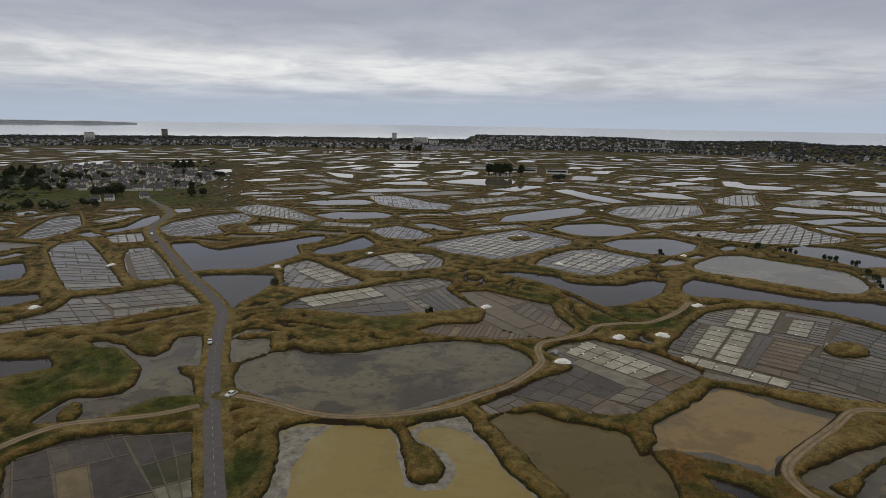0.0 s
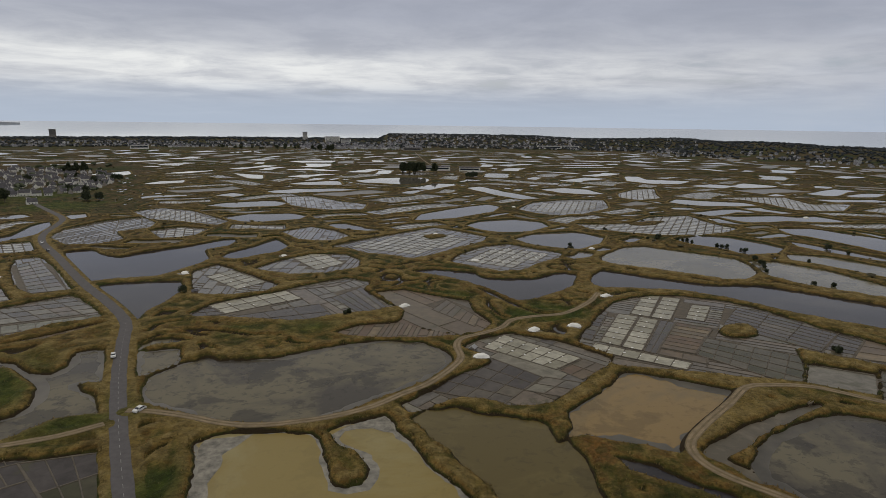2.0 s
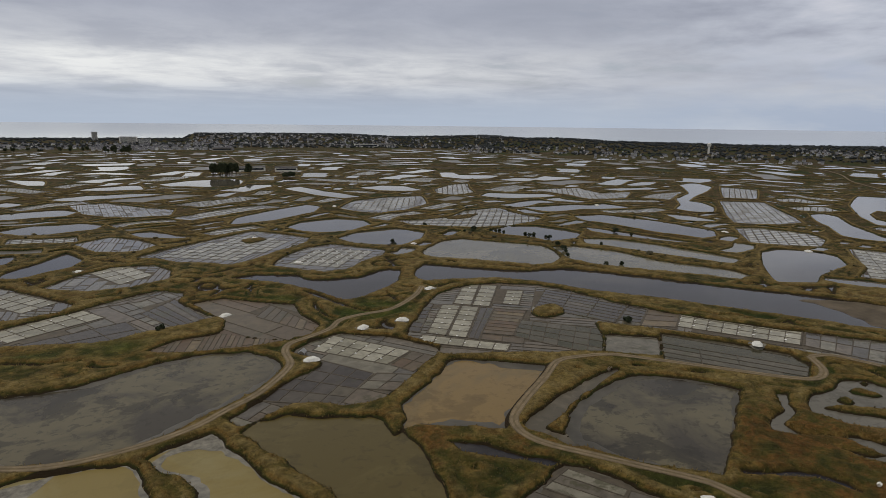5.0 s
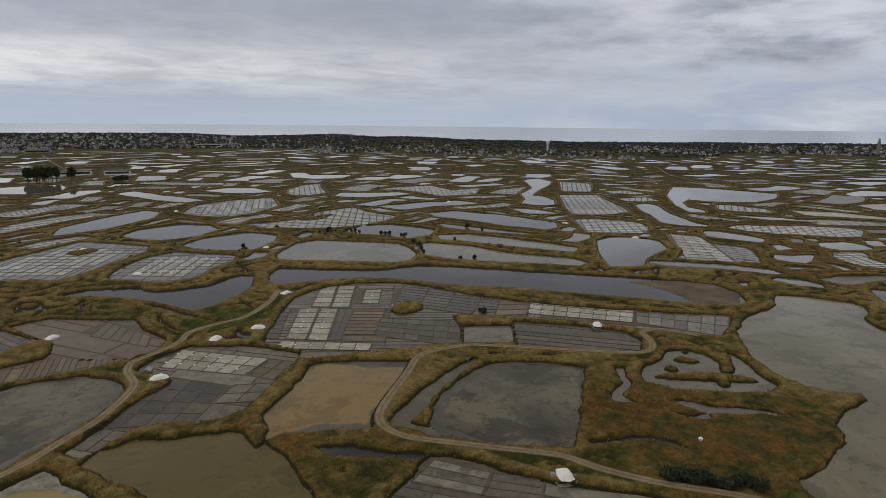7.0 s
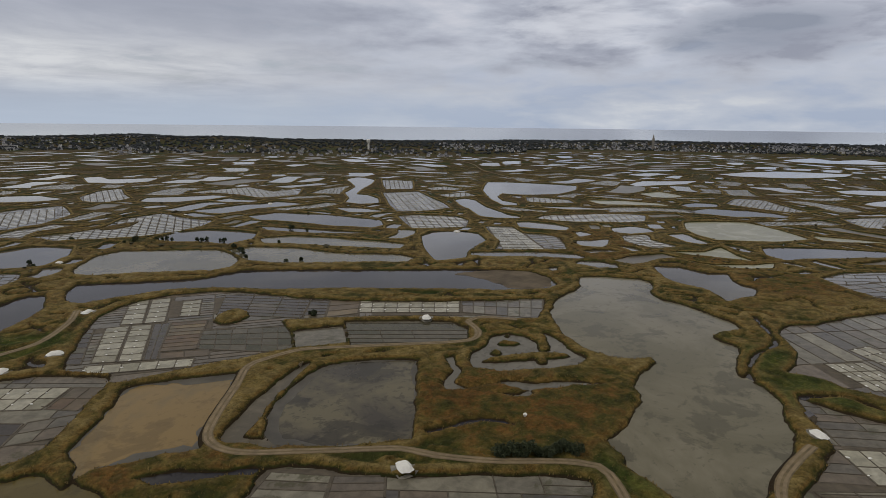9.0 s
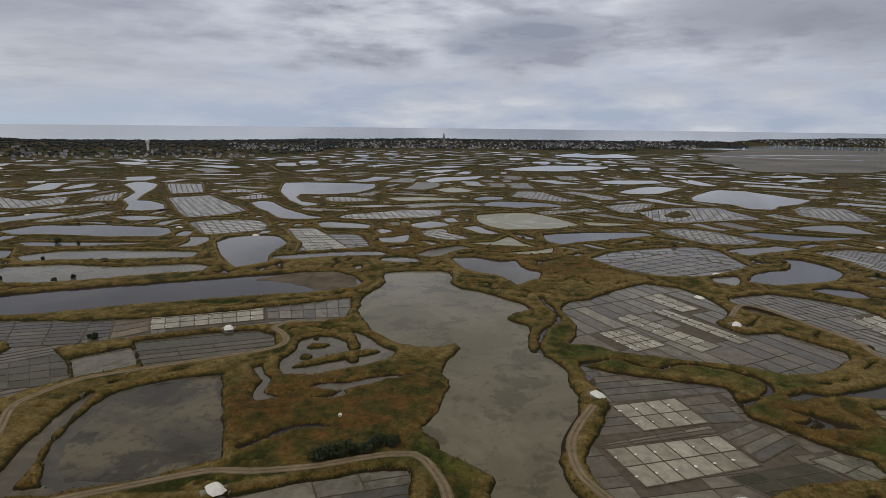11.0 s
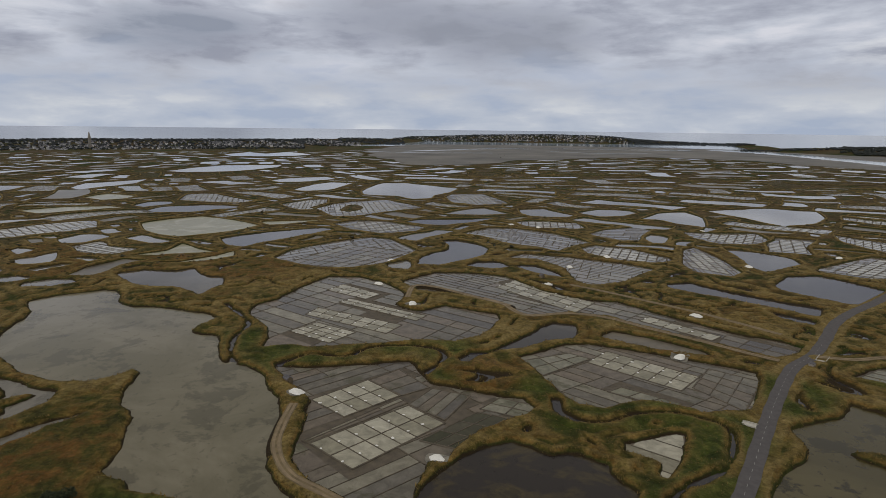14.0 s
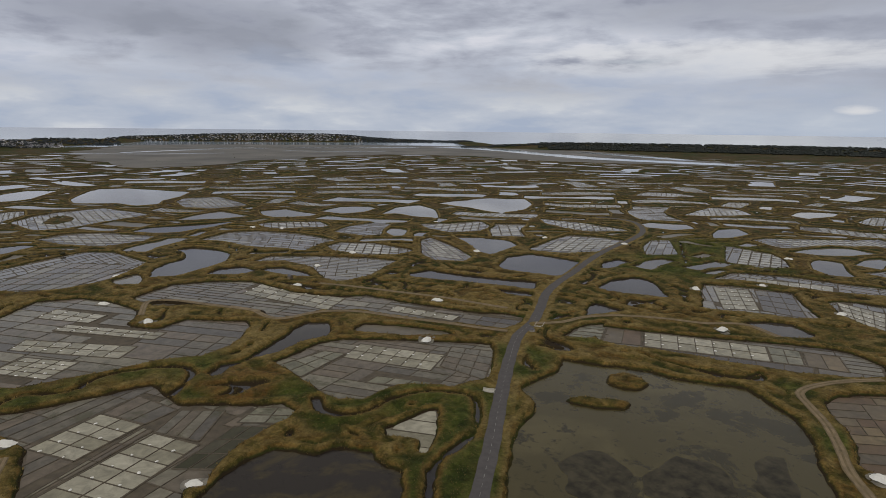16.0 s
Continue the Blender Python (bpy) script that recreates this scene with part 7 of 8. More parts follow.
def far_town(name, label, bands, count, seed):
    """bands: bearing from, to, nearest, farthest."""
    r_ = np.random.default_rng(seed)
    wall_v, wall_f, roof_v, roof_f = [], [], [], []
    for _ in range(count):
        b0, b1, r0, r1 = bands[int(r_.integers(0, len(bands)))]
        b = r_.uniform(b0, b1)
        r = r0 + (r1 - r0) * r_.random() ** 1.3
        x, y = bearing_point(b, r)
        long, wide = r_.uniform(6, 10), r_.uniform(5, 6.5)
        tall = r_.choice([2.4, 2.8, 3.4, 4.6, 7.5], p=[0.35, 0.3, 0.22, 0.1, 0.03])
        z = 0.3 + float(far_rise(np.array(x), np.array(y)))
        t = r_.uniform(0, math.pi)
        c, s = math.cos(t), math.sin(t)
        rot = lambda p: (x + p[0] * c - p[1] * s, y + p[0] * s + p[1] * c, z + p[2])
        a, w, top = long / 2, wide / 2, tall + wide * 0.45
        n = len(wall_v)
        wall_v += [rot(p) for p in ((-a, -w, -3), (a, -w, -3), (a, w, -3), (-a, w, -3), (-a, -w, tall), (a, -w, tall), (a, w, tall), (-a, w, tall), (-a, 0, top), (a, 0, top))]
        wall_f += [(n, n + 1, n + 5, n + 4), (n + 2, n + 3, n + 7, n + 6), (n + 1, n + 2, n + 6, n + 9, n + 5), (n + 3, n, n + 4, n + 8, n + 7)]
        n = len(roof_v)
        roof_v += [rot(p) for p in ((-a - .3, -w - .3, tall), (a + .3, -w - .3, tall), (a + .3, 0, top + .3), (-a - .3, 0, top + .3), (a + .3, w + .3, tall), (-a - .3, w + .3, tall))]
        roof_f += [(n, n + 1, n + 2, n + 3), (n + 3, n + 2, n + 4, n + 5)]
    town = mesh_object(name, wall_v, wall_f, TOWNWALL)
    roofs = mesh_object("roofs", roof_v, roof_f, HAZY_SLATE, town)
    tagged(town, label, "town", kind="stuff")
    roofs["kind"] = "stuff"


def blob_tree(v, f, x, y, z, wide, tall, r_, lobes=3):
    """A crown of a few ragged tufts; many of them make a wood."""
    phi = (1 + 5 ** 0.5) / 2
    ico = np.array([(-1, phi, 0), (1, phi, 0), (-1, -phi, 0), (1, -phi, 0), (0, -1, phi), (0, 1, phi), (0, -1, -phi), (0, 1, -phi), (phi, 0, -1), (phi, 0, 1), (-phi, 0, -1), (-phi, 0, 1)]) / 1.9
    tri = ((0, 11, 5), (0, 5, 1), (0, 1, 7), (0, 7, 10), (0, 10, 11), (1, 5, 9), (5, 11, 4), (11, 10, 2), (10, 7, 6), (7, 1, 8), (3, 9, 4), (3, 4, 2), (3, 2, 6), (3, 6, 8), (3, 8, 9), (4, 9, 5), (2, 4, 11), (6, 2, 10), (8, 6, 7), (9, 8, 1))
    for _ in range(lobes):
        p = ico * r_.uniform(0.6, 1.3, (12, 1)) * (wide * 0.45, wide * 0.45, tall * 0.38)
        p = p + (x + r_.uniform(-0.4, 0.4) * wide, y + r_.uniform(-0.4, 0.4) * wide, z + tall * r_.uniform(0.35, 0.62))
        n = len(v)
        v.extend(map(tuple, p))
        f.extend((n + a, n + b, n + c) for a, b, c in tri)


def far_wood(name, label, bands, count, seed, tall=(6, 12), mat=HAZY_LEAVES):
    r_ = np.random.default_rng(seed)
    v, f = [], []
    share = np.array([(b[1] - b[0]) * b[4] for b in bands])
    share = share / share.sum()
    for _ in range(count):
        b0, b1, r0, r1, _w = bands[int(r_.choice(len(bands), p=share))]
        b, r = r_.uniform(b0, b1), r_.uniform(r0, r1)
        x, y = bearing_point(b, r)
        k = r_.uniform(*tall)
        blob_tree(v, f, x, y, float(far_rise(np.array(x), np.array(y))), k * r_.uniform(0.8, 1.6), k, r_, 2)
    tagged(mesh_object(name, v, f, mat), label, "wood", kind="stuff")


far_town("distant_town", "pale houses with slate roofs of a far seaside town", [(-37, -16, 2300, 2650), (-16, 3, 2200, 2550), (-5, 6, 2080, 2500), (2.8, 30, 2250, 2900), (2.8, 20, 2350, 2900)], 1350, 21)
far_town("distant_village", "white houses of a far village among trees", [(26, 40, 1950, 2350), (38, 56, 1750, 2150), (54, 62, 2150, 2500)], 300, 22)
far_town("distant_town", "pale houses of a far coastal town round a church", [(60, 82, 2450, 2900), (64, 82, 2450, 2900), (82, 90, 2600, 2950), (90, 95, 2850, 3200)], 800, 23)
far_town("distant_town", "pale houses of a far harbour town on a low point", [(98, 119, 3600, 3800), (103, 117, 3600, 3800)], 420, 24)
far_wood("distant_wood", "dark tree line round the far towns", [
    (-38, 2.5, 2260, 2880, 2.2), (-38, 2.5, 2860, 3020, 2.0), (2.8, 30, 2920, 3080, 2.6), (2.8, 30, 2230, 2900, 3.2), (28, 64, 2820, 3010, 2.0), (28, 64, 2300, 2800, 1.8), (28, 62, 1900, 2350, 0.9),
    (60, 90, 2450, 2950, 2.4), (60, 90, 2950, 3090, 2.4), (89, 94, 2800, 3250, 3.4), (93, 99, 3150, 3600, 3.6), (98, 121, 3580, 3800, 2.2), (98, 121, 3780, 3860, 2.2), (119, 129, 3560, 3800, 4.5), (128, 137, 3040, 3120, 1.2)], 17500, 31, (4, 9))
far_wood("distant_wood", "long dark pine wood along the far shore", [(135, 172, 2930, 3170, 1.0), (136, 172, 2840, 2960, 1.0)], 5200, 32, (6, 10), PINES)
far_wood("village_wood", "dark hedges and garden trees round the marsh village", [
    (-40, -33.5, 830, 1010, 2.0), (-40, -31, 990, 1150, 2.0), (-31, -20.6, 880, 1150, 0.35), (-32, -20.6, 860, 1330, 0.5), (-31, -20, 1250, 1400, 0.4), (-37, -30, 700, 760, 0.5)], 230, 33, (4, 9), LEAVES)

# far high buildings that stand out of the towns


def block(name, bearing, r, wide, deep, tall, floors, mat, label, category="building"):
    x, y = bearing_point(bearing, r)
    b = empty(name, x, y, 0.3 + float(far_rise(np.array(x), np.array(y))), -bearing)
    bm = bmesh.new()
    box_bm(bm, -wide / 2, wide / 2, -deep / 2, deep / 2, -1, tall)
    part("wall", bm, mat, b)
    bm = bmesh.new()
    box_bm(bm, -wide / 2 - 0.4, wide / 2 + 0.4, -deep / 2 - 0.4, deep / 2 + 0.4, tall, tall + 0.8)
    part("roof", bm, SLATE, b)
    for k in range(floors):
        z = (k + 0.35) * tall / floors
        bm = bmesh.new()
        box_bm(bm, -wide * 0.44, wide * 0.44, -deep / 2 - 0.12, -deep / 2 + 0.05, z, z + tall / floors * 0.45)
        part("window", bm, GLASS, b)
    return tagged(b, label, category)


block("tower_block", -24.1, 2900, 24, 20, 35, 10, GREYWALL, "dark high-rise apartment block over far roofs")
block("apartment_building", -29.6, 2650, 34, 16, 28, 7, WHITEWALL, "pale apartment building behind the far trees")
block("warehouse", -18.1, 2120, 52, 20, 10, 1, WHITEWALL, "long white flat-roofed building at the marsh's edge")
block("apartment_building", -4.6, 2750, 20, 16, 34, 9, WHITEWALL, "pale apartment tower over far roofs")
block("apartment_building", -2.2, 2600, 60, 18, 22, 6, WHITEWALL, "broad white apartment building in the far town")
block("apartment_building", -1.0, 2520, 40, 18, 17, 5, WHITEWALL, "white apartment building in the far town")
block("warehouse", 5.0, 2020, 60, 25, 9, 1, GREYWALL, "grey long building at the far end of a causeway")
block("warehouse", 7.3, 1195, 50, 22, 7, 1, WHITEWALL, "pale industrial shed beside a clump of trees")
block("warehouse", 10.3, 1180, 40, 20, 7, 1, WHITEWALL, "pale industrial shed on the marsh")
block("warehouse", 17.5, 2330, 90, 30, 10, 1, WHITEWALL, "long pale industrial building at the town's edge")
block("warehouse", 19.3, 2380, 70, 30, 9, 1, WHITEWALL, "pale industrial building at the town's edge")
block("warehouse", -36.0, 2250, 90, 30, 9, 1, WHITEWALL, "long white building at the far shore")


def lathe(profile, sides=12):
    bm = bmesh.new()
    rings = []
    for r, z in profile:
        rings.append([bm.verts.new((r * math.cos(2 * math.pi * k / sides), r * math.sin(2 * math.pi * k / sides), z)) for k in range(sides)])
    for a, b in zip(rings, rings[1:]):
        for k in range(sides):
            bm.faces.new((a[k], a[(k + 1) % sides], b[(k + 1) % sides], b[k]))
    bm.faces.new(rings[-1])
    return bm


x, y = bearing_point(47.6, 2150)
tower = empty("water_tower", x, y, 0.3)
part("shaft", lathe([(4.5, -1), (3.6, 3), (3.4, 24)]), WHITEWALL, tower)
part("tank", lathe([(3.4, 24), (6.0, 28), (6.2, 34), (5.0, 36), (0.5, 37)]), WHITEWALL, tower)
tagged(tower, "tall white concrete water tower above far trees", "water tower")
x, y = bearing_point(73.0, 2560)
church = empty("church", x, y, 0.3, 20)
bm = bmesh.new()
box_bm(bm, -4.5, 4.5, -4.5, 4.5, -1, 40)
part("tower", bm, GREYWALL, church)
part("spire", lathe([(5.2, 40), (4.6, 44), (3.0, 49), (3.0, 53), (1.2, 57), (0.1, 60)], 8), GREYWALL, church)
part("nave", gable_walls(40, 15, 10, 19), GREYWALL, church)
part("roof", gable_roof(40, 15, 10, 19), SLATE, church)
tagged(church, "grey stone church with a tall belfry over far roofs", "church")
x, y = bearing_point(25.3, 2900)
belfry = empty("church", x, y, 0.3, 10)
bm = bmesh.new()
box_bm(bm, -4, 4, -4, 4, -1, 30)
part("tower", bm, GREYWALL, belfry)
part("spire", lathe([(4.4, 30), (3.0, 34), (0.1, 40)], 8), SLATE, belfry)
tagged(belfry, "far church tower standing above dark trees", "church")
x, y = bearing_point(108.3, 3640)
belfry = empty("church", x, y, 0.3 + float(far_rise(np.array(x), np.array(y))), 10)
bm = bmesh.new()
box_bm(bm, -4, 4, -4, 4, -1, 26)
part("tower", bm, GREYWALL, belfry)
part("spire", lathe([(4.4, 26), (3.0, 32), (0.1, 38)], 8), SLATE, belfry)
tagged(belfry, "far church tower above a harbour town", "church")

# ---- tidal flat and its channels ----
q = smooth_outline(MUDFLAT, 30.0, 1.0)
q = q + np.stack([ripple(q[:, 0], q[:, 1], 0.012, 51), ripple(q[:, 0], q[:, 1], 0.012, 52)], 1) * 40
tagged(mesh_object("mudflat", [(x, y, 0.62) for x, y in q], fill(q), FLAT), "grey tidal mudflat laid bare at low water", "mudflat", kind="structure")
for n, (wide, way) in enumerate(((150, ((126.5, 3080), (128.5, 2950), (130.5, 2820), (132.5, 2650))), (110, ((131.8, 2720), (134, 2480), (137, 2260), (140, 2080), (146, 1960), (152, 1890))),
                                 (35, ((99, 2320), (103, 2480), (106, 2640), (108.5, 2760), (110, 2700))), (70, ((106.5, 2700), (108.5, 2780), (110.5, 2700))), (60, ((112, 2900), (115, 2820), (119, 2860), (124, 2980))),
                                 (16, ((94, 2320), (100, 2200), (107, 2240))), (55, ((139, 2600), (143, 2350), (148, 2100))), (12, ((112, 2500), (116, 2380), (121, 2450))))):
    line = smooth_line([bearing_point(*w) for w in way], 25.0)
    tagged(ribbon("channel", line, wide, 0.75 + 0.01 * n, SEAWATER), "silvery water channel winding over the mudflat", "channel", kind="structure")


def far_headland():
    """A low blue-grey cape beyond the bay."""
    # no real haze here: the land's base colour carries it
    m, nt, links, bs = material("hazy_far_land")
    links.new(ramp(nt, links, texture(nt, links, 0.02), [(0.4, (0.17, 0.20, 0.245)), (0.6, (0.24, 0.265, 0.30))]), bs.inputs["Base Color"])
    bs.inputs["Roughness"].default_value = 1.0
    bear = np.arange(-44, -26.0, 0.12)
    v, f = [], []
    for i, a in enumerate(bear):
        k = min(1.0, (-26.0 - a) / 4)
        top = 55 + (9.0 + 2.2 * float(ripple(a, 0, 1.1)) + 1.2 * float(ripple(a, 3, 4.0))) * k ** 0.5
        for r, z in ((4450, 42), (4560, top), (4700, top), (4760, 45)):
            v.append((*bearing_point(a, r), z))
        if i:
            b_ = i * 4
            f += [(b_ - 4 + j, b_ - 3 + j, b_ + 1 + j, b_ + j) for j in range(3)]
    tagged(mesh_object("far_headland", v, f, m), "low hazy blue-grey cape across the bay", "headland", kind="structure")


far_headland()

# ---- trees and bushes ----


def leaf_crown(seed, count, wide, tall, base, leaf):
    """Many small leaf clumps, in lobes, with gaps between them."""
    r_ = np.random.default_rng(seed)
    lobes = [(r_.uniform(-0.6, 0.6) * wide / 2, r_.uniform(-0.6, 0.6) * wide / 2, base + r_.uniform(0.25, 0.85) * (tall - base), r_.uniform(0.28, 0.5) * wide / 2 + 0.2) for _ in range(9)]
    v, f = [], []
    for _ in range(count):
        x, y, z, s = lobes[int(r_.integers(0, len(lobes)))]
        d = r_.normal(size=3)
        d /= np.linalg.norm(d)
        c = np.array((x, y, z)) + d * (s * r_.uniform(0.75, 1.05), s * r_.uniform(0.75, 1.05), s * r_.uniform(0.7, 1.2))
        c[2] = max(c[2], base * 0.6)
        a, b = r_.normal(size=3), r_.normal(size=3)
        a, b = a / np.linalg.norm(a) * leaf * r_.uniform(0.6, 1.4), b / np.linalg.norm(b) * leaf * r_.uniform(0.6, 1.4)
        n = len(v)
        v += [tuple(c - a), tuple(c + b * 0.8), tuple(c + a), tuple(c - b * 0.8)]
        f.append((n, n + 1, n + 2, n + 3))
    return v, f


def tree(seed, tall, wide, leaf=0.5, count=700):
    t = empty("tree", 0, 0)
    part("trunk", lathe([(tall * 0.028, -0.5), (tall * 0.02, tall * 0.25), (tall * 0.012, tall * 0.55), (0.02, tall * 0.8)], 7), BARK, t)
    rnd = random.Random(seed)
    for k in range(2):
        bm = lathe([(tall * 0.011, 0), (tall * 0.007, tall * 0.2), (0.01, tall * 0.4)], 5)
        bm.transform(pose(0, 0, tall * rnd.uniform(0.2, 0.4), rnd.uniform(25, 45), 0, 0))
        bm.transform(pose(0, 0, 0, 0, 0, k * 180 + rnd.uniform(-20, 20)))
        part("limb", bm, BARK, t)
    v, f = leaf_crown(seed, count, wide, tall, tall * 0.15, leaf)
    mesh_object("crown", v, f, LEAVES, t)
    return tagged(t, "dark evergreen tree with a dense uneven crown", "tree", "marsh trees")


TREES = [tree(1, 15, 11, 0.9), tree(2, 21, 12, 1.1, 1100), tree(3, 11, 10, 0.8)]
TREE_AT = []
rnd = random.Random(7)
for b0, b1, r0, r1, n, ks in ((4.0, 6.1, 1088, 1108, 26, (1,)), (7.0, 7.4, 1080, 1095, 2, (1,)), (-29.9, -27.6, 800, 832, 13, (0, 2)), (-23.8, -22.2, 1165, 1195, 9, (1, 0)),
                              (-36.5, -31.5, 830, 1000, 16, (2,)), (-31, -20.5, 830, 1160, 10, (2,)), (-34, -30.5, 1000, 1120, 8, (0,)), (-4.6, -2.0, 1880, 1940, 14, (1, 0)), (-20.6, -19.6, 1010, 1040, 4, (2,)),
                              (-22.5, -21.3, 770, 790, 5, (2,)), (10.0, 11.5, 1010, 1040, 4, (2,)), (-36, -29.5, 700, 730, 5, (2,)), (-12, -5, 2000, 2150, 14, (0, 2)), (-37, -33, 1010, 1250, 10, (0, 1))):
    for _ in range(n):
        TREE_AT.append((*bearing_point(rnd.uniform(b0, b1), rnd.uniform(r0, r1)), rnd.choice(ks)))
used = set()
for x, y, k in TREE_AT:
    m = pose(x, y, 0.3, 0, 0, rnd.uniform(0, 360)) @ Matrix.Scale(rnd.uniform(0.75, 1.1), 4)
    if k in used:
        c = copy_thing(TREES[k], m)
        c.matrix_world = m
    else:
        used.add(k)
        TREES[k].matrix_world = m


def bush(seed, tall, wide):
    b = empty("bush", 0, 0)
    for k in range(3):
        bm = lathe([(0.06, -0.3), (0.03, tall * 0.6)], 5)
        bm.transform(pose(0, 0, 0, 20, 0, k * 120))
        part("stem", bm, BARK, b)
    v, f = leaf_crown(seed, 900, wide, tall, 0.1, 0.30)
    mesh_object("crown", v, f, LEAVES, b)
    return tagged(b, "dark green bushy shrub on a grassy bank", "bush", "bank bushes")


BUSHES = [bush(11, 2.6, 3.4), bush(12, 2.0, 2.6), bush(13, 3.6, 4.6)]
BUSH_A = [(229, 458), (236, 457), (240, 461), (256, 452), (260, 453), (250, 450), (259, 444), (271, 429), (271, 422), (277, 425), (282, 415), (280, 407), (269.2, 379.9), (267.8, 372.9), (264.1, 365), (261.8, 359), (256.1, 348.5), (351, 411), (353.4, 394.8), (272.5, 311.8), (261.1, 313.5), (299.6, 366.8), (158, 440), (211, 501)]
BUSH_B = [(193.9, 214.2), (194.4, 217.2)]
BUSH_C = [(135.2, 76.4), (135, 74.8), (137.2, 74.9), (137.2, 73.1), (137.4, 72), (138.3, 70.1), (140.2, 69.6), (141.7, 68.6), (141.6, 66.9), (142.2, 65.3), (143.7, 64.4), (145.2, 63.5), (147.5, 62.5), (148, 61.1), (149.5, 60.1), (148.9, 59)]
BUSH_D = [(295, 584), (156, 429), (-92, 326.8), (-7.1, 280.3), (-5.3, 282.1)]
BUSH_AT = BUSH_A + BUSH_B + BUSH_C + BUSH_D
first = set()
for n, (x, y) in enumerate(BUSH_AT):
    k = n % 3
    m = pose(x, y, max(0.1, ground_height(x, y)) - 0.1, 0, 0, n * 47 % 360) @ Matrix.Scale(0.7 + 0.35 * ((n * 7) % 5) / 4, 4)
    if k in first:
        copy_thing(BUSHES[k], m).matrix_world = m
    else:
        first.add(k)
        BUSHES[k].matrix_world = m

# ---- cars ----


def car(x, y, turn, paint, label):
    c = empty("car", x, y, 1.12, turn)
    bm = bmesh.new()
    shape = [(-2.05, 0.35), (-2.1, 0.75), (-1.95, 0.98), (-1.15, 1.05), (-0.55, 1.48), (0.95, 1.50), (1.75, 1.05), (2.05, 0.9), (2.1, 0.4)]
    rows = [[bm.verts.new((px, s * (0.86 if pz < 1.1 else 0.70), pz)) for px, pz in shape] for s in (-1, 1)]
    n = len(shape)
    for k in range(n):
        bm.faces.new((rows[0][k], rows[0][(k + 1) % n], rows[1][(k + 1) % n], rows[1][k]))
    bm.faces.new(rows[0][::-1])
    bm.faces.new(rows[1])
    bmesh.ops.recalc_face_normals(bm, faces=bm.faces)
    part("body", bm, paint, c)
    for name, x0, z0, x1, z1 in (("windscreen", -1.12, 1.09, -0.60, 1.46), ("rear_window", 1.68, 1.11, 1.02, 1.48)):
        bm = bmesh.new()
        d = -0.02 if x0 < 0 else 0.02
        bm.faces.new([bm.verts.new(p) for p in ((x0 + d, -0.72, z0 + 0.02), (x0 + d, 0.72, z0 + 0.02), (x1 + d, 0.66, z1 + 0.02), (x1 + d, -0.66, z1 + 0.02))])
        part(name, bm, GLASS, c)
    for s in (-1, 1):
        bm = bmesh.new()
        bm.faces.new([bm.verts.new(p) for p in ((-0.95, s * 0.885, 1.08), (1.45, s * 0.885, 1.08), (0.9, s * 0.745, 1.42), (-0.5, s * 0.745, 1.42))])
        part("side_window", bm, GLASS, c)
        for px in (-1.3, 1.3):
            bm = lathe([(0.32, -0.1), (0.32, 0.1)], 14)
            bm.transform(pose(px, s * 0.80, 0.32, 90, 0, 0))
            part("wheel", bm, RUBBER, c)
    return tagged(c, label, "car", "cars on the road")


car(-93.5, 236.5, 108, CARPAINT, "white car driving on the narrow asphalt road")
car(-68.6, 188.4, 62, CARPAINT, "white car stopped where a track meets the road")
car(-227.0, 472, 120, CARPAINT, "white car on the narrow asphalt road")
car(-210.0, 443, 120, DARKPAINT, "dark car on the narrow asphalt road")

# ---- huts, culverts and odd things on the banks ----


def hut(x, y, turn, size, wall, roof, label):
    h = empty("hut", x, y, ground_height(x, y), turn)
    part("wall", gable_walls(size, size * 0.7, size * 0.5, size * 0.75), wall, h)
    part("roof", gable_roof(size, size * 0.7, size * 0.5, size * 0.75, 0.2, 0.12), roof, h)
    bm = bmesh.new()
    box_bm(bm, -0.4, 0.4, -size * 0.35 - 0.04, -size * 0.35 + 0.03, 0.05, min(1.9, size * 0.48))
    part("door", bm, PLANK, h)
    return tagged(h, label, "hut", "salt workers' huts")


def slab(name, x, y, z, turn, long, wide, thick, mat, label, category):
    t = empty(name, x, y, z, turn)
    bm = bmesh.new()
    box_bm(bm, -long / 2, long / 2, -wide / 2, wide / 2, -0.6, thick)
    bmesh.ops.bevel(bm, geom=bm.edges[:], offset=0.05, segments=1, affect="EDGES")
    part("deck", bm, mat, t)
    for s in (-1, 1):
        bm = bmesh.new()
        box_bm(bm, -long / 2, long / 2, s * wide / 2 - 0.1, s * wide / 2 + 0.1, thick, thick + 0.35)
        part("kerb", bm, mat, t)
    return tagged(t, label, category)


CONCRETE = plain("pale_concrete", (0.46, 0.44, 0.39), 0.85, 0.12, 0.8, 0.2)
hut(213.2, 8.2, 30, 3.2, PLANK, SLATE, "small weathered plank hut beside a salt heap")
hut(44.8, 231.2, 60, 3.4, STEEL, STEEL, "small grey metal shelter beside a track")
hut(159.1, 81.1, 20, 1.1, WHITEWALL, WHITEWALL, "tiny white hide in the marsh meadow")
hut(-85.4, 325.0, 15, 3.0, PLANK, SLATE, "small dark plank hut beside the salt pans")
hut(343.8, -140.8, 10, 3.0, PLANK, SLATE, "small dark hut beside a white salt heap")
hut(188.6, -193.0, 10, 2.2, GREYWALL, SLATE, "little stone sluice hut near the road")
slab("culvert", 194.2, -203.3, 1.0, -55, 7.0, 3.6, 0.15, CONCRETE, "pale concrete culvert carrying a track over a ditch", "culvert")
slab("culvert", 150.3, -134.2, 0.9, 40, 4.5, 3.0, 0.15, CONCRETE, "pale concrete culvert beside the road", "culvert")
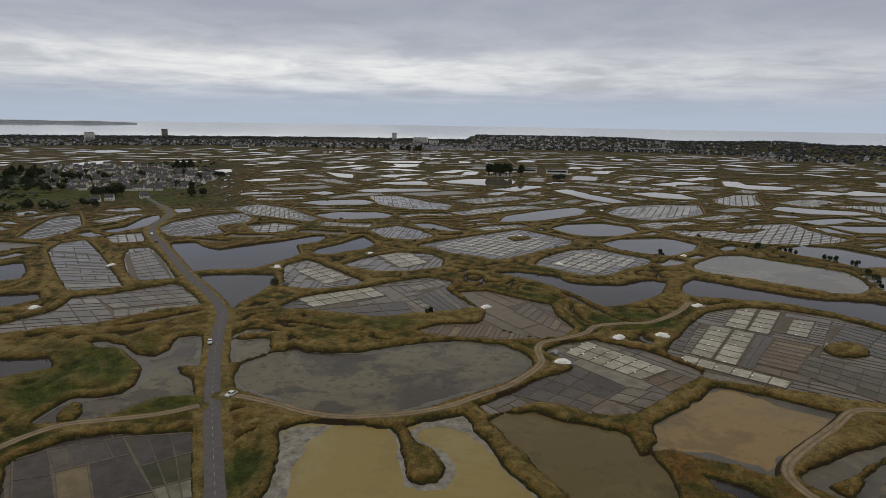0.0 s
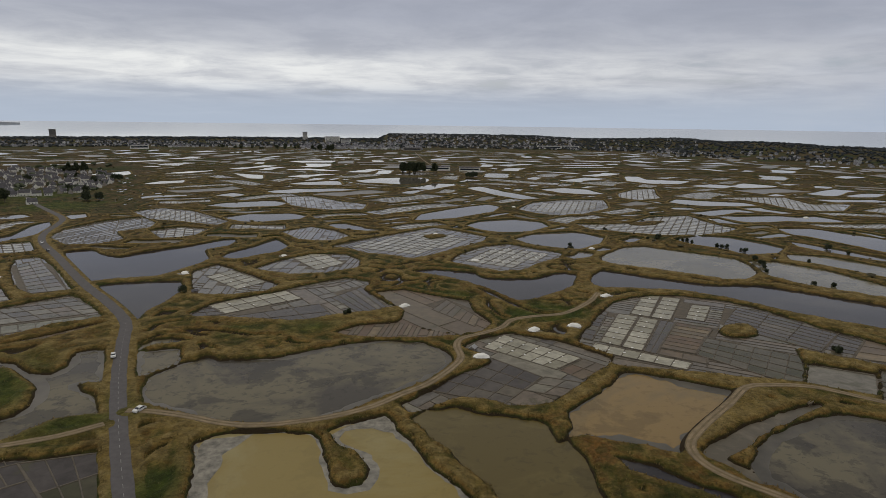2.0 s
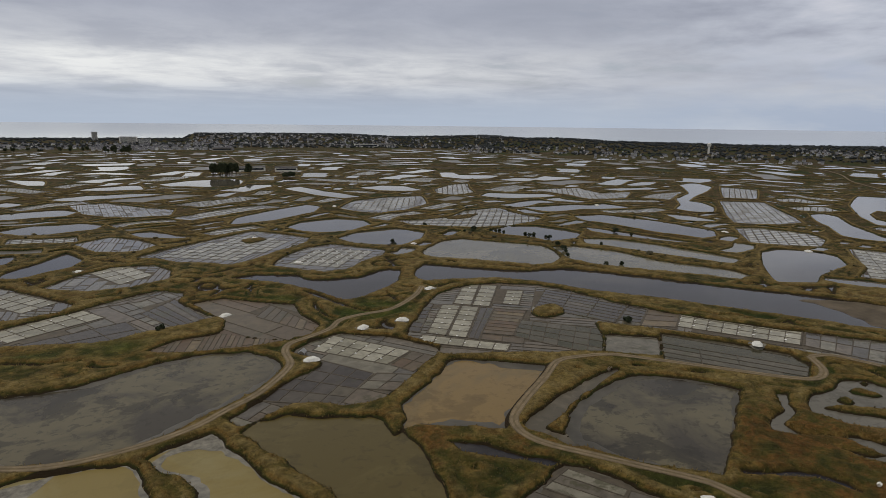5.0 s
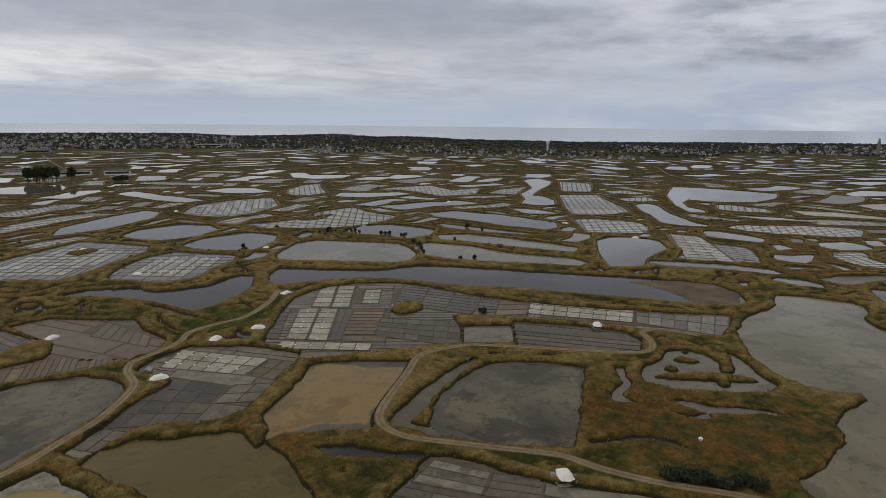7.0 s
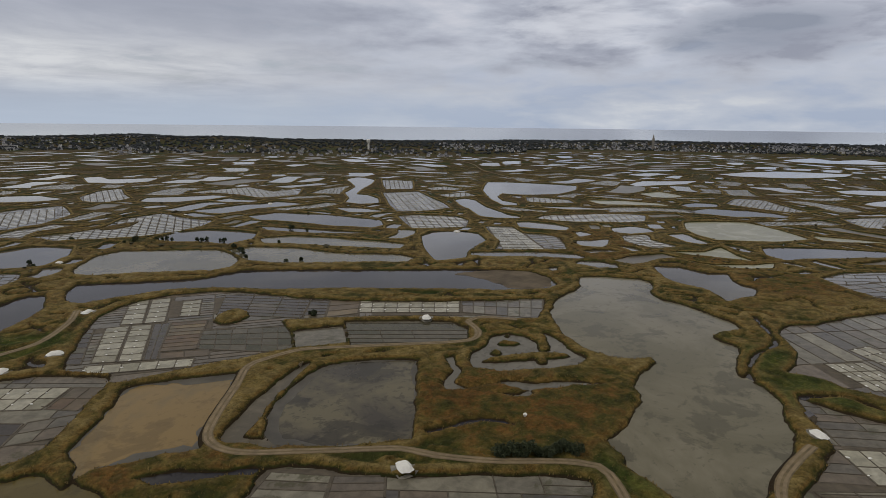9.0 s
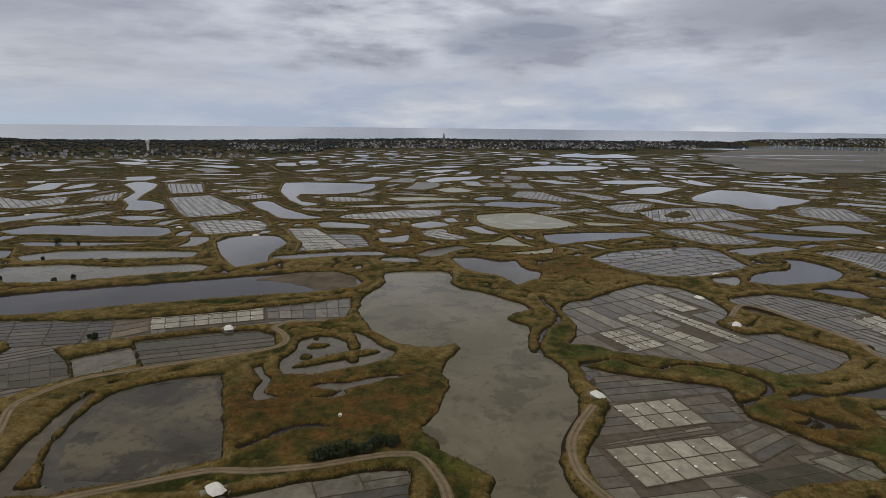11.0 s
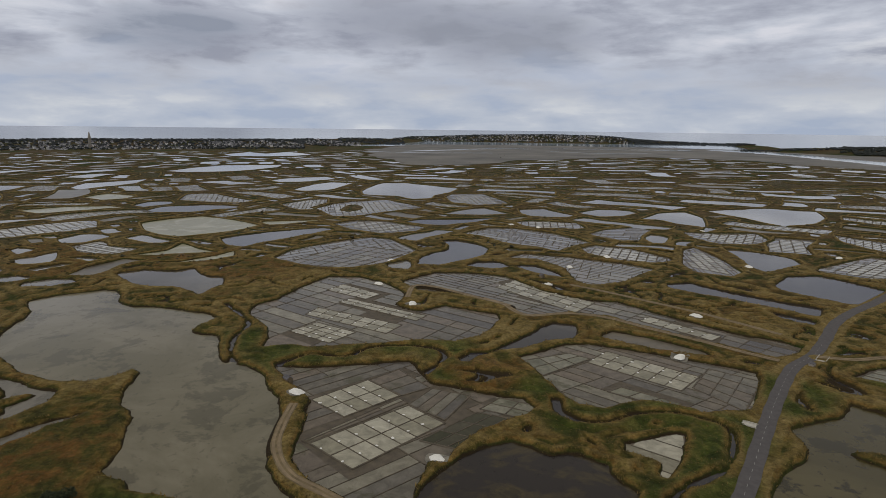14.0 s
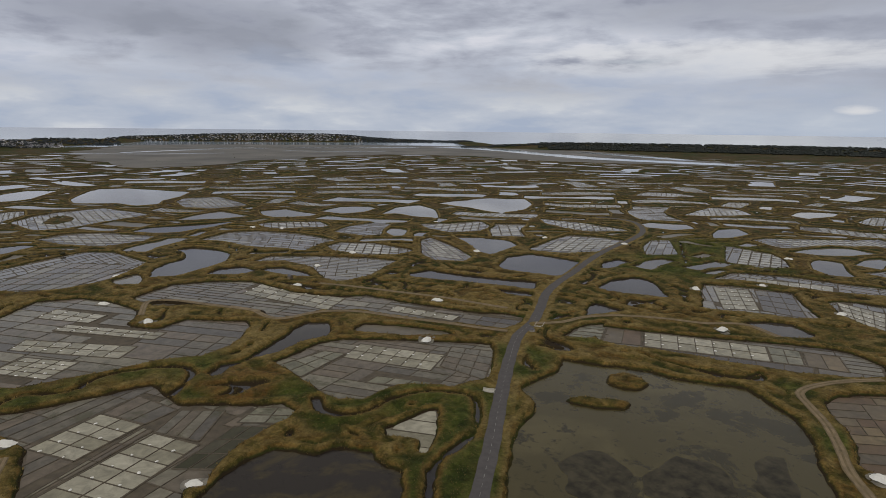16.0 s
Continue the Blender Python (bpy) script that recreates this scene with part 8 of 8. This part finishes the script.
slab("sluice", 206.4, 67.1, 0.4, 70, 3.2, 0.8, 0.5, CONCRETE, "small white sluice where a creek meets the lagoon", "sluice")
slab("sluice", 147.6, 171.4, 0.3, 30, 3.0, 0.7, 0.5, PLANK, "small wooden sluice at the head of a ditch", "sluice")

# ---- reeds and grass tufts, nearest banks first ----


def tufts(name, label, chosen, mat, tall, blades, seed):
    r_ = np.random.default_rng(seed)
    k = len(chosen)
    p, z, r = GPTS[chosen], GH[chosen], GR[chosen]
    p = p + r_.uniform(-0.6, 0.6, (k, 2)) * (r[:, None] * 0.004)
    grow = np.interp(r, [200, 500, 1250], [0.9, 1.1, 1.5])[:, None]
    verts = np.zeros((k, blades, 3, 3))
    size = (tall[0] + (tall[1] - tall[0]) * r_.random((k, 1))) * grow
    turn = r_.uniform(0, 2 * np.pi, (k, blades))
    lean = r_.uniform(0.3, 1.2, (k, blades))
    wide = size * r_.uniform(0.22, 0.42, (k, blades))
    off = r_.uniform(-0.45, 0.45, (k, blades, 2))
    cx, cy = p[:, :1] + off[:, :, 0], p[:, 1:] + off[:, :, 1]
    sx, sy = -np.sin(turn), np.cos(turn)
    for i, s in ((0, -1), (1, 1)):
        verts[:, :, i, 0], verts[:, :, i, 1] = cx + s * sx * wide, cy + s * sy * wide
        verts[:, :, i, 2] = z[:, None] - 0.15
    verts[:, :, 2, 0] = cx + np.cos(turn) * lean * size
    verts[:, :, 2, 1] = cy + np.sin(turn) * lean * size
    verts[:, :, 2, 2] = z[:, None] + size * r_.uniform(0.7, 1.1, (k, blades))
    v = verts.reshape(-1, 3)
    f = np.arange(len(v)).reshape(-1, 3)
    tagged(mesh_object(name, v, f.tolist(), mat), label, "marsh plants", kind="stuff")


def far_scrub():
    """Low dark shrubs and tall weeds dotted along the far banks."""
    r_ = np.random.default_rng(77)
    bear = np.degrees(np.arctan2(GPTS[:, 0], GPTS[:, 1]))
    ok = np.nonzero((GR > 430) & (GR < 2150) & (bear > -42) & (bear < 167) & (GROAD > 6) & (GD > 1.0))[0]
    chosen = r_.choice(ok, 8500, replace=False)
    v, f = [], []
    for k in chosen:
        x, y = GPTS[k]
        if GR[k] > 1200 and basin_near(x, y):
            continue
        tall = r_.uniform(0.5, 1.3) * (2.0 if r_.random() < 0.06 else 1.0)
        blob_tree(v, f, x, y, float(GH[k]) - 0.2, tall * r_.uniform(1.2, 2.6), tall, r_, 1)
    tagged(mesh_object("far_scrub", v, f, SCRUB), "low dark shrubs and weeds dotted along far banks", "scrub", kind="stuff")


FARB = [q for q in BASINS if math.hypot(*q.mean(0)) > 1150]
FARC = np.array([[*q.mean(0), np.hypot(*(q - q.mean(0)).T).max()] for q in FARB])


def basin_near(x, y):
    close = np.nonzero(np.hypot(FARC[:, 0] - x, FARC[:, 1] - y) < FARC[:, 2] + 1)[0]
    return any(inside(np.array([[x, y]]), FARB[k])[0] for k in close)


far_scrub()


def plant():
    clear = (GROAD > 4.2) & (GR > 115) & (GR < 1250)
    bear = np.degrees(np.arctan2(GPTS[:, 0], GPTS[:, 1]))
    clear &= (bear > -40) & (bear < 166)
    for t in TRACKS:
        clear &= line_distance(GPTS, t, 20) > 2.0
    for x, y in PILES:
        clear &= (GPTS[:, 0] - x) ** 2 + (GPTS[:, 1] - y) ** 2 > 16
    pick = np.random.default_rng(3).random(len(GPTS))
    patch = ripple(GPTS[:, 0], GPTS[:, 1], 0.06, 6)
    reeds = np.nonzero(clear & (GD > 0.25) & (GD < 2.6) & (pick < np.where(GR < 560, 0.55, 0.40)))[0]
    tall = np.nonzero(clear & (GD > 2.6) & (GD < 40) & (patch > 0.15) & (pick < np.where(GR < 560, 0.30, 0.18)))[0]
    green = np.nonzero(clear & (GD > 2.0) & (patch <= 0.15) & (pick < np.where(GR < 560, 0.38, 0.20)))[0]
    tufts("reed_belt", "ochre reeds and dry grass along the water", reeds, REED, (0.25, 0.65), 3, 41)
    tufts("dry_grass", "russet and ochre dry grass on the banks", tall, REED, (0.2, 0.5), 3, 42)
    tufts("green_grass", "olive green sedge and grass on the banks", green, SEDGE, (0.2, 0.45), 3, 43)


plant()
